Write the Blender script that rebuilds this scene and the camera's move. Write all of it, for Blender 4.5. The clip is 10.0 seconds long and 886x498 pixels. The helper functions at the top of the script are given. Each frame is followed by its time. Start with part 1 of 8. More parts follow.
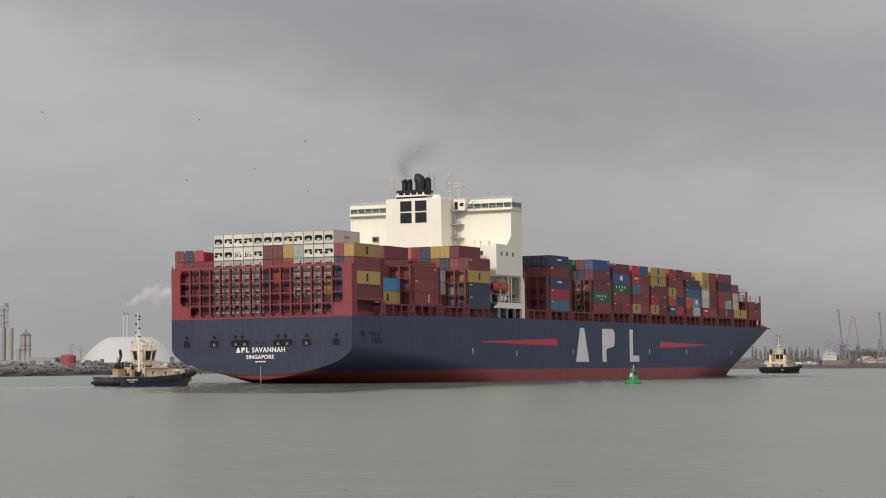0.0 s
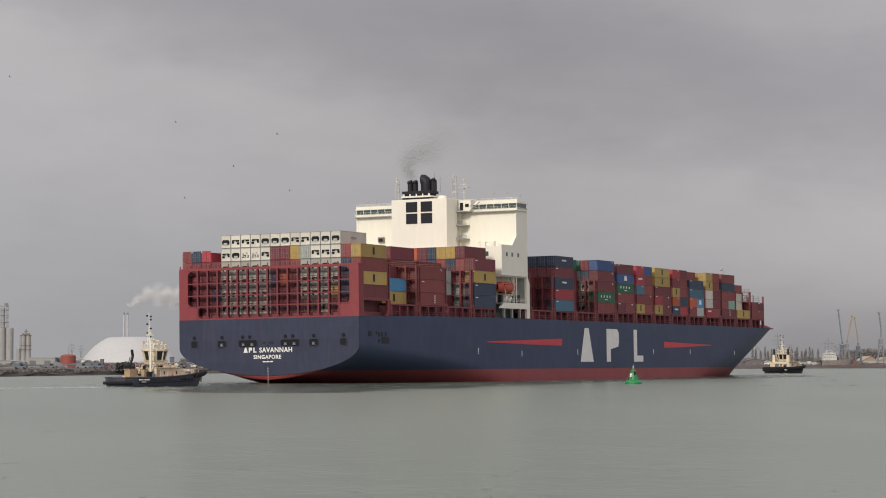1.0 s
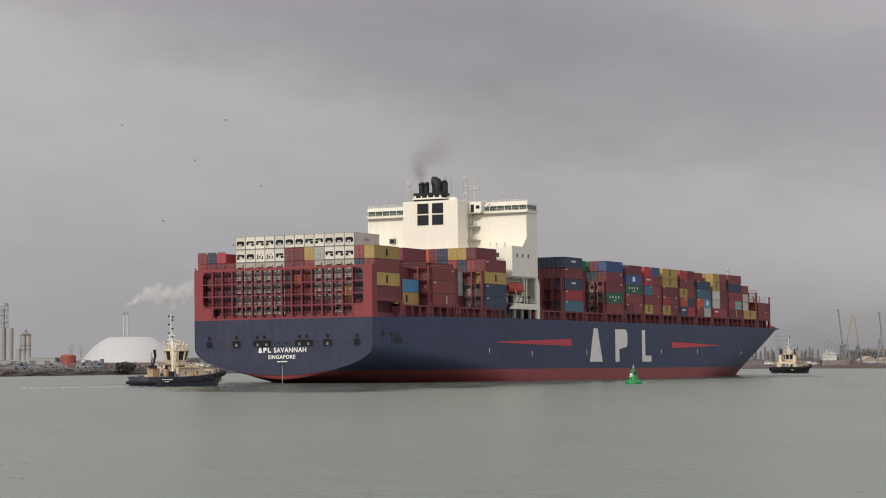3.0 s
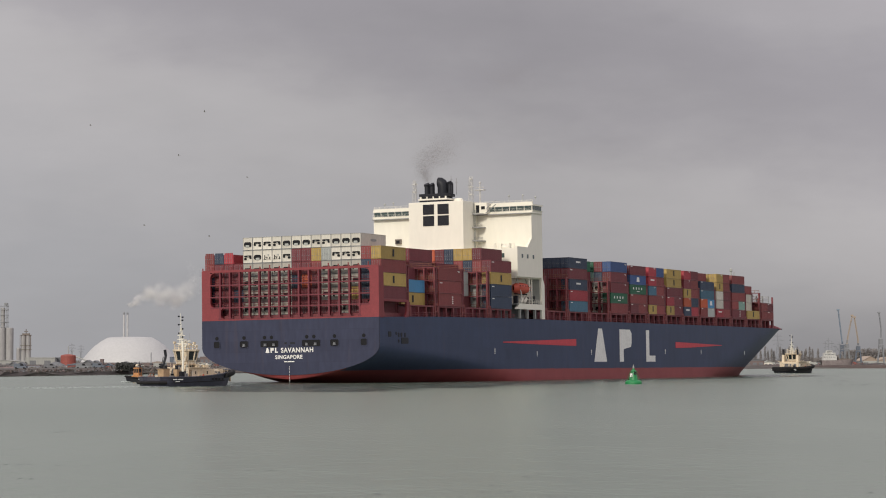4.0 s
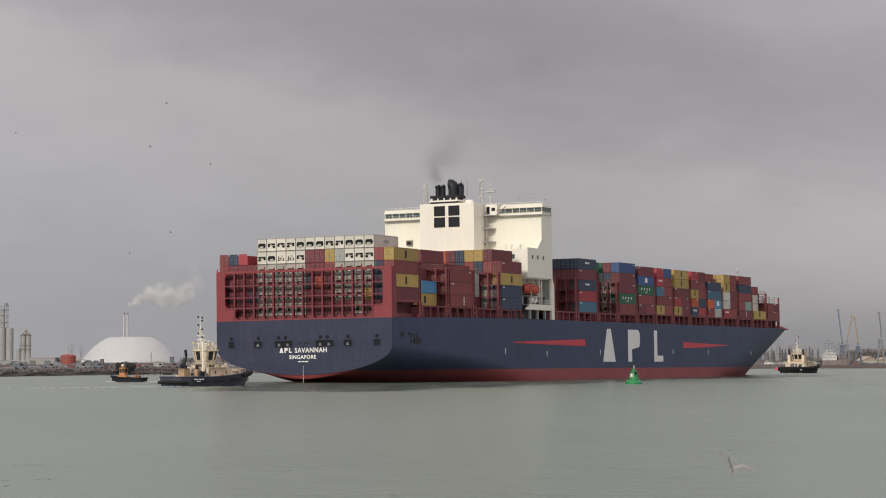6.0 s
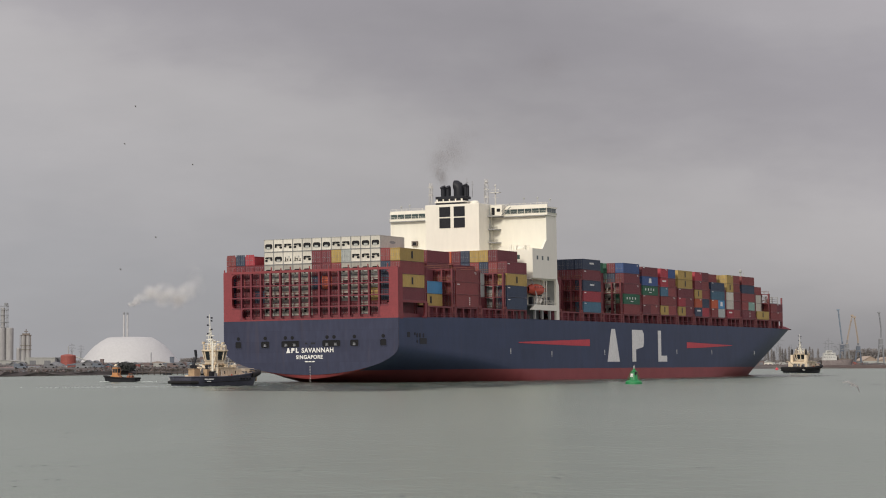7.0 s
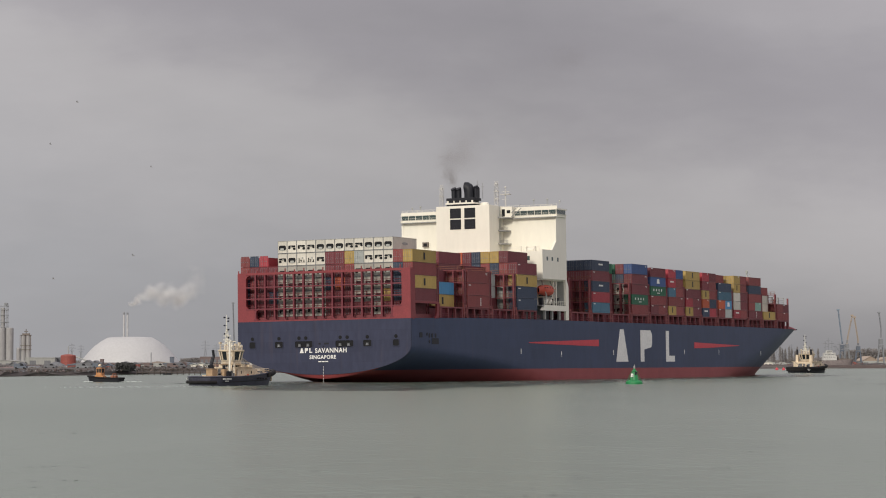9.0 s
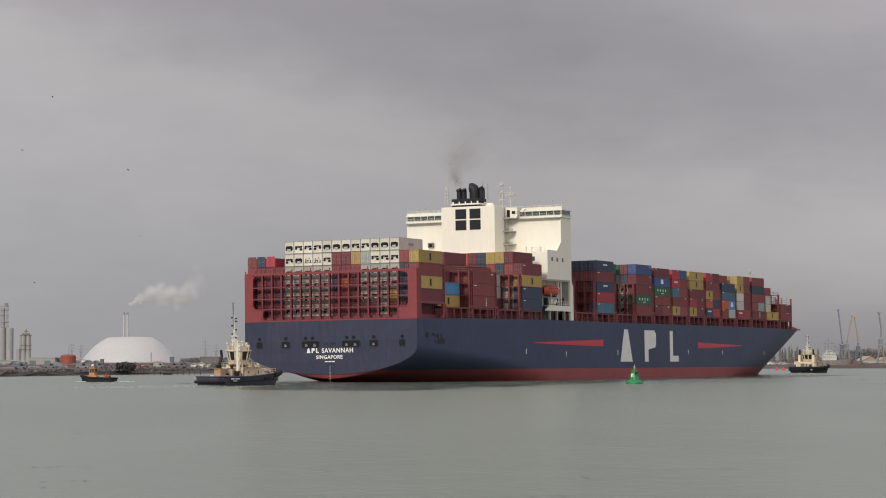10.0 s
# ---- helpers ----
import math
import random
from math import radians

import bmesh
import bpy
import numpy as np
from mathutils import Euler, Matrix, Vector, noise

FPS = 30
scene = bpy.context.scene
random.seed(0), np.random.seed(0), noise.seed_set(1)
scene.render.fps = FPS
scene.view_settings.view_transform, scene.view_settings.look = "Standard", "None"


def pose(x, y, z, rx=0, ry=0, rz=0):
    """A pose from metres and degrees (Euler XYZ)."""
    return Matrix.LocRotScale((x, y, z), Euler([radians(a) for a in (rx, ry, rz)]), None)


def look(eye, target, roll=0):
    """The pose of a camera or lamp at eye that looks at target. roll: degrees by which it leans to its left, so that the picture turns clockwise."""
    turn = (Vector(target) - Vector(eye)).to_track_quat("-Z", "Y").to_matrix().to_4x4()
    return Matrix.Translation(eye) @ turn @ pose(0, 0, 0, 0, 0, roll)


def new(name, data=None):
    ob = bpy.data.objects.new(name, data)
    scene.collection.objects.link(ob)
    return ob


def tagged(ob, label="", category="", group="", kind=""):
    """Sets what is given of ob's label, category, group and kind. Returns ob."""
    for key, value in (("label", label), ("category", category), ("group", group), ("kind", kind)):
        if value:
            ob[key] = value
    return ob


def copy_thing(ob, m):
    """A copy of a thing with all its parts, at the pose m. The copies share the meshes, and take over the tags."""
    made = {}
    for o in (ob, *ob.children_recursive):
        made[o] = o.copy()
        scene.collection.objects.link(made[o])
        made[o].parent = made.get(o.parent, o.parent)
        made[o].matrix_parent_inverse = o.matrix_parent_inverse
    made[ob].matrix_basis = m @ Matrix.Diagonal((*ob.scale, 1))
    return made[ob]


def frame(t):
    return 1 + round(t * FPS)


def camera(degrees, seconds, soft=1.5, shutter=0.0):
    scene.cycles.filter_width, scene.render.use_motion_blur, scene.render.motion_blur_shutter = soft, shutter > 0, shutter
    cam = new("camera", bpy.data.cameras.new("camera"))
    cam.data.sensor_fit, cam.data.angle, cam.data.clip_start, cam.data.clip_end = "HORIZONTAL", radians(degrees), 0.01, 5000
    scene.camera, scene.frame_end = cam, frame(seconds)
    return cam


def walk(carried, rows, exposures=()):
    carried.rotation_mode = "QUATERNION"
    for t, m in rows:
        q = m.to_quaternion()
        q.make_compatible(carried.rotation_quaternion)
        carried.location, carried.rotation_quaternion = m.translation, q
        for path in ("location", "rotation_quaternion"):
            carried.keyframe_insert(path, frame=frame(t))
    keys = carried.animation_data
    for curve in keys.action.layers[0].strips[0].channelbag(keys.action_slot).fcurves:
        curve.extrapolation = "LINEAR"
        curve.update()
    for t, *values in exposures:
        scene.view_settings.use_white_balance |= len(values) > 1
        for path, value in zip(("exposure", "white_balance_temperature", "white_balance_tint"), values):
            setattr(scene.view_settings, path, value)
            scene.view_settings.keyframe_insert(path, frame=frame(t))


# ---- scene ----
# ---------------------------------------------------------------- camera and its walk
cam = camera(21.11, 10.0, soft=1.05)
EYE = pose(0, 0, 5.19, 92.668, 0, 0)
walk(cam, [(0.0, EYE), (10.0, EYE)], [(0.0, -0.005), (10.0, -0.05)])

# ---------------------------------------------------------------- world, sun
SUN_FROM = Vector((-0.42, -0.77, 0.48)).normalized()
world = bpy.data.worlds.new("overcast")
scene.world = world
world.use_nodes = True
wn, wl = world.node_tree.nodes, world.node_tree.links
wn.clear()
w_out = wn.new("ShaderNodeOutputWorld")
w_bg = wn.new("ShaderNodeBackground")
w_sky = wn.new("ShaderNodeTexSky")
w_sky.sky_type = 'NISHITA'
w_sky.sun_disc = False
w_sky.sun_elevation = math.asin(SUN_FROM.z)
w_sky.sun_rotation = math.atan2(SUN_FROM.x, SUN_FROM.y)
w_tc = wn.new("ShaderNodeTexCoord")


def world_math(op, a, b=None, c=None, clamp=False):
    n = wn.new("ShaderNodeMath")
    n.operation, n.use_clamp = op, clamp
    for i, q in enumerate((a, b, c)):
        if q is None:
            continue
        if isinstance(q, (int, float)):
            n.inputs[i].default_value = q
        else:
            wl.new(q, n.inputs[i])
    return n.outputs[0]


def world_noise(scale, detail, stretch):
    mp = wn.new("ShaderNodeMapping")
    mp.inputs["Scale"].default_value = stretch
    mp.inputs["Rotation"].default_value = (0, radians(12), 0)
    wl.new(w_tc.outputs["Generated"], mp.inputs["Vector"])
    n = wn.new("ShaderNodeTexNoise")
    n.inputs["Scale"].default_value = scale
    n.inputs["Detail"].default_value = detail
    n.inputs["Roughness"].default_value = 0.55
    wl.new(mp.outputs[0], n.inputs["Vector"])
    return n.outputs[0]


# cloud deck: a long soft edge that slopes down to the east, lighter below it and to the west
w_sep = wn.new("ShaderNodeSeparateXYZ")
wl.new(w_tc.outputs["Generated"], w_sep.inputs[0])
SX, SZ = w_sep.outputs[0], w_sep.outputs[2]
edge = world_math('MULTIPLY_ADD', SX, 0.20, SZ)
wob = world_math('MULTIPLY_ADD', world_noise(9.0, 4, (1, 1, 2.2)), 0.060, -0.030)
wob2 = world_math('MULTIPLY_ADD', world_noise(34.0, 5, (1, 1, 2.4)), 0.022, -0.011)
edge = world_math('ADD', world_math('ADD', edge, wob), wob2)
w_ramp = wn.new("ShaderNodeValToRGB")
cr = w_ramp.color_ramp
cr.interpolation = 'B_SPLINE'
cr.elements[0].position, cr.elements[0].color = 0.0, (0.307, 0.305, 0.320, 1)
cr.elements[1].position, cr.elements[1].color = 1.0, (0.347, 0.325, 0.345, 1)
for pos, col in ((0.10, (0.314, 0.311, 0.327)), (0.30, (0.370, 0.357, 0.367)), (0.46, (0.397, 0.380, 0.386)), (0.55, (0.348, 0.331, 0.345)), (0.67, (0.285, 0.269, 0.289)), (0.80, (0.308, 0.291, 0.311)), (0.90, (0.354, 0.337, 0.352))):
    e = cr.elements.new(pos)
    e.color = (*col, 1)
wl.new(world_math('MULTIPLY', edge, 5.0, clamp=True), w_ramp.inputs[0])
west = world_math('MULTIPLY_ADD', SX, -1.9, 0.06, clamp=True)
gain = world_math('ADD', world_math('MULTIPLY_ADD', west, 0.50, 1.0), world_math('MULTIPLY_ADD', world_noise(20.0, 5, (1, 1, 3.0)), 0.16, -0.08))
east = world_math('MINIMUM', world_math('MULTIPLY', world_math('SUBTRACT', SX, 0.03, clamp=True), world_math('MULTIPLY', SZ, 15.0, clamp=True)), 0.30)
low = world_math('MULTIPLY_ADD', SZ, -24.0, 1.0, clamp=True)
gain = world_math('SUBTRACT', world_math('MULTIPLY_ADD', east, 1.15, gain), world_math('MULTIPLY', low, world_math('MULTIPLY_ADD', world_math('MINIMUM', world_math('MAXIMUM', SX, 0.0), 0.2), 0.95, 0.09)))
# the deck of cloud is brighter overhead and towards the veiled sun
high = world_math('SUBTRACT', SZ, 0.16, clamp=True)
back = world_math('MULTIPLY', w_sep.outputs[1], -1.0, clamp=True)
gain = world_math('MULTIPLY', gain, world_math('ADD', world_math('MULTIPLY_ADD', high, 1.35, 1.06), world_math('MULTIPLY', back, 0.65)))
w_vis = wn.new("ShaderNodeVectorMath")
w_vis.operation = 'SCALE'
wl.new(w_ramp.outputs[0], w_vis.inputs[0])
wl.new(gain, w_vis.inputs[3])
w_scale = wn.new("ShaderNodeMix")
w_scale.data_type = 'RGBA'
w_scale.blend_type = 'MULTIPLY'
w_scale.inputs[0].default_value = 1.0
w_scale.inputs[7].default_value = (0.05, 0.05, 0.05, 1)
w_mix = wn.new("ShaderNodeMix")
w_mix.data_type = 'RGBA'
w_mix.inputs[0].default_value = 0.96
wl.new(w_sky.outputs[0], w_scale.inputs[6])
wl.new(w_scale.outputs[2], w_mix.inputs[6])
wl.new(w_vis.outputs[0], w_mix.inputs[7])
wl.new(w_mix.outputs[2], w_bg.inputs["Color"])
w_bg.inputs["Strength"].default_value = 1.0
wl.new(w_bg.outputs[0], w_out.inputs[0])

sun_data = bpy.data.lights.new("sun", 'SUN')
sun_data.energy = 2.35
sun_data.angle = radians(12)
sun_data.color = (1.0, 0.93, 0.80)
sun = new("sun", sun_data)
sun.matrix_world = look(SUN_FROM * 100, (0, 0, 0))


# ---------------------------------------------------------------- materials
def material(name, colour, rough=0.6, metal=0.0, grain=4.0, stain=0.4, vary=0.18, bump=0.15, streak=(1, 1, 1), per_object=0.0, second=None):
    """Paint or surface with fine grain, broad stains and, where asked, a shift from thing to thing."""
    m = bpy.data.materials.new(name)
    m.use_nodes = True
    n, l = m.node_tree.nodes, m.node_tree.links
    b = n["Principled BSDF"]
    b.inputs["Roughness"].default_value = rough
    b.inputs["Metallic"].default_value = metal
    tc = n.new("ShaderNodeTexCoord")
    mp = n.new("ShaderNodeMapping")
    mp.inputs["Scale"].default_value = streak
    l.new(tc.outputs["Object"], mp.inputs["Vector"])
    fine = n.new("ShaderNodeTexNoise")
    fine.inputs["Scale"].default_value = grain
    fine.inputs["Detail"].default_value = 5
    broad = n.new("ShaderNodeTexNoise")
    broad.inputs["Scale"].default_value = stain
    broad.inputs["Detail"].default_value = 6
    broad.inputs["Roughness"].default_value = 0.65
    l.new(mp.outputs[0], fine.inputs["Vector"])
    l.new(mp.outputs[0], broad.inputs["Vector"])
    add = n.new("ShaderNodeMath")
    add.operation = 'ADD'
    l.new(fine.outputs[0], add.inputs[0])
    l.new(broad.outputs[0], add.inputs[1])
    rng = n.new("ShaderNodeMapRange")
    rng.inputs[1].default_value, rng.inputs[2].default_value = 0.65, 1.35
    rng.inputs[3].default_value, rng.inputs[4].default_value = 1 - vary, 1 + vary
    l.new(add.outputs[0], rng.inputs[0])
    mul = n.new("ShaderNodeVectorMath")
    mul.operation = 'SCALE'
    if second:
        mx = n.new("ShaderNodeMix")
        mx.data_type = 'RGBA'
        thr = n.new("ShaderNodeMapRange")
        thr.inputs[1].default_value, thr.inputs[2].default_value = second[1], second[1] + 0.12
        l.new(broad.outputs[0], thr.inputs[0])
        l.new(thr.outputs[0], mx.inputs[0])
        mx.inputs[6].default_value = (*colour, 1)
        mx.inputs[7].default_value = (*second[0], 1)
        l.new(mx.outputs[2], mul.inputs[0])
    else:
        mul.inputs[0].default_value = colour
    last = rng.outputs[0]
    if per_object:
        oi = n.new("ShaderNodeObjectInfo")
        r2 = n.new("ShaderNodeMapRange")
        r2.inputs[3].default_value, r2.inputs[4].default_value = 1 - per_object, 1 + per_object
        l.new(oi.outputs["Random"], r2.inputs[0])
        m2 = n.new("ShaderNodeMath")
        m2.operation = 'MULTIPLY'
        l.new(last, m2.inputs[0])
        l.new(r2.outputs[0], m2.inputs[1])
        last = m2.outputs[0]
    l.new(last, mul.inputs[3])
    l.new(mul.outputs[0], b.inputs["Base Color"])
    if bump:
        bp = n.new("ShaderNodeBump")
        bp.inputs["Strength"].default_value = bump
        bp.inputs["Distance"].default_value = 0.03
        l.new(fine.outputs[0], bp.inputs["Height"])
        l.new(bp.outputs[0], b.inputs["Normal"])
    return m


def hull_paint():
    """Navy topsides over oxide-red boot-topping, with plate seams and rust streaks."""
    m = material("hull_paint", (0.031, 0.046, 0.098), 0.50, stain=0.05, grain=0.6, vary=0.16, bump=0.0, streak=(1, 1, 0.35))
    n, l = m.node_tree.nodes, m.node_tree.links
    b = n["Principled BSDF"]
    old = b.inputs["Base Color"].links[0].from_socket
    tc = n.new("ShaderNodeTexCoord")
    sp = n.new("ShaderNodeSeparateXYZ")
    l.new(tc.outputs["Object"], sp.inputs[0])
    nz = n.new("ShaderNodeTexNoise")
    nz.inputs["Scale"].default_value = 0.25
    nz.inputs["Detail"].default_value = 4
    l.new(tc.outputs["Object"], nz.inputs["Vector"])
    rn = n.new("ShaderNodeMapRange")
    rn.inputs[3].default_value, rn.inputs[4].default_value = -0.12, 0.12
    l.new(nz.outputs[0], rn.inputs[0])
    ad = n.new("ShaderNodeMath")
    ad.operation = 'ADD'
    l.new(sp.outputs["Z"], ad.inputs[0])
    l.new(rn.outputs[0], ad.inputs[1])
    lt = n.new("ShaderNodeMath")
    lt.operation = 'LESS_THAN'
    lt.inputs[1].default_value = 2.8
    l.new(ad.outputs[0], lt.inputs[0])
    red = n.new("ShaderNodeMix")
    red.data_type = 'RGBA'
    red.inputs[6].default_value = (0.22, 0.036, 0.042, 1)
    red.inputs[7].default_value = (0.31, 0.065, 0.066, 1)
    l.new(nz.outputs[0], red.inputs[0])
    mx = n.new("ShaderNodeMix")
    mx.data_type = 'RGBA'
    l.new(lt.outputs[0], mx.inputs[0])
    l.new(old, mx.inputs[6])
    l.new(red.outputs[2], mx.inputs[7])
    l.new(mx.outputs[2], b.inputs["Base Color"])
    plate_seams(m, "X", 9.0, 2.6)
    return m


def plate_seams(m, along, width, height):
    """Welded plate seams as fine relief, each plate a little lighter or darker, with thin rust runs."""
    n, l = m.node_tree.nodes, m.node_tree.links
    b = n["Principled BSDF"]
    tc = n.new("ShaderNodeTexCoord")
    sp = n.new("ShaderNodeSeparateXYZ")
    l.new(tc.outputs["Object"], sp.inputs[0])
    br = n.new("ShaderNodeTexBrick")
    br.inputs["Color1"].default_value, br.inputs["Color2"].default_value = (0.95, 0.95, 0.95, 1), (1.05, 1.05, 1.05, 1)
    br.inputs["Mortar"].default_value = (0.84, 0.83, 0.83, 1)
    for key, value in (("Scale", 1.0), ("Mortar Size", 0.03), ("Brick Width", width), ("Row Height", height)):
        br.inputs[key].default_value = value
    cm = n.new("ShaderNodeCombineXYZ")
    l.new(sp.outputs[along], cm.inputs[0])
    l.new(sp.outputs["Z"], cm.inputs[1])
    l.new(cm.outputs[0], br.inputs["Vector"])
    old = b.inputs["Base Color"].links[0].from_socket
    tint = n.new("ShaderNodeMix")
    tint.data_type, tint.blend_type = 'RGBA', 'MULTIPLY'
    tint.inputs[0].default_value = 1.0
    l.new(old, tint.inputs[6])
    l.new(br.outputs["Color"], tint.inputs[7])
    # rust runs: narrow across, long downwards
    mp = n.new("ShaderNodeMapping")
    mp.inputs["Scale"].default_value = (0.9, 0.9, 0.07)
    l.new(tc.outputs["Object"], mp.inputs["Vector"])
    nz = n.new("ShaderNodeTexNoise")
    nz.inputs["Scale"].default_value = 0.8
    nz.inputs["Detail"].default_value = 5
    l.new(mp.outputs[0], nz.inputs["Vector"])
    run = n.new("ShaderNodeMapRange")
    run.inputs[1].default_value, run.inputs[2].default_value = 0.60, 0.78
    run.inputs[4].default_value = 0.16
    l.new(nz.outputs[0], run.inputs[0])
    rust = n.new("ShaderNodeMix")
    rust.data_type = 'RGBA'
    rust.inputs[7].default_value = (0.12, 0.075, 0.065, 1)
    l.new(run.outputs[0], rust.inputs[0])
    l.new(tint.outputs[2], rust.inputs[6])
    l.new(rust.outputs[2], b.inputs["Base Color"])
    bp = n.new("ShaderNodeBump")
    bp.inputs["Strength"].default_value = 0.25
    bp.inputs["Distance"].default_value = 0.02
    l.new(br.outputs["Fac"], bp.inputs["Height"])
    l.new(bp.outputs[0], b.inputs["Normal"])


def water_surface(name="estuary_water", rough=0.26, chop=1.0):
    m = bpy.data.materials.new(name)
    m.use_nodes = True
    n, l = m.node_tree.nodes, m.node_tree.links
    b = n["Principled BSDF"]
    b.inputs["Roughness"].default_value = rough
    b.inputs["IOR"].default_value = 1.33
    tc = n.new("ShaderNodeTexCoord")
    heights = []
    for scale, stretch, detail in ((0.9, (1, 0.45, 1), 5), (0.16, (1, 0.5, 1), 3), (0.02, (1, 0.35, 1), 3)):
        mp = n.new("ShaderNodeMapping")
        mp.inputs["Scale"].default_value = stretch
        mp.inputs["Rotation"].default_value = (0, 0, radians(20))
        l.new(tc.outputs["Object"], mp.inputs["Vector"])
        t = n.new("ShaderNodeTexNoise")
        t.inputs["Scale"].default_value = scale
        t.inputs["Detail"].default_value = detail
        t.inputs["Roughness"].default_value = 0.6
        l.new(mp.outputs[0], t.inputs["Vector"])
        heights.append(t.outputs[0])
    bp1 = n.new("ShaderNodeBump")
    bp1.inputs["Strength"].default_value = 0.7 * chop
    bp1.inputs["Distance"].default_value = 0.22
    l.new(heights[0], bp1.inputs["Height"])
    bp2 = n.new("ShaderNodeBump")
    bp2.inputs["Strength"].default_value = 0.6 * chop
    bp2.inputs["Distance"].default_value = 0.6
    l.new(heights[1], bp2.inputs["Height"])
    l.new(bp1.outputs[0], bp2.inputs["Normal"])
    l.new(bp2.outputs[0], b.inputs["Normal"])
    rp = n.new("ShaderNodeValToRGB")
    rp.color_ramp.elements[0].position, rp.color_ramp.elements[1].position = 0.35, 0.65
    rp.color_ramp.elements[0].color = (0.137, 0.172, 0.134, 1)
    rp.color_ramp.elements[1].color = (0.168, 0.205, 0.164, 1)
    l.new(heights[2], rp.inputs[0])
    l.new(rp.outputs[0], b.inputs["Base Color"])
    return m


M_HULL = hull_paint()
M_TRANSOM = material("transom_navy", (0.037, 0.041, 0.072), 0.45, stain=0.12, grain=1.2, vary=0.18, bump=0.05, streak=(1, 1, 0.3))
plate_seams(M_TRANSOM, "Y", 7.5, 2.4)
M_RED = material("oxide_red_steel", (0.200, 0.028, 0.034), 0.55, stain=0.3, grain=3, vary=0.2, bump=0.1)
M_LATTICE = material("lattice_red_steel", (0.138, 0.019, 0.030), 0.6, stain=0.4, grain=3, vary=0.2, bump=0.1)
M_LIFEBOAT = material("lifeboat_red_orange", (0.50, 0.075, 0.04), 0.5, stain=0.5, grain=3, vary=0.1, bump=0.03)
M_REDDARK = material("lashing_red_steel", (0.170, 0.036, 0.043), 0.6, stain=0.4, grain=3, vary=0.25, bump=0.1)
M_REDPALE = material("faded_red_rail", (0.21, 0.048, 0.046), 0.6, stain=0.6, grain=3, vary=0.25, bump=0.05)
M_RAILRUST = material("rusty_ochre_rail", (0.20, 0.085, 0.050), 0.7, stain=0.6, grain=3, vary=0.3, bump=0.05)
M_DECK = material("dark_deck_steel", (0.06, 0.035, 0.033), 0.7, stain=0.3, grain=3, vary=0.3, bump=0.2)
M_WHITE = material("ship_white_paint", (0.76, 0.73, 0.63), 0.45, stain=0.08, grain=1.0, vary=0.045, bump=0.03, streak=(1, 1, 0.3))
M_LETTER = material("white_lettering", (0.74, 0.73, 0.70), 0.5, stain=0.5, grain=2.0, vary=0.10, bump=0.0)
M_LETTER_RED = material("red_stripe_paint", (0.52, 0.036, 0.055), 0.5, stain=0.5, grain=2.0, vary=0.12, bump=0.0)
M_BLACK = material("black_paint", (0.018, 0.019, 0.024), 0.5, stain=0.6, grain=3.0, vary=0.2, bump=0.05)
# near-black for dark parts, and for shade painted into openings
M_DARK = material("dark_parts_and_shade", (0.010, 0.010, 0.012), 0.7, stain=0.6, grain=3.0, vary=0.2, bump=0.0)
M_GLASS = material("bridge_window_glass", (0.06, 0.085, 0.085), 0.08, stain=0.6, grain=3.0, vary=0.2, bump=0.0)
M_TUGGLASS = material("dark_wheelhouse_glass", (0.014, 0.018, 0.020), 0.10, stain=0.6, grain=3.0, vary=0.2, bump=0.0)
M_ORANGE = material("lifeboat_orange", (0.55, 0.085, 0.03), 0.45, stain=0.8, grain=4.0, vary=0.12, bump=0.03)
M_AMBER = material("amber_cabin_paint", (0.46, 0.20, 0.065), 0.5, stain=0.8, grain=4.0, vary=0.15, bump=0.03)
M_COUNTER = material("counter_red", (0.30, 0.055, 0.058), 0.55, stain=0.4, grain=2.0, vary=0.18, bump=0.05)
M_GREYST = material("galvanised_steel", (0.30, 0.30, 0.29), 0.5, 0.3, stain=1.0, grain=5.0, vary=0.2, bump=0.05)
M_TUGHULL = material("tug_navy_hull", (0.044, 0.045, 0.068), 0.5, stain=0.4, grain=2.0, vary=0.40, bump=0.08)
M_DECKTAN = material("tan_deck_paint", (0.36, 0.25, 0.15), 0.7, stain=0.6, grain=2.0, vary=0.2, bump=0.05)
M_TUGCREAM = material("tug_cream_paint", (0.62, 0.52, 0.38), 0.5, stain=0.6, grain=3.0, vary=0.20, bump=0.03)
M_RUBBER = material("black_rubber_fender", (0.016, 0.015, 0.016), 0.85, stain=1.0, grain=6.0, vary=0.3, bump=0.3)
M_BUOY = material("green_buoy_paint", (0.012, 0.20, 0.060), 0.45, stain=1.0, grain=5.0, vary=0.18, bump=0.05)
M_ROPE = material("towing_rope", (0.30, 0.28, 0.24), 0.9, stain=2.0, grain=8.0, vary=0.2, bump=0.2)
M_WATER = water_surface()
# same colour as the water, smoother, so the added streaks mirror the hull
M_SLICK = water_surface("smooth_mirror_water", 0.14, 0.45)
M_FOAM = material("white_foam", (0.40, 0.44, 0.42), 0.9, stain=1.0, grain=5.0, vary=0.1, bump=0.2)
M_DOME = material("weathered_aluminium", (0.47, 0.47, 0.465), 0.55, 0.15, stain=0.03, grain=0.4, vary=0.08, bump=0.02)
M_CONC = material("silo_concrete", (0.315, 0.31, 0.305), 0.85, stain=0.06, grain=0.8, vary=0.16, bump=0.1, streak=(1, 1, 0.3))
M_SHED = material("shed_cladding", (0.36, 0.37, 0.345), 0.6, stain=0.06, grain=0.7, vary=0.10, bump=0.05)
M_TANROOF = material("tan_shed_roof", (0.34, 0.27, 0.21), 0.7, stain=0.08, grain=0.8, vary=0.15, bump=0.05)
M_SHEDRED = material("red_tank_paint", (0.26, 0.065, 0.050), 0.6, stain=0.1, grain=1.0, vary=0.2, bump=0.05)
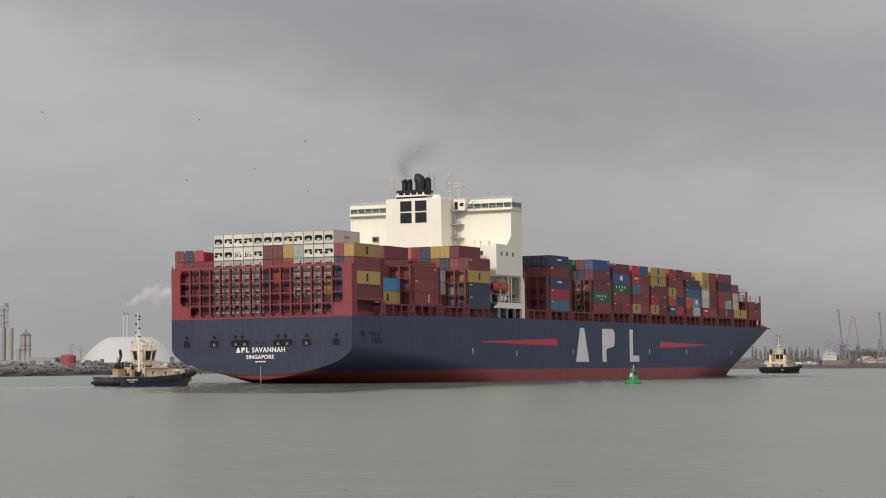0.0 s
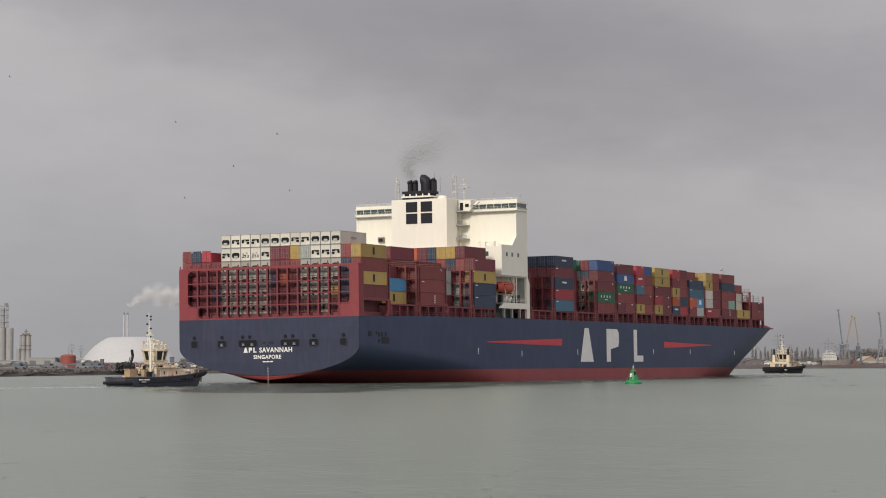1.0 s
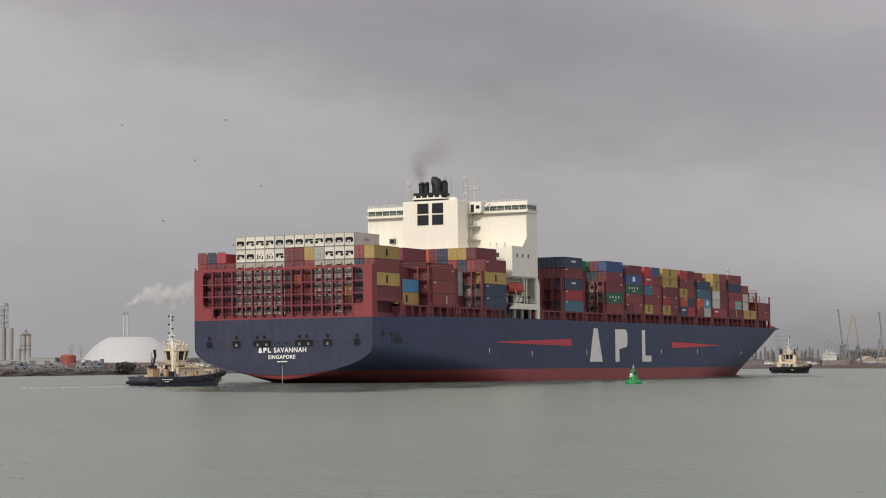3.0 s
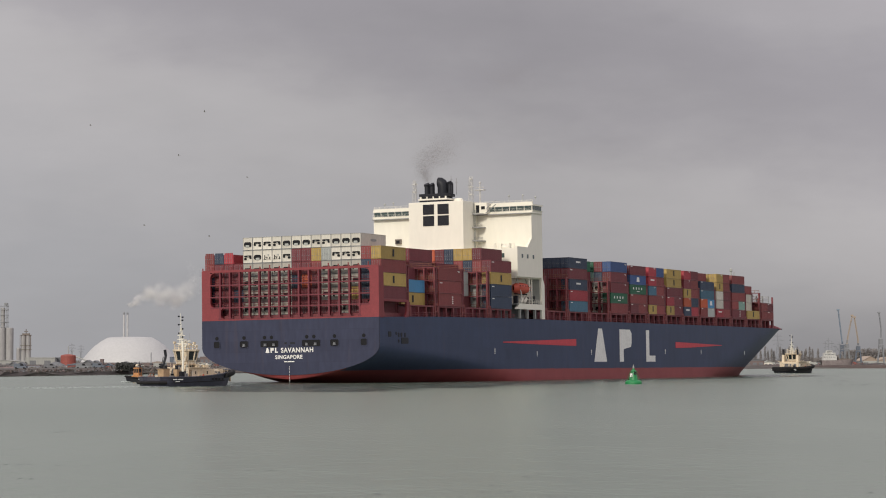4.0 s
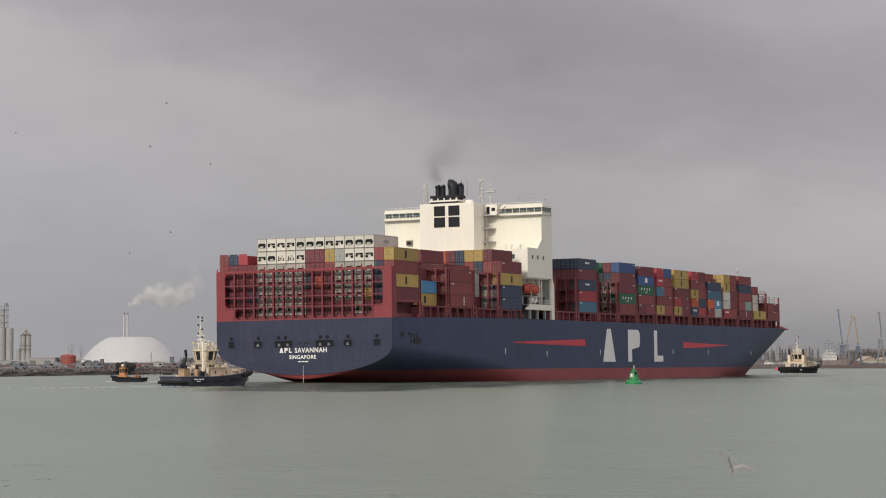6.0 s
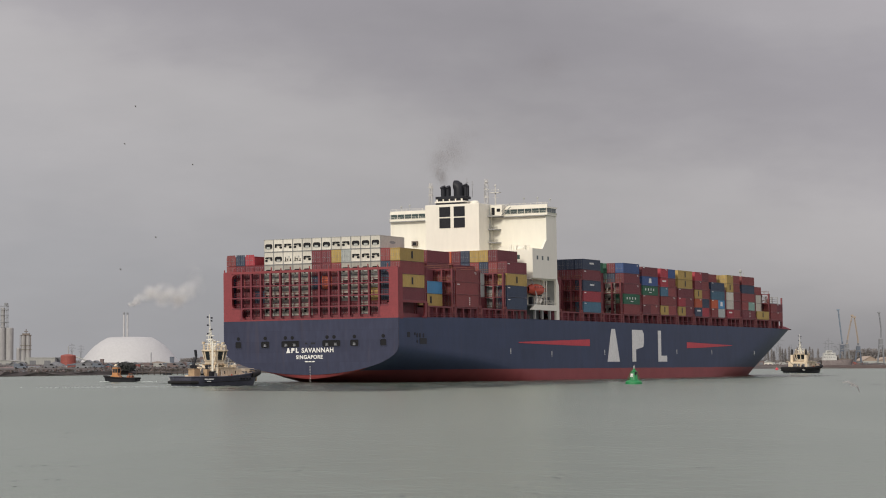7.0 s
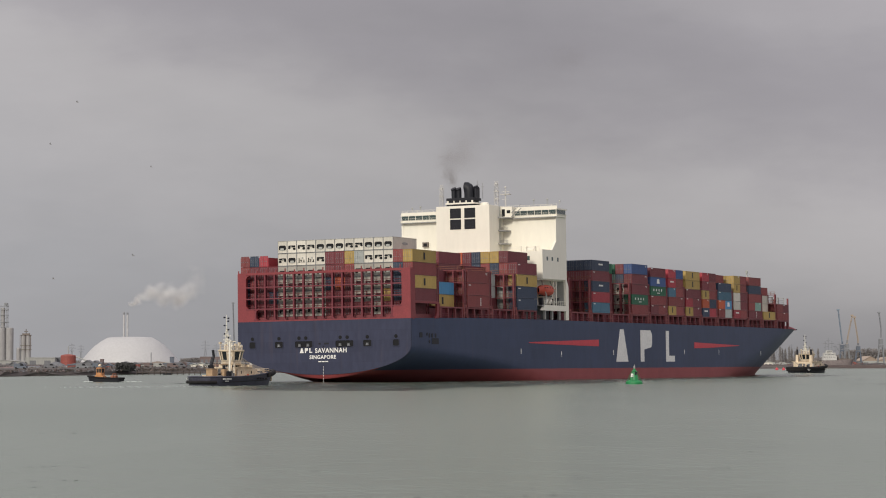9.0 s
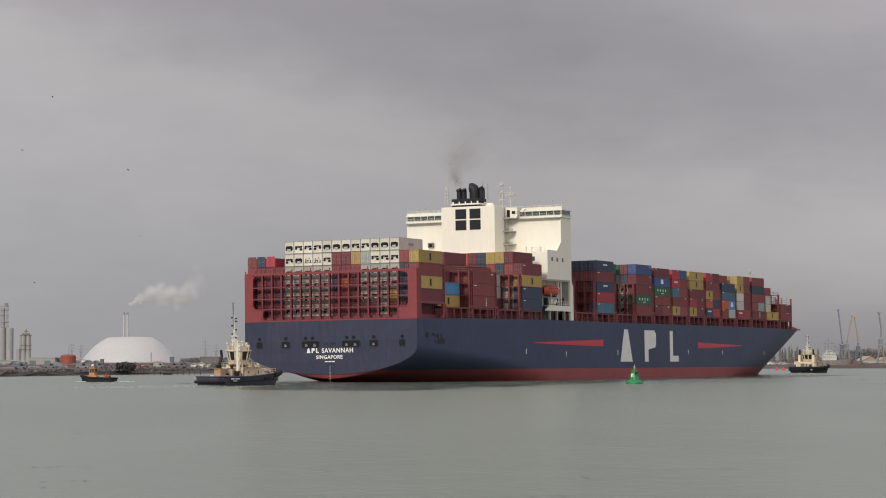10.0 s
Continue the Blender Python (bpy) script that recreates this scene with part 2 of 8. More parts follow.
M_BRICK = material("brown_brick_works", (0.165, 0.125, 0.118), 0.8, stain=0.1, grain=1.0, vary=0.25, bump=0.1)
M_SHEDDARK = material("dark_grey_shed", (0.145, 0.15, 0.16), 0.7, stain=0.1, grain=1.0, vary=0.25, bump=0.1)
M_RUSTFRAME = material("rusty_brown_frame", (0.155, 0.130, 0.112), 0.7, stain=0.2, grain=1.0, vary=0.25, bump=0.05)
M_BLUE = material("blue_crane_paint", (0.17, 0.22, 0.27), 0.55, stain=0.1, grain=1.0, vary=0.15, bump=0.05)
M_CRANETAN = material("ochre_crane_paint", (0.36, 0.29, 0.22), 0.6, stain=0.1, grain=1.0, vary=0.15, bump=0.05)
M_MASTWHITE = material("sooty_white_paint", (0.50, 0.49, 0.46), 0.6, stain=0.8, grain=3.0, vary=0.2, bump=0.05)
M_GEARRUST = material("rusty_orange_gear", (0.30, 0.115, 0.060), 0.7, stain=0.8, grain=4.0, vary=0.3, bump=0.1)
M_SLATE = material("slate_blue_cladding", (0.105, 0.125, 0.155), 0.6, stain=0.1, grain=1.0, vary=0.2, bump=0.05)
M_SHEDGREY = material("dull_grey_cladding", (0.300, 0.303, 0.285), 0.65, stain=0.06, grain=0.7, vary=0.14, bump=0.05, streak=(1, 1, 0.3))
M_STEEL = material("grey_lattice_steel", (0.22, 0.23, 0.24), 0.6, 0.2, stain=0.1, grain=1.0, vary=0.2, bump=0.05)
M_LAND = material("muddy_foreshore", (0.076, 0.064, 0.060), 0.9, stain=0.02, grain=0.25, vary=0.35, bump=0.5, second=((0.088, 0.080, 0.066), 0.5))
M_BARK = material("grey_bark", (0.17, 0.155, 0.14), 0.9, stain=1.0, grain=6.0, vary=0.3, bump=0.4)
M_LEAF = material("winter_foliage", (0.205, 0.190, 0.180), 0.9, stain=0.2, grain=1.5, vary=0.4, bump=0.3)
M_SCRUB = material("olive_scrub", (0.135, 0.118, 0.092), 0.9, stain=0.1, grain=0.9, vary=0.4, bump=0.4)
M_SOOT = material("sooty_smoke", (0.26, 0.205, 0.160), 1.0, stain=0.5, grain=2.0, vary=0.2, bump=0.0)
M_STEAM = material("white_steam", (0.97, 0.965, 0.95), 1.0, stain=0.1, grain=0.5, vary=0.05, bump=0.0)
for m, share in ((M_SOOT, 0.35),):
    n, l = m.node_tree.nodes, m.node_tree.links
    mix, thin, b = n.new("ShaderNodeMixShader"), n.new("ShaderNodeBsdfTranslucent"), n["Principled BSDF"]
    l.new(b.inputs["Base Color"].links[0].from_socket, thin.inputs["Color"])
    mix.inputs[0].default_value = share
    l.new(b.outputs[0], mix.inputs[1])
    l.new(thin.outputs[0], mix.inputs[2])
    l.new(mix.outputs[0], n["Material Output"].inputs["Surface"])
M_GULL = material("gull_feathers", (0.24, 0.235, 0.225), 0.8, stain=2.0, grain=8.0, vary=0.3, bump=0.0)

M_HULL.node_tree.nodes["Principled BSDF"].inputs["Specular IOR Level"].default_value = 0.33
for m in (M_DARK, M_BLACK, M_TRANSOM, M_RUBBER, M_DECK):
    m.node_tree.nodes["Principled BSDF"].inputs["Specular IOR Level"].default_value = 0.22
# darker copy of the water colour: shade and hull reflection painted into wavelets
M_RIPPLESHADE = material("ripple_shade", (0.055, 0.072, 0.056), 0.25, stain=2.0, grain=6.0, vary=0.2, bump=0.1)

BOX = {
    "maroon": (0.150, 0.029, 0.037), "brown": (0.215, 0.044, 0.044), "red": (0.34, 0.038, 0.052), "orange": (0.44, 0.090, 0.035),
    "yellow": (0.37, 0.255, 0.075), "navy": (0.030, 0.045, 0.080), "blue": (0.035, 0.072, 0.19), "teal": (0.050, 0.125, 0.185),
    # the dimmer of the two whites has the stern lattice's shade put into it
    "sky": (0.08, 0.27, 0.48), "green": (0.018, 0.105, 0.055), "jade": (0.20, 0.32, 0.27), "white": (0.56, 0.53, 0.46), "offwhite": (0.33, 0.31, 0.27), "grey": (0.38, 0.40, 0.38),
}
BOX_WORDS = {
    "maroon": "dark maroon", "brown": "faded red-brown", "red": "bright red", "orange": "orange", "yellow": "mustard yellow", "navy": "dark navy blue",
    "blue": "strong blue", "teal": "grey-blue", "sky": "light blue", "green": "dark green", "jade": "pale jade green", "white": "white", "offwhite": "weathered off-white", "grey": "pale grey",
}
M_BOX = {k: material("container_" + k, c, 0.5, stain=0.35, grain=2.5, vary=0.16, bump=0.05, streak=(1, 1, 0.4), per_object=0.16) for k, c in BOX.items()}


# ---------------------------------------------------------------- mesh tools
class Shape:
    """Collects vertices and faces for one mesh."""

    def __init__(self):
        self.v, self.f = [], []

    def add(self, verts, faces):
        o = len(self.v)
        self.v += [tuple(p) for p in verts]
        self.f += [tuple(i + o for i in q) for q in faces]
        return self

    def box(self, x0, x1, y0, y1, z0, z1):
        return self.add([(x, y, z) for x in (x0, x1) for y in (y0, y1) for z in (z0, z1)],
                        [(0, 1, 3, 2), (4, 6, 7, 5), (0, 4, 5, 1), (2, 3, 7, 6), (0, 2, 6, 4), (1, 5, 7, 3)])

    def rod(self, a, b, r, n=6, r2=None):
        a, b = Vector(a), Vector(b)
        r2 = r if r2 is None else r2
        q = (b - a).to_track_quat('Z', 'Y')
        ring = [(math.cos(2 * math.pi * i / n), math.sin(2 * math.pi * i / n)) for i in range(n)]
        vs = [a + q @ Vector((c * r, s * r, 0)) for c, s in ring] + [b + q @ Vector((c * r2, s * r2, 0)) for c, s in ring]
        fs = [(i, (i + 1) % n, n + (i + 1) % n, n + i) for i in range(n)] + [tuple(range(n - 1, -1, -1)), tuple(range(n, 2 * n))]
        return self.add(vs, fs)

    def lathe(self, profile, n=16, at=(0, 0, 0)):
        """profile: (radius, z) from the bottom up."""
        vs = [(at[0] + r * math.cos(2 * math.pi * i / n), at[1] + r * math.sin(2 * math.pi * i / n), at[2] + z) for r, z in profile for i in range(n)]
        fs = [(k * n + i, k * n + (i + 1) % n, (k + 1) * n + (i + 1) % n, (k + 1) * n + i) for k in range(len(profile) - 1) for i in range(n)]
        fs += [tuple(range(n - 1, -1, -1)), tuple(range((len(profile) - 1) * n, len(profile) * n))]
        return self.add(vs, fs)

    def prism(self, outline, axis, a, b):
        """A flat outline (pairs) pushed along an axis from a to b."""
        def put(p, w):
            q = list(p)
            q.insert(axis, w)
            return tuple(q)
        n = len(outline)
        vs = [put(p, a) for p in outline] + [put(p, b) for p in outline]
        fs = [(i, (i + 1) % n, n + (i + 1) % n, n + i) for i in range(n)] + [tuple(range(n - 1, -1, -1)), tuple(range(n, 2 * n))]
        return self.add(vs, fs)

    def grid(self, rows):
        """Rows of points, skinned."""
        m = len(rows[0])
        vs = [p for r in rows for p in r]
        return self.add(vs, [(i * m + j, i * m + j + 1, (i + 1) * m + j + 1, (i + 1) * m + j) for i in range(len(rows) - 1) for j in range(m - 1)])

    def mesh(self, name, mat, smooth=False):
        me = bpy.data.meshes.new(name)
        me.from_pydata(self.v, [], self.f)
        bm = bmesh.new()
        bm.from_mesh(me)
        if smooth:
            bmesh.ops.remove_doubles(bm, verts=bm.verts, dist=0.001)
        bmesh.ops.recalc_face_normals(bm, faces=bm.faces)
        bm.to_mesh(me)
        bm.free()
        me.materials.append(mat)
        if smooth:
            me.polygons.foreach_set("use_smooth", [True] * len(me.polygons))
            me.set_sharp_from_angle(angle=radians(26))
        return me


def part(name, shape, mat, parent, label="", smooth=False, at=None):
    me = shape if isinstance(shape, bpy.types.Mesh) else shape.mesh(name, mat, smooth)
    ob = new(name, me)
    ob.parent = parent
    if at is not None:
        ob.matrix_basis = at
    if label:
        ob["label"] = label
    return ob


def thing(name, label, category, group="", kind="", at=None):
    ob = new(name)
    ob.empty_display_size = 0.5
    if at is not None:
        ob.matrix_basis = at
    return tagged(ob, label, category, group, kind)


def bevel(ob, width, segments=2):
    md = ob.modifiers.new("bevel", 'BEVEL')
    md.width, md.segments, md.limit_method = width, segments, 'ANGLE'
    return ob


# ---------------------------------------------------------------- where things go in time
def ship_rows(listing=True):
    keys = [(0.0, -40.00, 518.38, 25.527), (2.5, -36.62, 526.36, 25.576), (5.0, -33.21, 534.36, 25.629), (7.5, -29.85, 542.29, 25.688), (10.0, -26.43, 550.17, 25.749)]
    # the ship lists a little to port
    heel = pose(0, -12, 34, -0.9, 0, 0) @ pose(0, 12, -34)
    return [(t, pose(x, y, 0, 0, 0, 90 - h) @ (heel if listing else Matrix.Identity(4))) for t, x, y, h in keys]


ON_SHIP = []          # (thing, its pose on the ship)


# ---------------------------------------------------------------- setting: water, land
def water_and_land():
    s = Shape()
    xs = [-4000, -1500, -600, -300, -150, 0, 150, 300, 600, 1500, 4000]
    ys = [-600, -100, 0, 100, 200, 400, 800, 1600, 4900]
    s.grid([[(x, y, 0) for x in xs] for y in ys])
    ob = new("water", s.mesh("water", M_WATER))
    tagged(ob, "murky grey-green estuary water with small ripples", "water", kind="structure")
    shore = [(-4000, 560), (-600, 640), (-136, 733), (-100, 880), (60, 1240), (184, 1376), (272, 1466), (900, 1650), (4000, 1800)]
    rows = []
    rng = random.Random(4)
    pts = []
    for (xa, ya), (xb, yb) in zip(shore, shore[1:]):
        k = max(1, min(60, int(math.hypot(xb - xa, yb - ya) / 12)))
        pts += [(xa + (xb - xa) * i / k, ya + (yb - ya) * i / k) for i in range(k)]
    pts.append(shore[-1])
    for back, z in ((-3, -1.0), (1, 0.35), (5, 1.2), (9, 1.7), (30, 1.9), (120, 2.2), (500, 2.2)):
        rows.append([(x + rng.uniform(-1, 1), y + back + rng.uniform(-1, 1), z + (rng.uniform(-0.25, 0.3) if 0 < back < 100 else 0)) for x, y in pts])
    rows.append([(x, 4900, 2.2) for x, y in pts])
    g = Shape()
    g.grid(rows)
    land = new("ground", g.mesh("ground", M_LAND))
    tagged(land, "low muddy shore and dockland behind the water", "shore", kind="structure")


def ripples(seed, count):
    """Short steep wavelets on the near water, their shaded faces put into a darker colour, in one sheet of stuff."""
    rng = random.Random(seed)
    s = Shape()
    for _ in range(count):
        y = 88 + 330 * rng.random() ** 1.9
        x = rng.uniform(-0.21, 0.21) * y
        for _k in range(rng.choice((1, 1, 1, 2, 3))):
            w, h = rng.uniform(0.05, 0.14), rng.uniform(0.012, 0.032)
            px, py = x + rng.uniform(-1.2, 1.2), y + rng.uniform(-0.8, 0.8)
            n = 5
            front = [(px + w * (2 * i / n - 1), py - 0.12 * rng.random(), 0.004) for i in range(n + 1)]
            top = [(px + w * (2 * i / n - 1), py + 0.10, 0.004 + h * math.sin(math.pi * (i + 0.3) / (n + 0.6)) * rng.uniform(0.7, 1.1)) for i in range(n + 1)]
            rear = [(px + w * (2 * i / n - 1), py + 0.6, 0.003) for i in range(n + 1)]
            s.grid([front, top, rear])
    ob = new("ripples", s.mesh("ripples", M_RIPPLESHADE))
    return tagged(ob, "small wavelets with shade painted in, scattered over the water", "ripples", kind="stuff")


water_and_land()
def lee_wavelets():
    """Short wavelets in the lee of the ship's side and stern, coloured dark for her reflection, in one sheet of stuff.
    """
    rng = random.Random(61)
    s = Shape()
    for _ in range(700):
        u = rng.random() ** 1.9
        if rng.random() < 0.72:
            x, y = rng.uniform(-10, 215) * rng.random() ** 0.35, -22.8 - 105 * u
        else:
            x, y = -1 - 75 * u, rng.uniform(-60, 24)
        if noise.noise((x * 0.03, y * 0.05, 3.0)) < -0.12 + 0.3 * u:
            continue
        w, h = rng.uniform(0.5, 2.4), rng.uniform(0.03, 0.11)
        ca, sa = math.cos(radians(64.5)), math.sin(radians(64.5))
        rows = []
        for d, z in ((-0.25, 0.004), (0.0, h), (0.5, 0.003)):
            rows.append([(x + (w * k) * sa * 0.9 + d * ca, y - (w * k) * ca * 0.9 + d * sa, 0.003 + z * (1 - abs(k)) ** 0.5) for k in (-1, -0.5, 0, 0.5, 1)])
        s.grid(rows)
    ob = new("ripples", s.mesh("ripples", M_RIPPLESHADE))
    return tagged(ob, "small wavelets coloured dark for the reflection of the ship's side", "ripples", kind="stuff")


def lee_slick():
    """Streaks of smoother water added in the ship's lee, to mirror her dark side: thin flat patches in one sheet of
    stuff.
    """
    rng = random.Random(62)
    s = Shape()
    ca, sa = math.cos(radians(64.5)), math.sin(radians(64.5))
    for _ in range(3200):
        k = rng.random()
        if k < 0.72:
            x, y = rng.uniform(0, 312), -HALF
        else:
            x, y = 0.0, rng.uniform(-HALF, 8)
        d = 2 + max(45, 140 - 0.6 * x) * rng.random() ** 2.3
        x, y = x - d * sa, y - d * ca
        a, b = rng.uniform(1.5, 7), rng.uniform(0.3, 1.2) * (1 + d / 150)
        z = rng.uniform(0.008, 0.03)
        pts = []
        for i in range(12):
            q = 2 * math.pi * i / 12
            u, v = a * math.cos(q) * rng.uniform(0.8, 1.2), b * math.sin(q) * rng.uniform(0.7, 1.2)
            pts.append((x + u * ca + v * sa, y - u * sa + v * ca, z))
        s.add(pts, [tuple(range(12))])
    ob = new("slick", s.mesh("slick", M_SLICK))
    return tagged(ob, "smooth streaks of water added to mirror the ship's dark side", "water streaks", kind="stuff")


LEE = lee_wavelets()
RIPPLES = [ripples(51, 24), ripples(52, 24)]


# ---------------------------------------------------------------- the container ship
HALF = 22.6
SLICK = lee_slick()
DECK = ((0, 14.45), (30, 14.95), (66, 15.2), (160, 15.28), (230, 15.35), (290, 15.25), (340, 15.5))


def deck_z(x):
    for (xa, za), (xb, zb) in zip(DECK, DECK[1:]):
        if x <= xb:
            return za + (zb - za) * (x - xa) / (xb - xa)
    return DECK[-1][1]


def ellipse_bottom(y):
    return 1.95 + 6.3 * (1 - math.sqrt(max(0.0, 1 - (y / HALF) ** 2)))


def bow_point(r, z):
    """Outer skin of the fore body: r from 0 (x = 200) to 1 (the stem), at height z."""
    w = min(1.1, max(0.0, z / 16.0))
    end = 313 + 18.6 * w ** 1.1 if z >= 0 else 313 - 4 * min(1, -z / 4)
    start = 205 + 70 * w ** 0.8
    x = 200 + (end - 200) * r
    u = max(0.0, (x - start) / (end - start))
    hb = HALF * max(0.0, 1 - u ** (1.7 + 0.5 * w)) ** (1.05 - 0.20 * w)
    return x, hb


def ship_hull(ship):
    n_low, n_side = 12, 9
    cols = []
    for x in [0, 1, 2, 4, 7, 11, 16, 22, 30, 40, 52, 66, 80, 95, 120, 150, 175]:
        q = min(1.0, x / 84)
        zb = 1.95 - 2.2 * min(1, x / 14) - 12 * min(1.0, max(0, x - 4) / 91) ** 1.2
        d = 8.25 * (1 - q) ** 0.70 - zb          # height of the tuck-up over the bottom
        e = 2 - 0.45 * math.sin(math.pi * min(1.0, q * 1.1)) + (3.0 * min(1, (x - 70) / 30) if x > 70 else 0)
        col = []
        for k in range(n_low + 1):
            a = math.pi / 2 * k / n_low
            col.append((x, HALF * math.sin(a) ** (2 / e), zb + d * (1 - math.cos(a) ** (2 / e))))
        z0, z1 = col[-1][2], deck_z(x)
        col += [(x, HALF, z0 + (z1 - z0) * k / n_side) for k in range(1, n_side + 1)]
        cols.append(col)
    base = cols[-1]
    for i in range(0, 31):
        r = (i / 30)
        r = 1 - (1 - r) ** 1.35
        col = []
        for k, (_, y, z) in enumerate(base):
            zz = z if k <= n_low else base[n_low][2] + (deck_z(200 + 140 * r) - base[n_low][2]) * (k - n_low) / n_side
            x, hb = bow_point(r, zz)
            col.append((x, hb * y / HALF, zz))
        cols.append(col)
    for sign, name in ((-1, "hull_starboard"), (1, "hull_port")):
        s = Shape()
        s.grid([[(x, sign * y, z) for x, y, z in c] for c in cols])
        part(name, s, M_HULL, ship, "navy hull side with oxide-red boot-topping", smooth=True)
    # weather deck
    edge = [(c[-1][0], c[-1][1] - 0.02, c[-1][2] - 0.25) for c in cols]
    s = Shape()
    s.grid([[(x, y, z), (x, -y, z)] for x, y, z in edge])
    part("weather_deck", s, M_DECK, ship, "dark red-brown steel deck")
    # bulwark round the bow
    s = Shape()
    for sign in (-1, 1):
        top = []
        for r in [0.72 + 0.28 * i / 14 for i in range(15)]:
            x, hb = bow_point(1 - (1 - r) ** 1.35, 16.6)
            h = 0.25 + 1.5 * min(1, max(0, (x - 312) / 12))
            z = deck_z(x)
            top.append(((x, sign * hb, z - 0.05), (x + h * 0.25, sign * (hb + 0.0), z + h), (x + h * 0.2 - 0.3, sign * max(0, hb - 0.3), z + h), (x - 0.3, sign * max(0, hb - 0.3), z - 0.05)))
        s.grid(top)
    part("bow_bulwark", s, M_LATTICE, ship, "oxide-red bulwark plating at the bow")


def transom(ship):
    """Flat stern: navy plate with mooring ports, and the red lattice of the after deck house above it."""
    out = []
    for k in range(33):
        a = -math.pi / 2 + math.pi * k / 32
        y = HALF * math.sin(a)
        out.append((y, ellipse_bottom(y)))
    out += [(HALF, 14.45), (-HALF, 14.45)]
    s = Shape()
    s.prism(out, 0, -0.25, 0.05)
    part("transom", s, M_TRANSOM, ship, "navy transom plate")

    # the counter just under the plate, painted red
    rows = []
    for k in range(25):
        y = -14.5 + 29 * k / 24
        top = ellipse_bottom(y)
        drop = 0.95 * max(0.0, 1 - abs(y / 14.5) ** 1.1)
        rows.append([(-0.12, y, top + 0.03), (0.15, y, top - drop * 0.5), (0.5, y, top - drop)])
    s = Shape()
    s.grid(rows)
    part("counter_plate", s, M_COUNTER, ship, "red-painted counter under the transom")

    # a port is a flat dark plate that stands in for the shaded hole
    def port(y, z, w, h):
        t = Shape()
        t.prism(rounded(y - w / 2, y + w / 2, z - h / 2, z + h / 2, 0.3), 0, -0.28, -0.22)
        return part("mooring_port", t, M_DARK, ship, "rounded mooring port, its shade a flat dark plate")

    def rim(y, z, w, h):
        t = Shape()
        o = rounded(y - w / 2 - 0.14, y + w / 2 + 0.14, z - h / 2 - 0.14, z + h / 2 + 0.14, 0.4)
        i = rounded(y - w / 2, y + w / 2, z - h / 2, z + h / 2, 0.3)
        ring(t, o, i, -0.36, -0.2)
        return t

    for y, w in ((18.7, 1.5), (11.6, 2.1), (5.0, 4.6), (-5.6, 4.6), (-11.5, 2.1), (-18.8, 1.5)):
        p = port(y, 9.0, w, 1.45)
        part("port_rim", rim(y, 9.0, w, 1.45), M_TRANSOM, p)
        if w > 2:
            for k in ((0,) if w < 3 else (-1.1, 1.1)):
                t = Shape()
                t.lathe([(0.42, 0), (0.36, 0.1), (0.30, 0.55), (0.42, 0.65)], 10, (-0.32, y + k, 8.5))
                part("bollard", t, M_SHEDDARK, p, "dark grey mooring bollard")
    for y in (18.7, 11.6, 6.3, 4.5, -4.5, -6.3, -11.5, -18.8):
        t = Shape()
        t.rod((-0.34, y, 10.45), (-0.2, y, 10.45), 0.42, 12)
        part("fairlead", t, M_DARK, ship, "round dark fairlead")
    for y, w in ((0.9, 0.55), (-0.9, 1.2), (-0.1, 0.4)):
        t = Shape()
        t.box(-0.3, -0.2, y - w / 2, y + w / 2, 8.9 if w > 0.5 else 8.3, 9.3 if w > 0.5 else 8.6)
        part("vent_plate", t, M_BLACK, ship)
    # draught marks
    t = Shape()
    for k in range(11):
        t.box(-0.31, -0.24, -0.08, 0.0, 0.35 + k * 0.34, 0.55 + k * 0.34)
    part("draught_mark", t, M_LETTER, ship, "white draught marks")
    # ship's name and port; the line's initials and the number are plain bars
    t = Shape()
    t.prism([(6.05, 7.0), (5.05, 7.0), (5.40, 8.12), (5.70, 8.12)], 0, -0.33, -0.25)
    part("name_mark", t, M_LETTER, ship, "white painted mark")
    t = Shape()
    t.prism([(4.75, 7.0), (4.45, 7.0), (4.45, 7.45), (3.95, 7.5), (3.95, 8.12), (4.75, 8.12)], 0, -0.33, -0.25)
    part("name_mark", t, M_LETTER, ship, "white painted mark")
    t = Shape()
    t.prism([(3.6, 7.0), (2.85, 7.0), (2.85, 7.25), (3.3, 7.25), (3.3, 8.12), (3.6, 8.12)], 0, -0.33, -0.25)
    part("name_mark", t, M_LETTER, ship, "white painted mark")
    t = Shape()
    for k in range(3):
        t.box(-0.33, -0.25, -1.3 + k * 0.9, -0.55 + k * 0.9, 4.85, 5.08)
    part("number_bar", t, M_LETTER, ship, "small white painted bar")
    for body, y, z, size, width in (("SAVANNAH", -2.05, 7.02, 1.50, 8.2), ("SINGAPORE", 0.1, 5.6, 1.18, 6.9)):
        cu = bpy.data.curves.new("lettering", 'FONT')
        cu.body, cu.size, cu.align_x, cu.extrude, cu.offset, cu.space_character = body, size, 'CENTER', 0.03, 0.030, 1.12
        cu.materials.append(M_LETTER)
        ob = new("lettering", cu)
        ob.parent = ship
        bpy.context.view_layer.update()
        k = width / max(0.1, ob.dimensions.x)
        ob.matrix_basis = Matrix(((0, 0, -1, -0.29), (-1, 0, 0, y), (0, 1, 0, z), (0, 0, 0, 1))) @ Matrix.Diagonal((k, 1, 1, 1))
        ob["label"] = "white block lettering"


def rounded(y0, y1, z0, z1, r, n=4):
    """Outline of a rectangle with round corners."""
    out = []
    for cy, cz, a0 in ((y1 - r, z1 - r, 0), (y0 + r, z1 - r, 90), (y0 + r, z0 + r, 180), (y1 - r, z0 + r, 270)):
        out += [(cy + r * math.cos(radians(a0 + 90 * k / n)), cz + r * math.sin(radians(a0 + 90 * k / n))) for k in range(n + 1)]
    return out


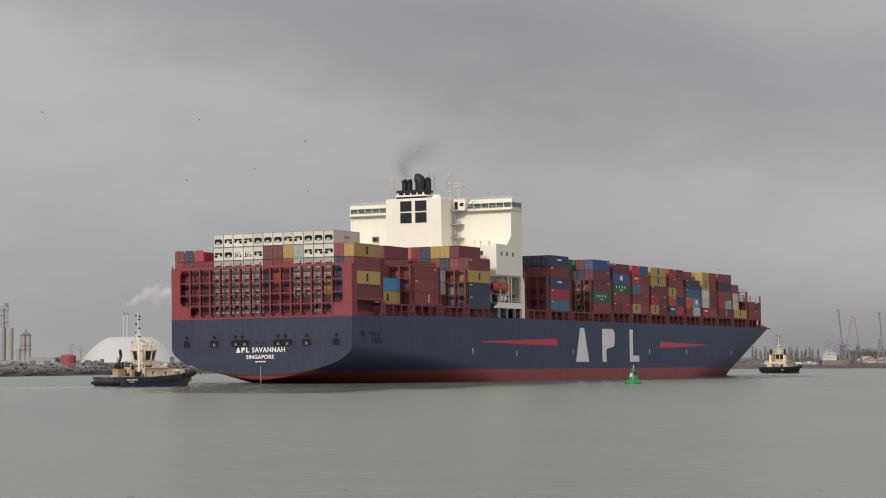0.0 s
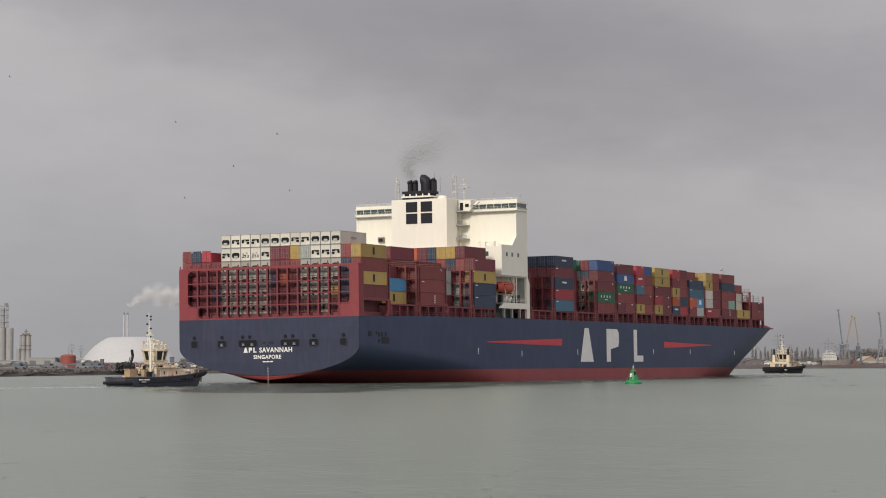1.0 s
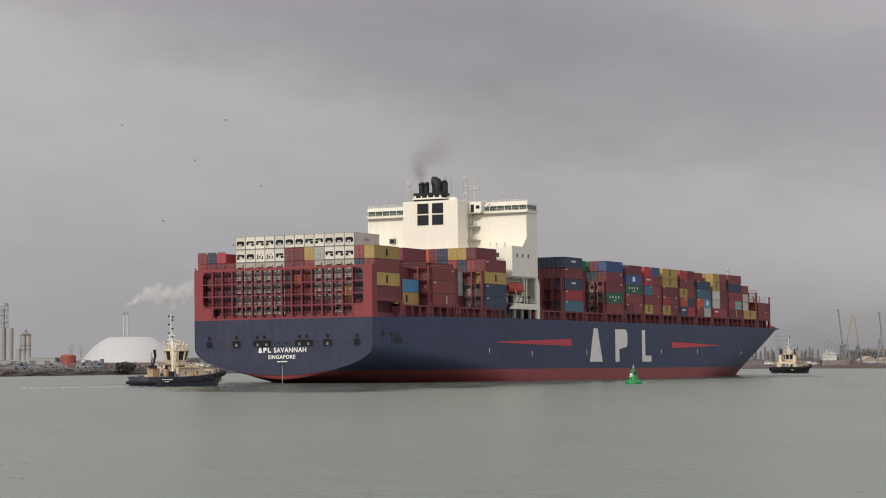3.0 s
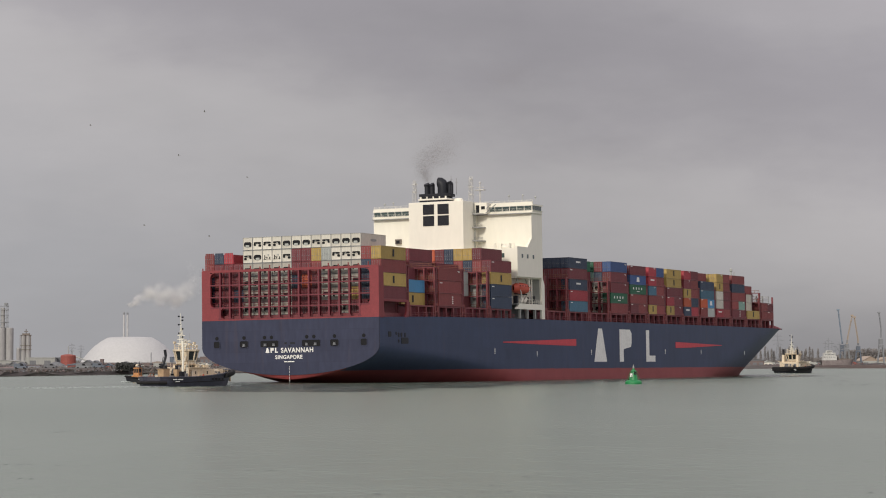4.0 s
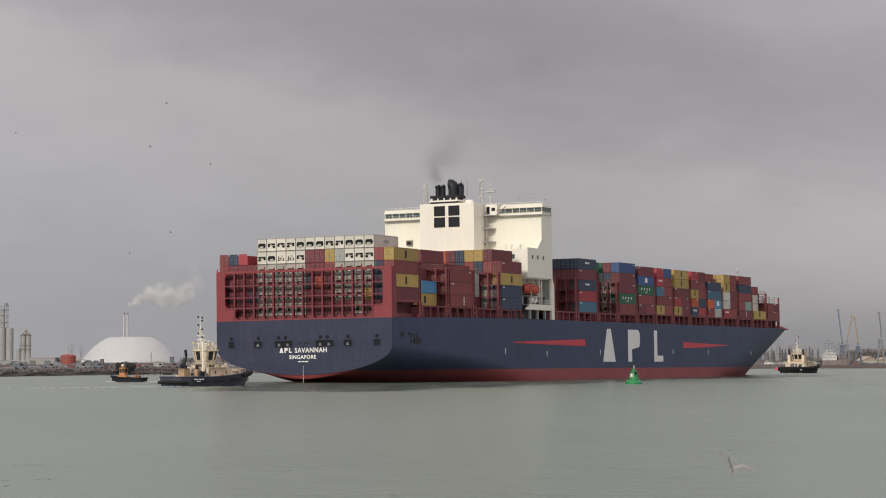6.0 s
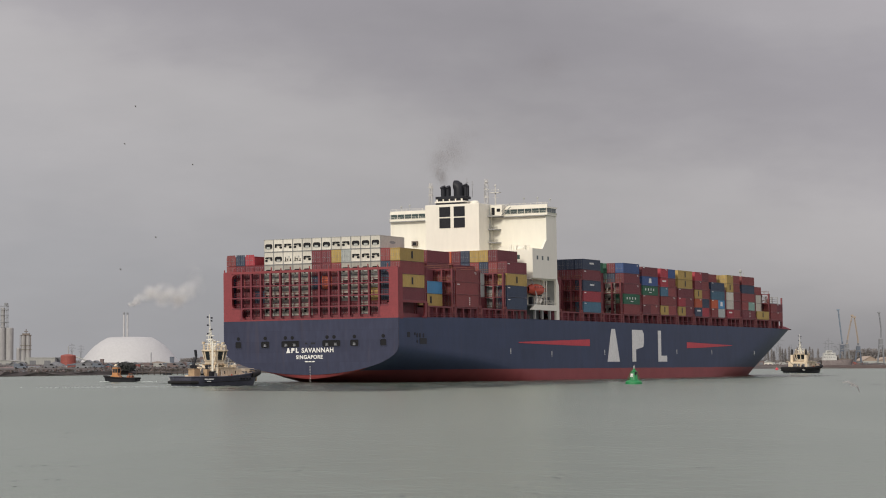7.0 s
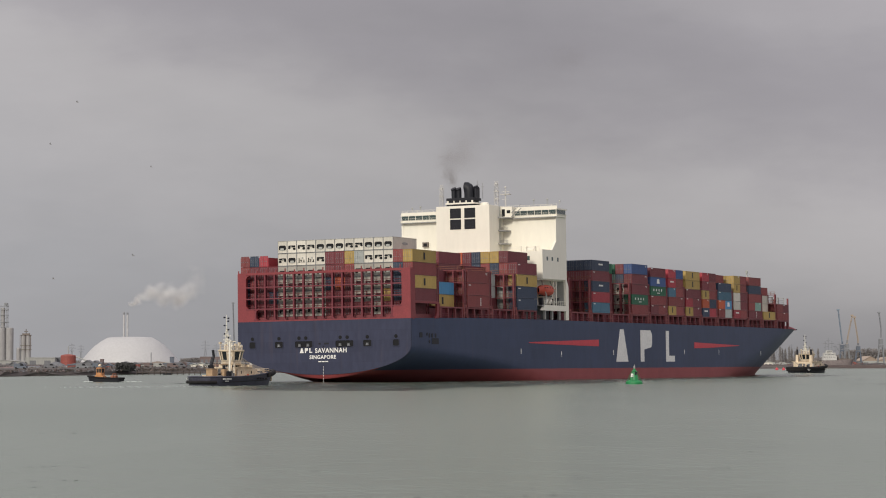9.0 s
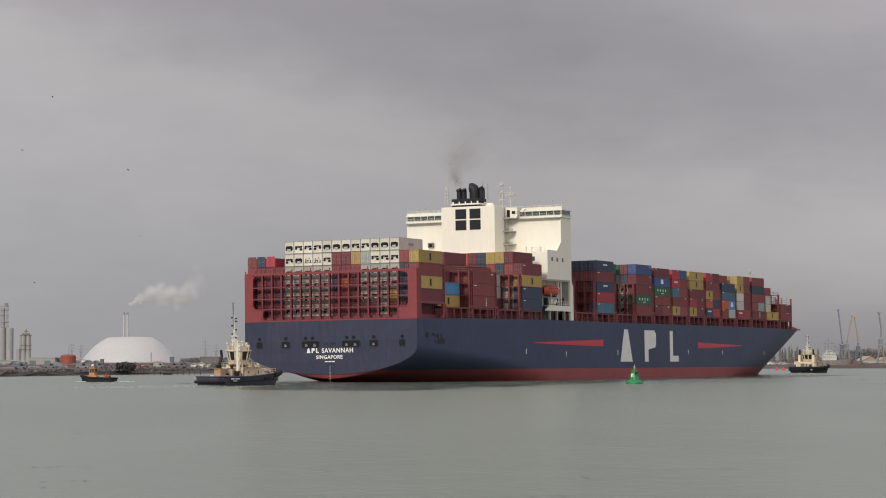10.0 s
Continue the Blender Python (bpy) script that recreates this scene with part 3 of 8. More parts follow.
def ring(shape, outer, inner, a, b):
    """A flat frame between two outlines of as many points, from x = a to x = b."""
    n = len(outer)
    vs = [(w, *p) for w in (a, b) for o in (outer, inner) for p in o]
    fs = []
    for i in range(n):
        j = (i + 1) % n
        fs += [(i, j, n + j, n + i), (2 * n + i, 2 * n + j, 3 * n + j, 3 * n + i), (i, j, 2 * n + j, 2 * n + i), (n + i, n + j, 3 * n + j, 3 * n + i)]
    shape.add(vs, fs)


def stern_lattice(ship):
    x0, x1 = -0.2, 0.55
    top, low = 25.9, 14.45
    s = Shape()
    # plate with a rounded opening, stepped in at the lower corners
    for sg in (1, -1):
        s.prism([(sg * y, z) for y, z in ((20.35, low), (HALF, low), (HALF, top - 0.25), (HALF - 0.25, top), (20.35, top))], 0, x0, x1)
        s.prism([(sg * y, z) for y, z in ((20.35, low), (17.8, low), (17.8, 15.0), *[(17.8 + 0.9 * (1 - math.cos(radians(a))), 16.4 + 0.9 * math.sin(radians(a))) for a in (0, 30, 60, 90)], (20.35, 17.3))], 0, x0, x1)
        for cz, up in ((15.9, -1), (16.2, 1)):
            s.prism([(sg * 17.8, cz + up * 1.1)] + [(sg * (17.8 - 1.1 + 1.1 * math.cos(radians(a))), cz + up * (1.1 * math.sin(radians(a)))) for a in (0, 22, 45, 67, 90)], 0, x0 + 0.01, x1 - 0.01)
        for cz, up in ((24.2, 1), (18.4, -1)):
            s.prism([(sg * 20.36, cz + up * 1.0)] + [(sg * (20.36 - 1.0 + 1.0 * math.cos(radians(a))), cz + up * (1.0 * math.sin(radians(a)))) for a in (0, 22, 45, 67, 90)], 0, x0, x1)
    s.box(x0, x1, -20.35, 20.35, 25.35, top)
    s.box(x0, x1, -17.8, 17.8, low, 14.75)
    part("lattice_frame", s, M_RED, ship, "oxide-red plate frame round the after lattice")
    ys = [20.35 - 40.7 * i / 16 for i in range(17)]
    t = Shape()
    t.box(x0 + 0.02, x1 + 0.15, -0.07, 0.07, 14.75, 25.36)
    t.box(x0 - 0.07, x0 + 0.02, -0.20, 0.20, 14.75, 25.36)
    t.prism([(-0.20, 14.75), (-0.55, 14.75), (-0.20, 15.25)], 0, x0 - 0.05, x0 + 0.02)
    t.prism([(0.20, 14.75), (0.55, 14.75), (0.20, 15.25)], 0, x0 - 0.05, x0 + 0.02)
    post = t.mesh("lattice_post", M_LATTICE)
    for i in range(1, 16):
        part("lattice_post", post, M_LATTICE, ship, at=pose(0, ys[i], 0))
    for z in (22.45, 19.75, 17.35):
        t = Shape()
        t.box(x0 - 0.05, x1 + 0.2, -20.35, 20.35, z - 0.13, z + 0.15)
        part("lattice_beam", t, M_LATTICE, ship)
        t = Shape()
        t.box(x1 + 0.21, 1.12, -20.3, 20.3, z - 0.02, z + 0.08)
        w = part("lattice_walkway", t, M_LATTICE, ship, "oxide-red lashing walkway behind the lattice")
        t = Shape()
        for h in (0.55, 1.1):
            t.rod((0.85, -20.3, z + h), (0.85, 20.3, z + h), 0.055, 4)
        for i in range(32):
            y = 20.35 - 40.7 * (i + 0.5) / 32
            t.rod((0.85, y, z + 0.05), (0.85, y, z + 1.1), 0.045, 4)
        part("walkway_rail", t, M_LATTICE, w)
    t = Shape()
    t.box(1.25, 13.6, -21.4, 21.4, 14.3, 15.5)
    part("after_hatch", t, M_REDDARK, ship, "oxide-red hatch under the after stacks")
    # rail along the top
    for i in range(19):
        t = Shape()
        y = HALF - 0.15 - 44.9 * i / 18
        t.box(0.0, 0.15, y - 0.12, y + 0.12, top, top + 0.55 + 0.25 * (i % 2))
        part("top_rail_stub", t, M_RED, ship)
    # quarter plates: the lattice's return along each side, with a large rounded opening
    for sg in (1, -1):
        t = Shape()
        ya, yb = sg * (HALF - 0.35), sg * HALF
        t.box(0.45, 2.2, min(ya, yb), max(ya, yb), deck_z(0) - 0.2, 25.7)
        t.box(13.5, 14.4, min(ya, yb), max(ya, yb), deck_z(14) - 0.2, 18.4)
        t.box(2.2, 13.5, min(ya, yb), max(ya, yb), 17.95, 18.45)
        for cx, d in ((2.2, 1), (13.5, -1)):
            t.prism([(cx, 14.5)] + [(cx + d * 1.9 * (1 - math.sin(radians(a))), 14.5 + 1.9 * (1 - math.cos(radians(a)))) for a in (0, 22, 45, 67, 90)], 1, min(ya, yb), max(ya, yb))
        part("quarter_plate", t, M_RED, ship, "oxide-red side plate at the stern")
        # near-black plate added to stand in for the shade inside the opening
        t = Shape()
        a, b = sorted((sg * (HALF - 3.6), sg * (HALF - 3.4)))
        t.box(1.3, 15.4, a, b, deck_z(8) - 0.2, 18.3)
        part("deck_bulkhead", t, M_DARK, ship, "dark plate added as shade inside the quarter opening")
        for x in (4.4, 7.2, 10.4):
            t = Shape()
            t.rod((x, sg * (HALF - 1.6), deck_z(8) - 0.2), (x, sg * (HALF - 1.6), deck_z(8) + 0.9), 0.28, 8)
            t.rod((x + 0.9, sg * (HALF - 1.6), deck_z(8) - 0.2), (x + 0.9, sg * (HALF - 1.6), deck_z(8) + 0.9), 0.28, 8)
            part("mooring_bitts", t, M_REDPALE, ship, "faded red mooring bitts")
    # ports in the quarter: dark plates for the shade in the holes
    for x, z, w, h in ((4.8, 10.7, 1.5, 1.2), (9.2, 10.6, 0.7, 1.0), (10.6, 10.6, 0.7, 1.0), (12.4, 10.6, 0.7, 1.0), (9.2, 9.2, 0.7, 0.7), (12.2, 9.3, 3.6, 1.4), (8.0, 10.9, 0.7, 0.7)):
        t = Shape()
        t.prism(rounded(x - w / 2, x + w / 2, z - h / 2, z + h / 2, 0.25), 1, -HALF - 0.06, -HALF + 0.1)
        part("quarter_port", t, M_BLACK, ship, "mooring port in the quarter, its shade a dark plate")


def hull_marks(ship):
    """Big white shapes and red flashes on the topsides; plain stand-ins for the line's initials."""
    y0, y1 = -HALF - 0.07, -HALF + 0.02
    shapes = (
        [(125.2, 4.5), (134.2, 4.5), (130.9, 13.4), (128.3, 13.4)],
        [(143.8, 4.5), (146.6, 4.5), (146.6, 7.9), (152.2, 8.6), (152.8, 9.6), (152.8, 12.3), (151.6, 13.35), (143.8, 13.35)],
        [(164.2, 4.5), (171.3, 4.5), (171.3, 6.2), (166.6, 6.2), (166.6, 13.35), (164.2, 13.35)],
    )
    for o in shapes:
        t = Shape()
        t.prism(o, 1, y0, y1)
        part("painted_mark", t, M_LETTER, ship, "tall white painted shape on the topsides")
    for o in ([(66.0, 9.45), (112.6, 10.45), (112.6, 8.65), (100, 8.75), (66, 9.2)], [(188.3, 10.2), (188.3, 8.45), (200, 8.6), (229.4, 9.35), (229.4, 9.5)]):
        t = Shape()
        t.prism(o, 1, y0, y1)
        part("painted_flash", t, M_LETTER_RED, ship, "red tapering stripe on the topsides")
    for x, z in WHITE_MARKS:
        t = Shape()
        t.box(x - 0.13, x + 0.13, y0, y1, z - 0.2, z + 0.8)
        t.box(x - 0.24, x + 0.24, y0, y1, z - 0.5, z - 0.35)
        part("white_mark", t, M_LETTER, ship, "small white painted mark")


WHITE_MARKS = ((61.0, 7.0), (86.8, 6.4), (123.2, 6.9), (179.6, 7.2), (210.3, 7.2), (251.0, 7.0))


def house(ship):
    """Bridge house across the full beam, with the funnel casing aft of it."""
    xa, xf = 84.6, 90.2
    s = Shape()
    s.box(xa, xf, -HALF + 0.02, HALF - 0.65, 26.0, 42.2)
    part("accommodation_block", s, M_WHITE, ship, "cream-white accommodation block")
    for sg in (1, -1):
        a, b = (HALF - 1.2, HALF - 0.6) if sg > 0 else (-HALF - 0.02, -HALF + 0.6)
        s = Shape()
        s.prism([(75.4, 25.7), (91.2, 25.7), (91.2, 42.2), (84.5, 42.2), (84.5, 35.6), (81.8, 33.2), (75.4, 33.2)], 1, a, b)
        part("side_screen", s, M_WHITE, ship, "white side screen of the house")
        s = Shape()
        s.prism([(90.4, 15.3), (92.2, 15.3), (92.2, 24.0), (91.2, 25.7), (90.4, 25.7)], 1, a, b)
        part("screen_post", s, M_WHITE, ship)
        s = Shape()
        s.prism([(74.5, 17.6), (90.4, 17.6), (90.4, 19.0), (76.5, 19.0)], 1, a, b)
        part("boat_deck_edge", s, M_WHITE, ship, "white boat-deck edge plate")
        for x in (76.5, 81.2, 86.0):
            s = Shape()
            s.box(x, x + 0.6, a, b, 15.3, 17.6)
            part("screen_pillar", s, M_GREYST, ship)
    s = Shape()
    s.box(75.4, xa, -HALF + 0.6, HALF - 0.6, 25.7, 32.8)
    s.box(75.4, 91.0, -HALF + 0.6, HALF - 0.6, 25.4, 25.9)
    s.box(75.4, 91.0, -HALF + 3.3, HALF - 3.3, 18.9, 25.6)
    part("lower_house", s, M_WHITE, ship, "white lower deckhouse")
    for sg in (1, -1):
        s = Shape()
        a, b = sorted((sg * (HALF - 3.35), sg * (HALF - 0.62)))
        s.box(90.6, 90.95, a, b, 19.0, 25.4)
        part("boat_bulkhead", s, M_SHED, ship, "pale bulkhead at the end of the boat deck")
    s = Shape()
    s.box(75.6, 90.8, -HALF + 5.0, HALF - 5.0, 15.0, 18.7)
    part("deck_casing", s, M_STEEL, ship, "grey casing under the boat deck")
    s = Shape()
    s.box(75.0, 91.0, -HALF + 0.05, HALF - 0.05, 18.7, 19.0)
    part("boat_deck", s, M_GREYST, ship)
    # windows low in the side screen
    for x in (78.0, 81.3, 84.9):
        t = Shape()
        t.box(x, x + 0.95, -HALF - 0.06, -HALF + 0.02, 30.4, 31.4)
        w = part("window", t, M_GLASS, ship, "dark side window")
    t = Shape()
    t.box(75.34, 75.42, -HALF + 3.5, -HALF + 4.6, 30.5, 31.6)
    part("window", t, M_GLASS, ship, "dark side window")
    # bridge: plate below, window band raked out, flat roof
    zb = 42.0
    s = Shape()
    s.box(xa - 0.3, xf + 0.5, -HALF - 0.35, HALF - 0.5, zb, zb + 0.3)
    s.box(xa + 0.1, xf + 0.3, -HALF - 0.2, HALF - 0.6, zb + 0.3, zb + 0.45)
    s.box(xa - 0.2, xf + 0.7, -HALF - 0.45, HALF - 0.45, zb + 1.85, zb + 2.25)
    s.box(xa + 0.06, xa + 0.4, -HALF - 0.25, HALF - 0.55, zb + 0.3, zb + 0.72)
    part("bridge_shell", s, M_WHITE, ship, "white bridge with open wings")
    for lo, hi, top in ((-HALF - 0.35, -11.5, 2.85), (8.0, HALF - 0.55, 2.75)):
        part("roof_parapet", Shape().box(xa - 0.1, xa + 0.02, lo, hi, zb + 2.25, zb + top), M_WHITE, ship, "low white parapet on the bridge roof")
    count = 22
    span = 2 * HALF - 0.6
    pane = None
    for i in range(count):
        y = HALF - 0.7 - span * (i + 0.5) / count
        if pane is None:
            t = Shape()
            w = span / count * 0.47
            t.prism([(xa + 0.02, zb + 0.72), (xa + 0.12, zb + 0.72), (xa - 0.03, zb + 1.85), (xa - 0.13, zb + 1.85)], 1, -w, w)
            pane = t.mesh("bridge_window", M_GLASS)
        part("bridge_window", pane, M_GLASS, ship, at=pose(0, y, 0))
    t = Shape()
    t.prism([(xa + 0.0, zb + 0.45), (xa + 0.2, zb + 0.45), (xa + 0.05, zb + 1.85), (xa - 0.15, zb + 1.85)], 1, -0.06, 0.06)
    mullion = t.mesh("window_mullion", M_WHITE)
    for i in range(count + 1):
        part("window_mullion", mullion, M_WHITE, ship, at=pose(0, HALF - 0.7 - span * i / count, 0))
    for sg in (1, -1):
        yw = HALF - 0.64 if sg > 0 else -HALF - 0.16
        yp = HALF - 0.7 if sg > 0 else -HALF - 0.1
        for k in range(4):
            t = Shape()
            x = xa + 0.45 + k * 1.4
            t.box(x, x + 1.2, yw - 0.05, yw + 0.05, zb + 0.72, zb + 1.85)
            part("wing_window", t, M_GLASS, ship, "dark bridge-wing window")
        for k in range(5):
            t = Shape()
            x = xa + 0.25 + k * 1.4
            t.box(x, x + 0.25, yp - 0.06, yp + 0.12, zb + 0.45, zb + 1.85)
            part("wing_post", t, M_WHITE, ship)
    for sg in (1, -1):
        y0 = HALF - 0.62 if sg > 0 else -HALF - 0.18
        t = Shape()
        t.prism([(y0, zb + 0.3), (y0 + sg * 0.10, zb + 0.3), (y0 + sg * 0.32, zb + 0.72), (y0, zb + 0.72)], 0, xa - 0.1, xf + 0.5)
        part("wing_bulwark", t, M_WHITE, ship, "white flared end of the bridge wing")
    # rails on the roof and on the walkway under the windows
    for name, x, z, lo, hi in (("roof_rail", xa + 0.2, zb + 2.25, -HALF - 0.3, HALF - 0.6), ("walkway_rail", xa - 0.9, zb + 0.1, -HALF - 0.3, -8.0), ("walkway_rail", xa - 0.9, zb + 0.1, 8.0, HALF - 0.6)):
        t = Shape()
        k = int((hi - lo) / 1.5)
        thick = 0.040 if name == "roof_rail" else 0.022
        for i in range(k + 1):
            y = lo + (hi - lo) * i / k
            t.rod((x, y, z), (x, y, z + 1.05), thick, 4)
        for h in (0.35, 0.7, 1.05):
            t.rod((x, lo, z + h), (x, hi, z + h), thick * 0.8, 4)
        part(name, t, M_WHITE, ship)
    for lo, hi in ((8.0, HALF - 0.6), (-HALF - 0.3, -8.0)):
        t = Shape()
        t.box(xa - 1.1, xa, lo, hi, zb - 0.15, zb + 0.05)
        part("walkway", t, M_GREYST, ship)
    # funnel casing
    ca, cf, cw = 76.0, 85.4, 7.65
    s = Shape()
    s.box(ca, cf, -cw, cw, 26.0, 45.3)
    c = bevel(part("funnel_casing", s, M_WHITE, ship, "cream-white funnel casing"), 0.12)
    for y in (2.0, -2.1):
        for z in (39.2, 42.1):
            t = Shape()
            t.box(ca - 0.10, ca + 0.1, y - 1.55, y + 1.55, z, z + 2.55)
            for k in range(7):
                t.box(ca - 0.16, ca - 0.08, y - 1.5, y + 1.5, z + 0.12 + k * 0.35, z + 0.26 + k * 0.35)
            part("louvre", t, M_BLACK, c, "black ventilation louvre")
    s = Shape()
    s.box(ca + 0.1, ca + 5, -3.0, 4.6, 45.3, 45.75)
    s.box(ca + 0.4, ca + 4.6, -2.6, 4.2, 45.75, 46.7)
    s.box(ca + 0.2, ca + 5, -3.1, 4.7, 46.7, 47.4)
    part("funnel_top", s, M_BLACK, c, "black funnel top plate")
    for k in range(5):
        y = -2.7 + 7.0 * k / 4
        s = Shape()
        s.box(ca + 0.25, ca + 0.38, y - (0.22 if k in (0, 4) else 0.16), y + (0.22 if k in (0, 4) else 0.16), 45.75, 46.7)
        part("funnel_strut", s, M_WHITE, c)
    s = Shape()
    s.box(ca + 0.06, ca + 4.9, -3.3, 4.9, 45.75, 46.15)
    part("funnel_coaming", s, M_WHITE, c)
    s = Shape()
    s.lathe([(1.2, 0), (1.2, 0.5), (0.9, 0.85), (0.1, 0.95)], 14, (ca + 3.5, -4.8, 45.3))
    part("cover_dome", s, M_WHITE, c, "white domed cover on the casing")
    # uptakes
    for y, r, h, bend in ((3.85, 0.70, 2.5, 0.25), (2.45, 0.70, 2.45, 0.25), (-2.55, 0.58, 2.85, 0.2), (-3.1, 0.40, 2.5, 0.2)):
        t = Shape()
        a = (ca + 3.2, y, 47.4)
        t.rod(a, (ca + 3.2, y, 47.4 + h), r, 14)
        t.rod((ca + 3.2, y, 47.4 + h - 0.2), (ca + 3.2 - bend, y + 0.1, 47.4 + h + 0.25), r * 1.05, 14)
        part("exhaust_pipe", t, M_BLACK, c, "black exhaust pipe", smooth=False)
    t = Shape()
    path = [(ca + 3.4, -0.55, 47.2), (ca + 3.4, -0.55, 48.7), (ca + 3.4, -0.5, 49.5), (ca + 3.4, -0.2, 50.05), (ca + 3.4, 0.2, 50.3), (ca + 3.4, 0.6, 50.3)]
    rows = []
    for i, p in enumerate(path):
        d = (Vector(path[min(i + 1, len(path) - 1)]) - Vector(path[max(i - 1, 0)])).normalized()
        q = d.to_track_quat('Z', 'Y')
        rows.append([tuple(Vector(p) + q @ Vector((1.42 * math.cos(a), 1.42 * math.sin(a), 0))) for a in [2 * math.pi * k / 18 for k in range(19)]])
    t.grid(rows)
    t.add([tuple(Vector(path[-1]) + Vector((0.1, 0, 0)))] + rows[-1][:-1], [(0, k + 1, (k + 1) % 18 + 1) for k in range(18)])
    part("main_uptake", t, M_BLACK, c, "wide black curved exhaust uptake", smooth=True)
    # crescent balconies up the corner of casing and block
    for z in (42.0, 38.6, 35.2):
        t = Shape()
        r = 3.2 if z > 40 else 2.3
        t.prism([(xa, -cw)] + [(xa - 3.4 * math.cos(radians(a)), -cw - r * math.sin(radians(a))) for a in (0, 22, 45, 68, 90)], 2, z, z + 0.3)
        for h in (0.4, 0.75, 1.1):
            t.rod((cf - 3.2, -cw - 0.1, z + h), (xa - 0.1, -cw - (2.9 if z > 40 else 1.4), z + h), 0.04, 4)
        part("balcony", t, M_GREYST, c, "grey corner balcony with rails")
    s = Shape()
    s.box(cf - 2.6, xa + 1.5, -cw - 3.4, -cw, 42.2, 45.0)
    part("corner_cabin", s, M_WHITE, c)
    for y, z, w, h in ((-cw - 0.9, 42.5, 0.45, 1.9), (-cw - 2.4, 43.3, 0.5, 0.8)):
        t = Shape()
        t.box(cf - 2.66, cf - 2.56, y - w, y + w, z, z + h)
        part("cabin_opening", t, M_DARK, c, "dark cabin door or window")
    t = Shape()
    for k in range(7):
        t.box(cf - 3.6 + k * 0.12, cf - 3.3 + k * 0.12, -cw - 3.9 - k * 0.35, -cw - 3.5 - k * 0.35, 42.3 + k * 0.32, 42.4 + k * 0.32)
    t.rod((cf - 3.4, -cw - 3.5, 43.3), (cf - 2.7, -cw - 6.0, 45.5), 0.06, 4)
    t.rod((cf - 3.4, -cw - 3.5, 42.25), (cf - 2.7, -cw - 6.0, 44.45), 0.1, 4)
    part("stair", t, M_GREYST, c, "grey steel stair beside the casing")
    # lamp box on the block
    t = Shape()
    t.box(xa - 0.7, xa, 14.0, 15.6, 35.4, 36.7)
    box = part("floodlight_box", t, M_RUSTFRAME, ship, "brown floodlight housing with a dark face")
    t = Shape()
    t.box(xa - 0.76, xa - 0.69, 14.25, 15.25, 35.6, 36.4)
    part("lamp_face", t, M_DARK, box)
    # gear on the lower house roof: rails, a winch and a vent
    t = Shape()
    for i in range(9):
        y = -HALF + 0.8 + i * 1.1
        t.rod((75.6, y, 32.8), (75.6, y, 33.9), 0.045, 4)
    for h in (33.35, 33.9):
        t.rod((75.6, -HALF + 0.8, h), (75.6, -HALF + 9.6, h), 0.04, 4)
    part("lower_roof_rail", t, M_WHITE, ship)
    t = Shape()
    t.rod((78.5, -19.0, 33.3), (78.5, -17.2, 33.3), 0.55, 10)
    t.box(77.9, 79.1, -19.4, -19.1, 32.8, 34.2)
    t.box(77.9, 79.1, -17.1, -16.8, 32.8, 34.2)
    part("roof_winch", t, M_WHITE, ship, "white winch on the lower house")
    part("roof_vent", Shape().rod((78.5, -15.2, 32.8), (78.5, -15.2, 34.4), 0.35, 8), M_WHITE, ship, "white vent on the lower house")
    t = Shape()
    t.rod((ca + 6.2, -cw - 0.12, 33.0), (ca + 6.2, -cw - 0.12, 45.2), 0.09, 6)
    t.rod((ca + 6.9, -cw - 0.12, 33.0), (ca + 6.9, -cw - 0.12, 45.2), 0.06, 6)
    part("casing_pipe", t, M_SHED, c, "pale pipes up the casing")


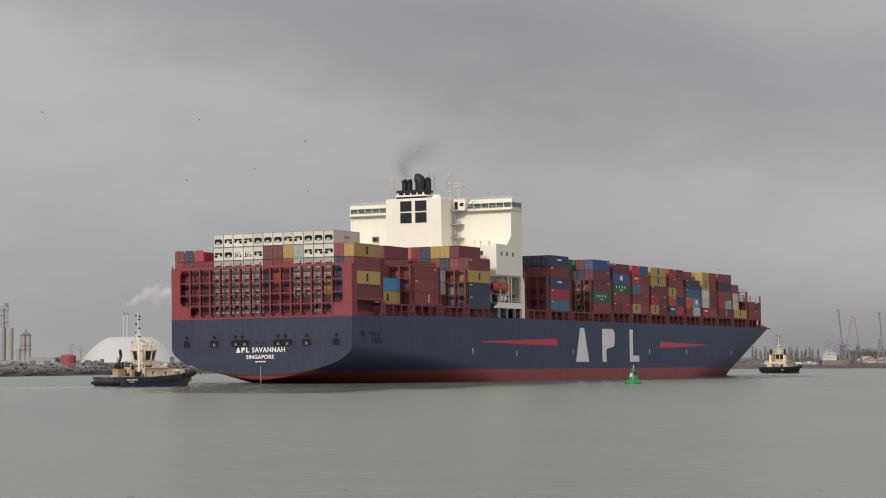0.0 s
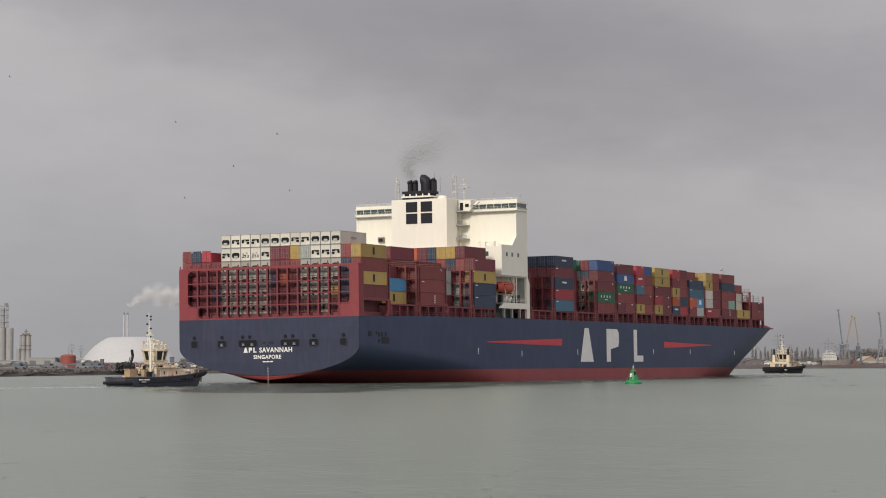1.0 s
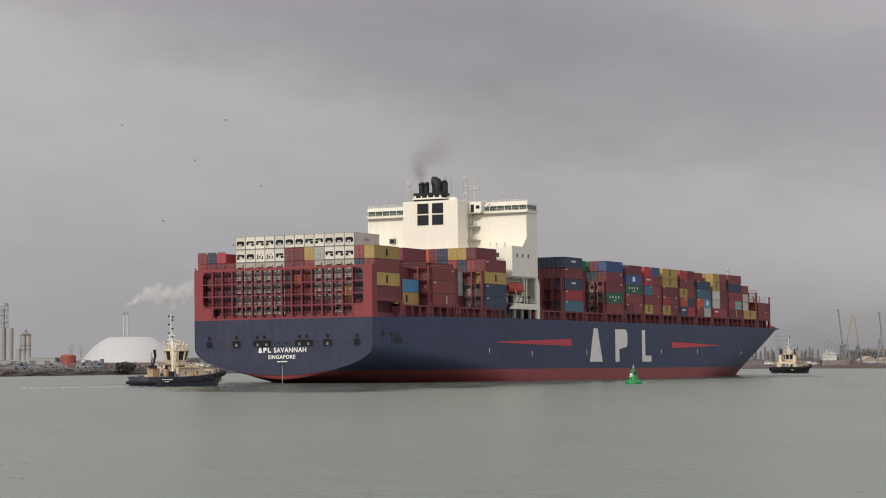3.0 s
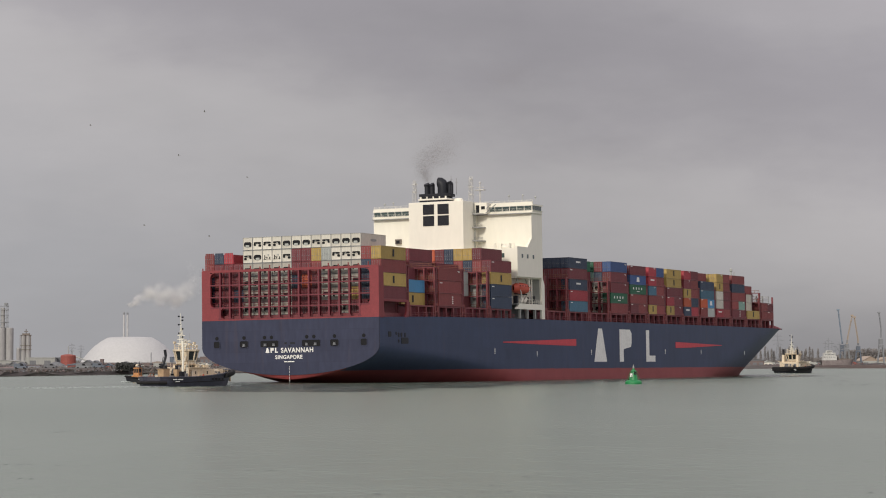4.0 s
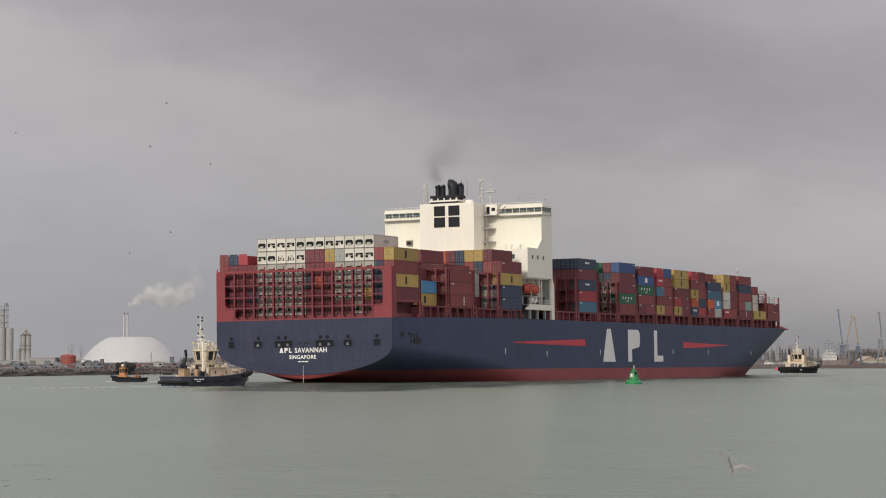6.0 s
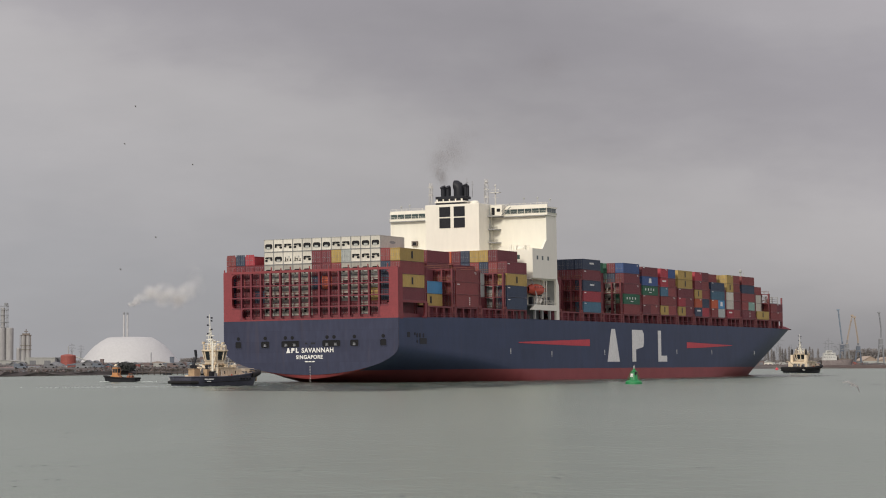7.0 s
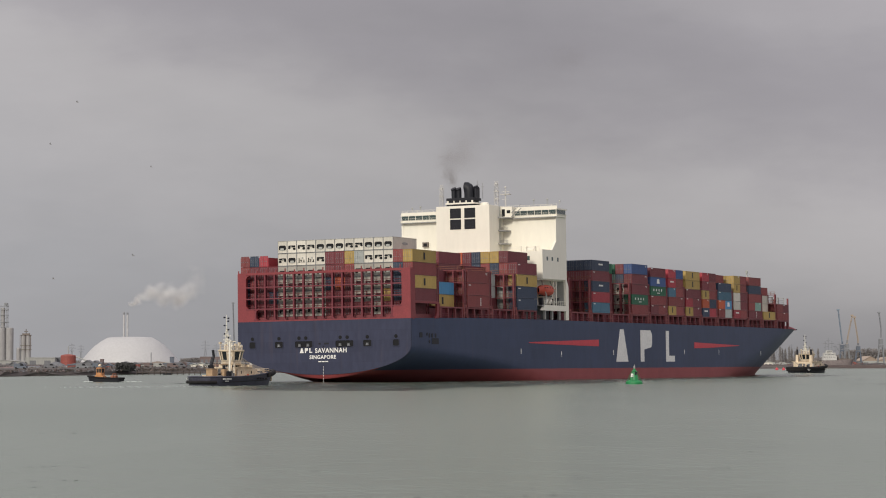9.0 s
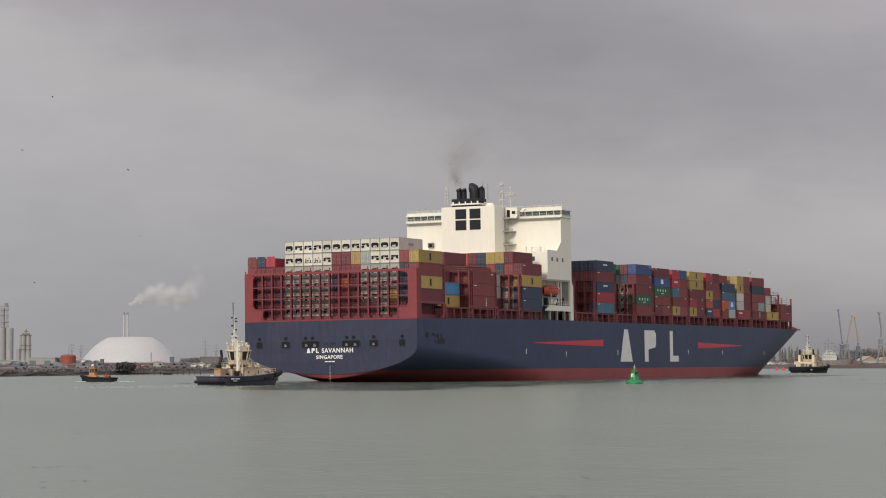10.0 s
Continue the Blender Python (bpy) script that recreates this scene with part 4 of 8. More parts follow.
def masts(ship):
    def lattice_mast(name, x, y, z0, z1, w, arms):
        t = Shape()
        for a, b in ((-1, -1), (1, -1), (1, 1), (-1, 1)):
            t.rod((x + a * w, y + b * w, z0), (x + a * w * 0.5, y + b * w * 0.5, z1), 0.055, 5)
        k = int((z1 - z0) / 0.9)
        for i in range(k):
            za, zb = z0 + (z1 - z0) * i / k, z0 + (z1 - z0) * (i + 1) / k
            for a in (-1, 1):
                t.rod((x - w, y + a * w, za), (x + w * 0.7, y + a * w * 0.8, zb), 0.045, 4)
                t.rod((x + a * w, y - w, za), (x + a * w * 0.8, y + w * 0.7, zb), 0.045, 4)
        for z, half in arms:
            t.rod((x, y - half, z), (x, y + half, z), 0.08, 5)
            t.box(x - 0.25, x + 0.25, y - 0.3, y + 0.3, z - 0.1, z + 0.25)
        return part(name, t, M_MASTWHITE, ship, "dull white lattice signal mast")
    lattice_mast("signal_mast", 83, 9.3, 45.3, 51.6, 0.45, ((48.5, 0.8), (50.5, 0.9)))
    lattice_mast("signal_mast", 87.0, -4.8, 45.3, 52.2, 0.5, ((47.5, 0.8), (49.5, 0.9), (51.5, 0.5)))
    t = Shape()
    t.rod((88, -6.9, 45.3), (88, -6.9, 50.4), 0.22, 8, 0.12)
    t.box(87.3, 88.7, -8.3, -5.6, 48.6, 48.8)
    t.rod((88, -8.0, 49.4), (88, -5.8, 49.4), 0.10, 6)
    t.rod((88, -7.9, 47.4), (88, -5.9, 47.4), 0.05, 6)
    t.lathe([(0.1, 0), (0.28, 0.1), (0.3, 0.35), (0.1, 0.6)], 10, (88, -6.9, 50.3))
    part("radar_mast", t, M_MASTWHITE, ship, "dull white radar mast with scanner")
    for y, z in ((18, 46.5), (-15, 46.9), (-18.8, 46.9), (20.5, 46.2), (-22.3, 46.3)):
        t = Shape()
        t.rod((88, y, 45.4), (88, y, z), 0.08, 6)
        t.lathe([(0.08, 0), (0.24, 0.1), (0.26, 0.3), (0.16, 0.48), (0.03, 0.52)], 10, (88, y, z - 0.3))
        part("antenna_dome", t, M_SHED, ship, "white satellite dome on a stalk", smooth=False)
    for y, h in ((-1.6, 3.9), (-3.1, 3.2), (5.6, 2.0), (-6.6, 2.2)):
        t = Shape()
        t.rod((82, y, 47.3), (82, y, 47.3 + h + 1.0), 0.06, 5)
        t.rod((82, y - 0.4, 47.3 + h), (82, y + 0.4, 47.3 + h), 0.05, 5)
        part("whip_aerial", t, M_GREYST, ship)
    t = Shape()
    t.rod((306.5, 0, 16.0), (306.5, 0, 35.6), 0.45, 8, 0.25)
    t.box(305.9, 307.1, -1.2, 1.2, 33.6, 33.9)
    t.rod((306.5, -1.1, 33.9), (306.5, -1.1, 35.0), 0.12, 6)
    t.lathe([(0.2, 0), (0.5, 0.2), (0.5, 0.9), (0.2, 1.2)], 8, (306.5, 0, 35.2))
    part("foremast", t, M_SHED, ship, "white foremast with lamp platform")


def boats(ship):
    for sg in (-1, 1):
        boat = part("lifeboat", lifeboat_hull(), M_LIFEBOAT, ship, "orange enclosed lifeboat in davits", smooth=True, at=pose(80.9, sg * (HALF - 1.7), 22.75))
        for x in (-3.1, -1.6, 0.0, 1.6):
            part("boat_window", Shape().box(x, x + 0.6, sg * 1.30 - 0.08, sg * 1.30 + 0.12, 0.60, 0.82), M_BLACK, boat)
        t = Shape()
        t.box(-4.0, 4.0, -0.09, 0.09, -1.42, -1.15)
        part("keel", t, M_DARK, boat)
        t = Shape()
        for h in (0.42, -0.25):
            t.rod((-3.6, sg * 1.42, h), (3.6, sg * 1.42, h), 0.05, 5)
        part("grab_rail", t, M_ORANGE, boat)
        for x in (77.6, 83.2):
            t = Shape()
            t.rod((x, sg * (HALF - 0.25), 19.0), (x + 0.6, sg * (HALF - 0.3), 21.6), 0.15, 6)
            t.rod((x + 0.6, sg * (HALF - 0.3), 21.6), (x + 0.9, sg * (HALF - 1.7), 25.3), 0.15, 6)
            part("cradle_arm", t, M_SHED, ship, "pale steel cradle arm of the lifeboat")
        for x in (83.6, 85.2):
            t = Shape()
            t.rod((x, sg * (HALF - 0.5), 19.0), (x + 0.4, sg * (HALF - 0.7), 25.4), 0.16, 6)
            t.rod((x, sg * (HALF - 3.2), 19.0), (x + 1.2, sg * (HALF - 0.9), 24.6), 0.14, 6)
            part("davit", t, M_WHITE, ship, "white lifeboat davit")
        for x in (79.5, 82.0):
            t = Shape()
            t.rod((x, sg * (HALF - 1.2), 19.35), (x + 1.2, sg * (HALF - 1.2), 20.4), 0.42, 10)
            part("liferaft_canister", t, M_WHITE, ship, "white liferaft canister")
        for x in (77.2, 84.6, 86.4, 87.6):
            t = Shape()
            t.box(x, x + 1.0, sg * (HALF - 1.6) - 0.5, sg * (HALF - 1.6) + 0.5, 19.0, 20.6 + 0.3 * (x % 2))
            part("deck_locker", t, M_BLACK, ship, "dark deck locker")
        t = Shape()
        for i in range(12):
            x = 76.6 + i * 1.3
            t.rod((x, sg * (HALF - 0.1), 19.0), (x, sg * (HALF - 0.1), 20.1), 0.035, 4)
        for h in (19.4, 19.75, 20.1):
            t.rod((76.6, sg * (HALF - 0.1), h), (90.9, sg * (HALF - 0.1), h), 0.035, 4)
        part("boat_deck_rail", t, M_WHITE, ship)


def lifeboat_hull():
    rows = []
    for i in range(13):
        u = -1 + 2 * i / 12
        w = max(0.05, (1 - abs(u) ** 3.2)) ** 0.6
        rows.append([(u * 4.4, 1.45 * w * math.cos(a), 0.1 + (1.45 if math.sin(a) > 0 else 1.35) * (0.35 + 0.65 * w) * math.sin(a)) for a in [2 * math.pi * k / 16 for k in range(17)]])
    s = Shape()
    s.grid(rows)
    return s


# bays of the deck cargo: after end along the ship
PITCH = 14.59
BAYS = {name: 1.07 + PITCH * i for i, name in enumerate("ABCDE")}
BAYS.update({name: 94.4 + PITCH * i for i, name in enumerate("FGHIJKLMNOPQR")})
ROW_W = 2.515
BASES = {**{b: 17.5 for b in "ABCDE"}, **{b: 17.65 for b in "FGHI"}, **{b: 18.0 for b in "JKLMNOPQR"}}


def row_y(i):
    """Middle of row i, 0 at port to 17 at starboard."""
    return ROW_W * (8.5 - i)


def bay_supports(ship):
    """Stanchions, side girder and hatch coaming that carry the outer stacks."""
    girder = post = knee = coaming = None
    for name, x in BAYS.items():
        if name == "A":
            continue
        zb = deck_z(x)
        top = BASES[name] - 0.05
        if girder is None:
            t = Shape()
            t.box(0, 12.2, -0.35, 0.35, -0.35, 0)
            girder = t.mesh("side_girder", M_REDDARK)
            t = Shape()
            t.box(-0.28, 0.28, -0.3, 0.3, -2.6, -0.3)
            t.box(-0.42, 0.42, -0.36, 0.36, -2.6, -2.2)
            post = t.mesh("stanchion", M_REDDARK)
            t = Shape()
            t.box(0, 12.2, -0.15, 0.15, -2.6, -0.3)
            # the darker red on the coaming stands in for shade under the stacks
            coaming = t.mesh("hatch_coaming", M_LATTICE)
            t = Shape()
            for dx in (-0.75, 0.75):
                t.box(dx - 0.16, dx + 0.16, -0.2, 0.2, -2.6, 0.6)
            t.box(-0.6, 0.6, -0.15, 0.15, 0.2, 0.55)
            t.box(-0.6, 0.6, -0.15, 0.15, -1.4, -1.15)
            knee = t.mesh("knee_frame", M_REDPALE)
        for sg in (-1, 1):
            y = sg * (HALF - 0.5)
            part("side_girder", girder, M_REDDARK, ship, at=pose(x, y, top))
            part("knee_frame", knee, M_REDPALE, ship, at=pose(x - 1.2, sg * (HALF - 0.28), top))
            for dx in (0.3, 4.2, 8.2, 11.9):
                part("stanchion", post, M_REDDARK, ship, at=pose(x + dx, y, top))
            part("hatch_coaming", coaming, M_REDDARK, ship, at=pose(x, sg * (HALF - 3.2), top))
    # a rail along the deck edge
    t = Shape()
    for sg in (-1, 1):
        for i in range(120):
            x = 18 + i * 2.1
            if 74 < x < 93:
                continue
            t.rod((x, sg * (HALF - 0.12), deck_z(x) - 0.2), (x, sg * (HALF - 0.12), deck_z(x) + 1.0), 0.05, 4)
        for xa, xb in ((16, 74), (93, 168), (168, 268)):
            for h in (0.5, 1.0):
                t.rod((xa, sg * (HALF - 0.12), deck_z(xa) + h), (xb, sg * (HALF - 0.12), deck_z(xb) + h), 0.045, 4)
    part("deck_edge_rail", t, M_REDDARK, ship)


def lashing_bridges(ship):
    """Red steel frames between the bays: posts, walkways, braces and guard rails."""
    zt = 9.0
    s = Shape()
    s.box(-0.22, 0.22, -0.18, 0.18, -2.3, zt)
    s.box(0.22, 0.80, -0.06, 0.06, 0.4, 0.6)
    s.box(0.22, 0.80, -0.06, 0.06, 3.4, 3.6)
    s.box(0.22, 0.80, -0.06, 0.06, 6.3, 6.5)
    s.box(0.75, 1.05, -0.15, 0.15, -2.3, zt)
    post = s.mesh("lashing_post", M_REDDARK)
    walkway = Shape().box(-0.25, 1.1, -5.25, 5.25, -0.1, 0.1).mesh("lashing_walkway", M_REDDARK)
    s = Shape()
    for h in (0.5, 1.0):
        s.rod((-0.22, -5.2, h), (-0.22, 5.2, h), 0.05, 4)
    for k in range(8):
        s.rod((-0.22, -5.2 + 10.4 * k / 7, 0.1), (-0.22, -5.2 + 10.4 * k / 7, 1.0), 0.05, 4)
    rail = s.mesh("guard_rail", M_RAILRUST)
    s = Shape()
    for z in (0.0, 2.95, 5.9):
        s.rod((0, -1.3, z), (0, 1.3, z + 2.9), 0.04, 4)
        s.rod((0, 1.3, z), (0, -1.3, z + 2.9), 0.04, 4)
    brace = s.mesh("cross_brace", M_REDDARK)
    for name, x in BAYS.items():
        if name == "A":
            continue
        for sg in (-1, 1):
            for y in (22.3, 19.7, 17.2, 14.7):
                part("lashing_post", post, M_REDDARK, ship, at=pose(x - 1.75, sg * y, 17.45))
            if name != "I":
                part("cross_brace", brace, M_REDDARK, ship, at=pose(x - 1.75, sg * 21.0, 17.45))
            for z in (0.0, 2.95, 5.9, 8.8):
                w = part("lashing_walkway", walkway, M_REDDARK, ship, at=pose(x - 1.75, sg * 17.25, 17.45 + z))
                part("guard_rail", rail, M_RAILRUST, w)
    # breakwater ahead of the foremost bay
    t = Shape()
    t.prism([(0.0, 15.1), (0.9, 15.1), (0.25, 18.6), (0.0, 18.6)], 1, -20.6, 20.6)
    part("breakwater", t, M_REDDARK, ship, "oxide-red breakwater plate", at=pose(BAYS["R"] + 12.5, 0, 0))
    # tall posts at the foremost bay
    for y in (-22.0, -17, -10, 10, 17, 22.0):
        t = Shape()
        t.box(-0.25, 0.25, -0.25, 0.25, 15.6, 25.4)
        part("end_post", t, M_REDDARK, ship, at=pose(BAYS["R"] + 13.0, y, 0))


def build_ship():
    ship = thing("container_ship", "large navy-hulled container ship stacked with containers, moving through the water", "container ship")
    ship_hull(ship)
    transom(ship)
    stern_lattice(ship)
    hull_marks(ship)
    house(ship)
    masts(ship)
    boats(ship)
    bay_supports(ship)
    lashing_bridges(ship)
    return ship


SHIP = build_ship()
ON_SHIP.append((SHIP, Matrix.Identity(4)))


# ---------------------------------------------------------------- containers on deck
BOX_MESH = {}
BOX_H = 2.90
TIERS = {**{b: 2.95 for b in "ABCDE"}, **{b: 2.84 for b in "FGHI"}, **{b: 2.66 for b in "JKLMNOPQR"}}


def box_body(length, h):
    """Corrugated steel box: corner posts and rails proud, panels folded."""
    s = Shape()
    w = 1.22
    p = 0.12
    for x in (0, length - 0.16):
        for y in (-w, w - p):
            s.box(x, x + 0.16, y, y + p, 0, h)
    for y in (-w, w - 0.10):
        s.box(0.16, length - 0.16, y, y + 0.10, 0, 0.16)
        s.box(0.16, length - 0.16, y, y + 0.10, h - 0.12, h)
    for x in (0, length - 0.10):
        s.box(x, x + 0.10, -w + p, w - p, 0, 0.16)
        s.box(x, x + 0.10, -w + p, w - p, h - 0.12, h)
    n = int(length / 0.42)
    xs = []
    for i in range(n):
        a = 0.16 + (length - 0.32) * i / n
        d = (length - 0.32) / n
        xs += [(a, 0.0), (a + d * 0.3, 0.0), (a + d * 0.5, 0.055), (a + d * 0.8, 0.055)]
    xs.append((length - 0.16, 0.0))
    for sg in (-1, 1):
        s.grid([[(x, sg * (w - 0.02 - d), 0.16) for x, d in xs], [(x, sg * (w - 0.02 - d), h - 0.12) for x, d in xs]])
    s.add([(0.05, -w + p, 0.1), (0.05, w - p, 0.1), (0.05, w - p, h - 0.05), (0.05, -w + p, h - 0.05)], [(0, 1, 2, 3)])
    s.add([(length - 0.05, -w + p, 0.1), (length - 0.05, w - p, 0.1), (length - 0.05, w - p, h - 0.05), (length - 0.05, -w + p, h - 0.05)], [(0, 1, 2, 3)])
    s.add([(0.1, -w + 0.05, h - 0.03), (length - 0.1, -w + 0.05, h - 0.03), (length - 0.1, w - 0.05, h - 0.03), (0.1, w - 0.05, h - 0.03)], [(0, 1, 2, 3)])
    s.add([(0.1, -w + 0.05, 0.1), (length - 0.1, -w + 0.05, 0.1), (length - 0.1, w - 0.05, 0.1), (0.1, w - 0.05, 0.1)], [(0, 1, 2, 3)])
    return s


def door_shape():
    s = Shape()
    for y in (-1.08, 0.02):
        s.box(-0.03, 0.045, y, y + 1.06, 0.18, 2.5)
        for z in (0.42, 0.95, 1.48, 2.0):
            s.box(-0.045, -0.03, y + 0.05, y + 1.0, z, z + 0.36)
    return s


def rod_shape():
    s = Shape()
    for y in (-0.82, -0.32, 0.32, 0.82):
        s.rod((-0.08, y, 0.2), (-0.08, y, 2.5), 0.022, 5)
        s.box(-0.13, -0.05, y - 0.02, y + 0.32, 1.15, 1.22)
        for z in (0.3, 1.5, 2.4):
            s.box(-0.11, -0.04, y - 0.07, y + 0.07, z, z + 0.08)
    return s


def chiller_shapes():
    """Cooling units: dark recesses of three makes in the lower half of the end wall."""
    makes = []
    for turn in (1, -1):
        wide, split = Shape(), Shape()
        wide.prism([(turn * y, z) for y, z in rounded(-0.94, 0.94, 0.70, 1.82, 0.42)], 0, -0.04, 0.03)
        split.prism([(turn * y, z) for y, z in rounded(-0.94, 0.94, 1.34, 1.76, 0.20)], 0, -0.04, 0.03)
        split.prism([(turn * y, z) for y, z in rounded(-0.97, -0.30, 0.70, 1.24, 0.20)], 0, -0.042, 0.03)
        split.prism([(turn * y, z) for y, z in rounded(0.42, 0.95, 0.92, 1.42, 0.16)], 0, -0.041, 0.03)
        makes += [wide, split]
    plain = Shape()
    for y0, y1, z0, z1 in ((-0.75, -0.55, 0.7, 1.3), (-0.85, -0.3, 0.7, 0.82), (-0.1, 0.45, 1.15, 1.28), (0.0, 0.14, 0.7, 1.28), (0.55, 0.72, 0.75, 1.7), (0.3, 0.9, 0.68, 0.8)):
        plain.box(-0.04, 0.03, y0, y1, z0, z1)
    makes.append(plain)
    trim = Shape()
    for y in (-1.225, 1.165):
        trim.box(-0.014, 0.03, y, y + 0.06, 0.0, 2.86)
        for z in (0.02, 2.72):
            trim.box(-0.03, 0.03, y - 0.04 if y < 0 else y - 0.06, y + 0.12 if y < 0 else y + 0.10, z, z + 0.14)
    for z in (0.0, 2.78):
        trim.box(-0.012, 0.03, -1.2, 1.2, z, z + 0.07)
    return makes, trim


def mark_shape(kind, length):
    """Painted blocks on the side of a container, one shape each."""
    y0, y1 = -1.235, -1.19
    m = length / 2
    if kind == "block":          # dark upright block
        bits = [(m - 0.38, m + 0.38, 0.65, 2.25)]
    elif kind == "bar":          # long white word bar
        bits = [(m - 1.5 + k * 0.62, m - 1.06 + k * 0.62, 1.45, 1.9) for k in range(5)]
    elif kind == "spaced":       # widely set white blocks
        bits = [(2.2 + k * 2.1, 2.75 + k * 2.1, 1.25, 1.9) for k in range(4)] + [(m - 1.0, m + 1.0, 0.65, 0.85)]
    elif kind == "stack":        # short upright stack of white bars
        bits = [(m + 1.0, m + 1.5, 0.5 + k * 0.5, 0.8 + k * 0.5) for k in range(4)]
    elif kind == "tag":          # small number bars in the upper corner
        bits = [(length - 1.9, length - 0.9, 2.28, 2.42), (length - 1.5, length - 0.9, 2.05, 2.15)]
    elif kind == "corner":
        bits = [(0.6, 1.9, 2.25, 2.45)]
    else:
        bits = []
    out = [Shape().box(a, b, y0, y1, c, d) for a, b, c, d in bits]
    if kind == "crest":
        s = Shape()
        s.prism([(m - 1.1, 0.8), (m + 1.1, 0.8), (m + 0.8, 2.1), (m - 0.8, 2.1)], 1, y0, y1)
        out.append(s)
    return out




def box_thing(colour, length, x, row, z, ends=False, mark="", chiller=None, h=BOX_H, y=None):
    """One container on the ship at after end x, row, foot z."""
    if y is None:
        y = row_y(row) + (0.38 if x < 3 and row < 17 else 0)
    key = (colour, length, h)
    if key not in BOX_MESH:
        BOX_MESH[key] = box_body(length, h).mesh("shipping_container", M_BOX[colour])
    ob = new("shipping_container", BOX_MESH[key])
    feet = "twenty" if length < 7 else "forty"
    word = BOX_WORDS[colour]
    if chiller is not None:
        label = word + " refrigerated container with a cooling unit, stacked on deck"
    else:
        label = word + " " + feet + "-foot corrugated steel container stacked on deck"
    tagged(ob, label, "shipping container", "containers on deck")
    ON_SHIP.append((ob, pose(x, y, z)))
    if chiller is not None:
        if "fan" not in BOX_MESH:
            shapes, trim = chiller_shapes()
            BOX_MESH["fan"] = [q.mesh("cooling_unit", M_DARK) for q in shapes]
            BOX_MESH["guard"] = [Shape().prism(rounded(*q, 0.18), 0, -0.075, -0.045).mesh("fan_guard", M_SHED) for q in ((-0.42, 0.55, 0.62, 1.16), (-0.10, 0.35, 1.36, 1.56), (-0.55, 0.42, 0.62, 1.16), (-0.35, 0.10, 1.36, 1.56), (-0.5, -0.1, 1.5, 1.9))]
            BOX_MESH["trim"] = trim.mesh("end_frame", M_STEEL)
        unit = part("cooling_unit", BOX_MESH["fan"][chiller], M_DARK, ob, "black cooling unit and fan")
        part("fan_guard", BOX_MESH["guard"][chiller], M_SHED, unit, "pale fan guard")
        part("end_frame", BOX_MESH["trim"], M_STEEL, ob)
    elif ends:
        k = ("door", colour)
        if k not in BOX_MESH:
            BOX_MESH[k] = door_shape().mesh("end_door", M_BOX[colour])
        if "rods" not in BOX_MESH:
            BOX_MESH["rods"] = rod_shape().mesh("locking_rod", M_STEEL)
        d = part("end_door", BOX_MESH[k], M_BOX[colour], ob)
        part("locking_rod", BOX_MESH["rods"], M_GREYST, d, "galvanised locking rods")
    if not mark and row == 17 and chiller is None and x > 3:
        mark = ("", "tag", "tag", "corner")[int(x * 7 + z * 3) % 4]
    if mark:
        k = ("mark", mark, length)
        if k not in BOX_MESH:
            BOX_MESH[k] = [q.mesh("marking", M_BLACK if mark == "block" else M_LETTER) for q in mark_shape(mark, length)]
        for q in BOX_MESH[k]:
            part("marking", q, M_BLACK if mark == "block" else M_LETTER, ob, "dark painted block" if mark == "block" else "white painted marking")
    return ob


L40, L20 = 12.19, 6.06


def stack(bay, row, spec, base=None, ends=False):
    """spec: boxes from the bottom up, 'colour', 'colour:mark', or 'a+b' for two short ones; '-' leaves a tier to the frame."""
    x = BAYS[bay] + (0.9 if bay == "A" and row < 17 else 0)
    z = BASES[bay] if base is None else base
    items = spec.split()
    pitch = TIERS[bay]
    tall = round(pitch - 0.08, 2)
    for tier, item in enumerate(items):
        if not picked(bay, row, tier, len(items)):
            HELD.append((x, row_y(row), z, item.replace("reefer", "white").split("+")[0].partition(":")[0], tall))
            z += pitch
            continue
        if "+" in item:
            for k, one in enumerate(item.split("+")):
                c, _, mk = one.partition(":")
                box_thing(c, L20, x + k * (L20 + 0.07), row, z, ends and k == 0, mk, h=tall)
        else:
            c, _, mk = item.partition(":")
            if c == "reefer":
                # lower reefers at the stern: shade behind the lattice is in their colour
                rf = box_thing("offwhite" if bay == "A" and tier < 4 else "white", L40, x, row, z, False, "", 4 if tier == 4 and row in (6, 7) else UNIT_OF[(row * 5 + tier * 7) % 11], h=tall)
                if row == 15:
                    q = Shape()
                    q.prism([(6.1 + 1.5 * math.cos(w), 1.45 + 0.32 * math.sin(w)) for w in [math.pi * k / 8 for k in range(16)]], 1, -1.235, -1.19)
                    part("marking", q, M_GREYST, rf, "faded grey oval mark")
            else:
                box_thing(c, L40, x, row, z, ends, mk, h=tall)
        z += pitch


UNIT_OF = (0, 2, 1, 0, 3, 1, 2, 3, 0, 2, 1)      # make of the cooling unit
CROWN = 16.4           # foot of the taller inner stacks abaft the house
HELD = []             # boxes deep in the stacks: x, y, z, colour


def picked(bay, row, tier, count):
    """Boxes that show well enough to be things of their own."""
    if bay == "A":
        return True
    if row == 17:
        return True
    if row == 16:
        return bay in "BCEGIQ" or tier == count - 1
    if bay in "EGI" and row >= 11:
        return tier >= count - 2 or row == 15
    if bay in "BCDHOM" and row >= 13:
        return tier == count - 1
    return False


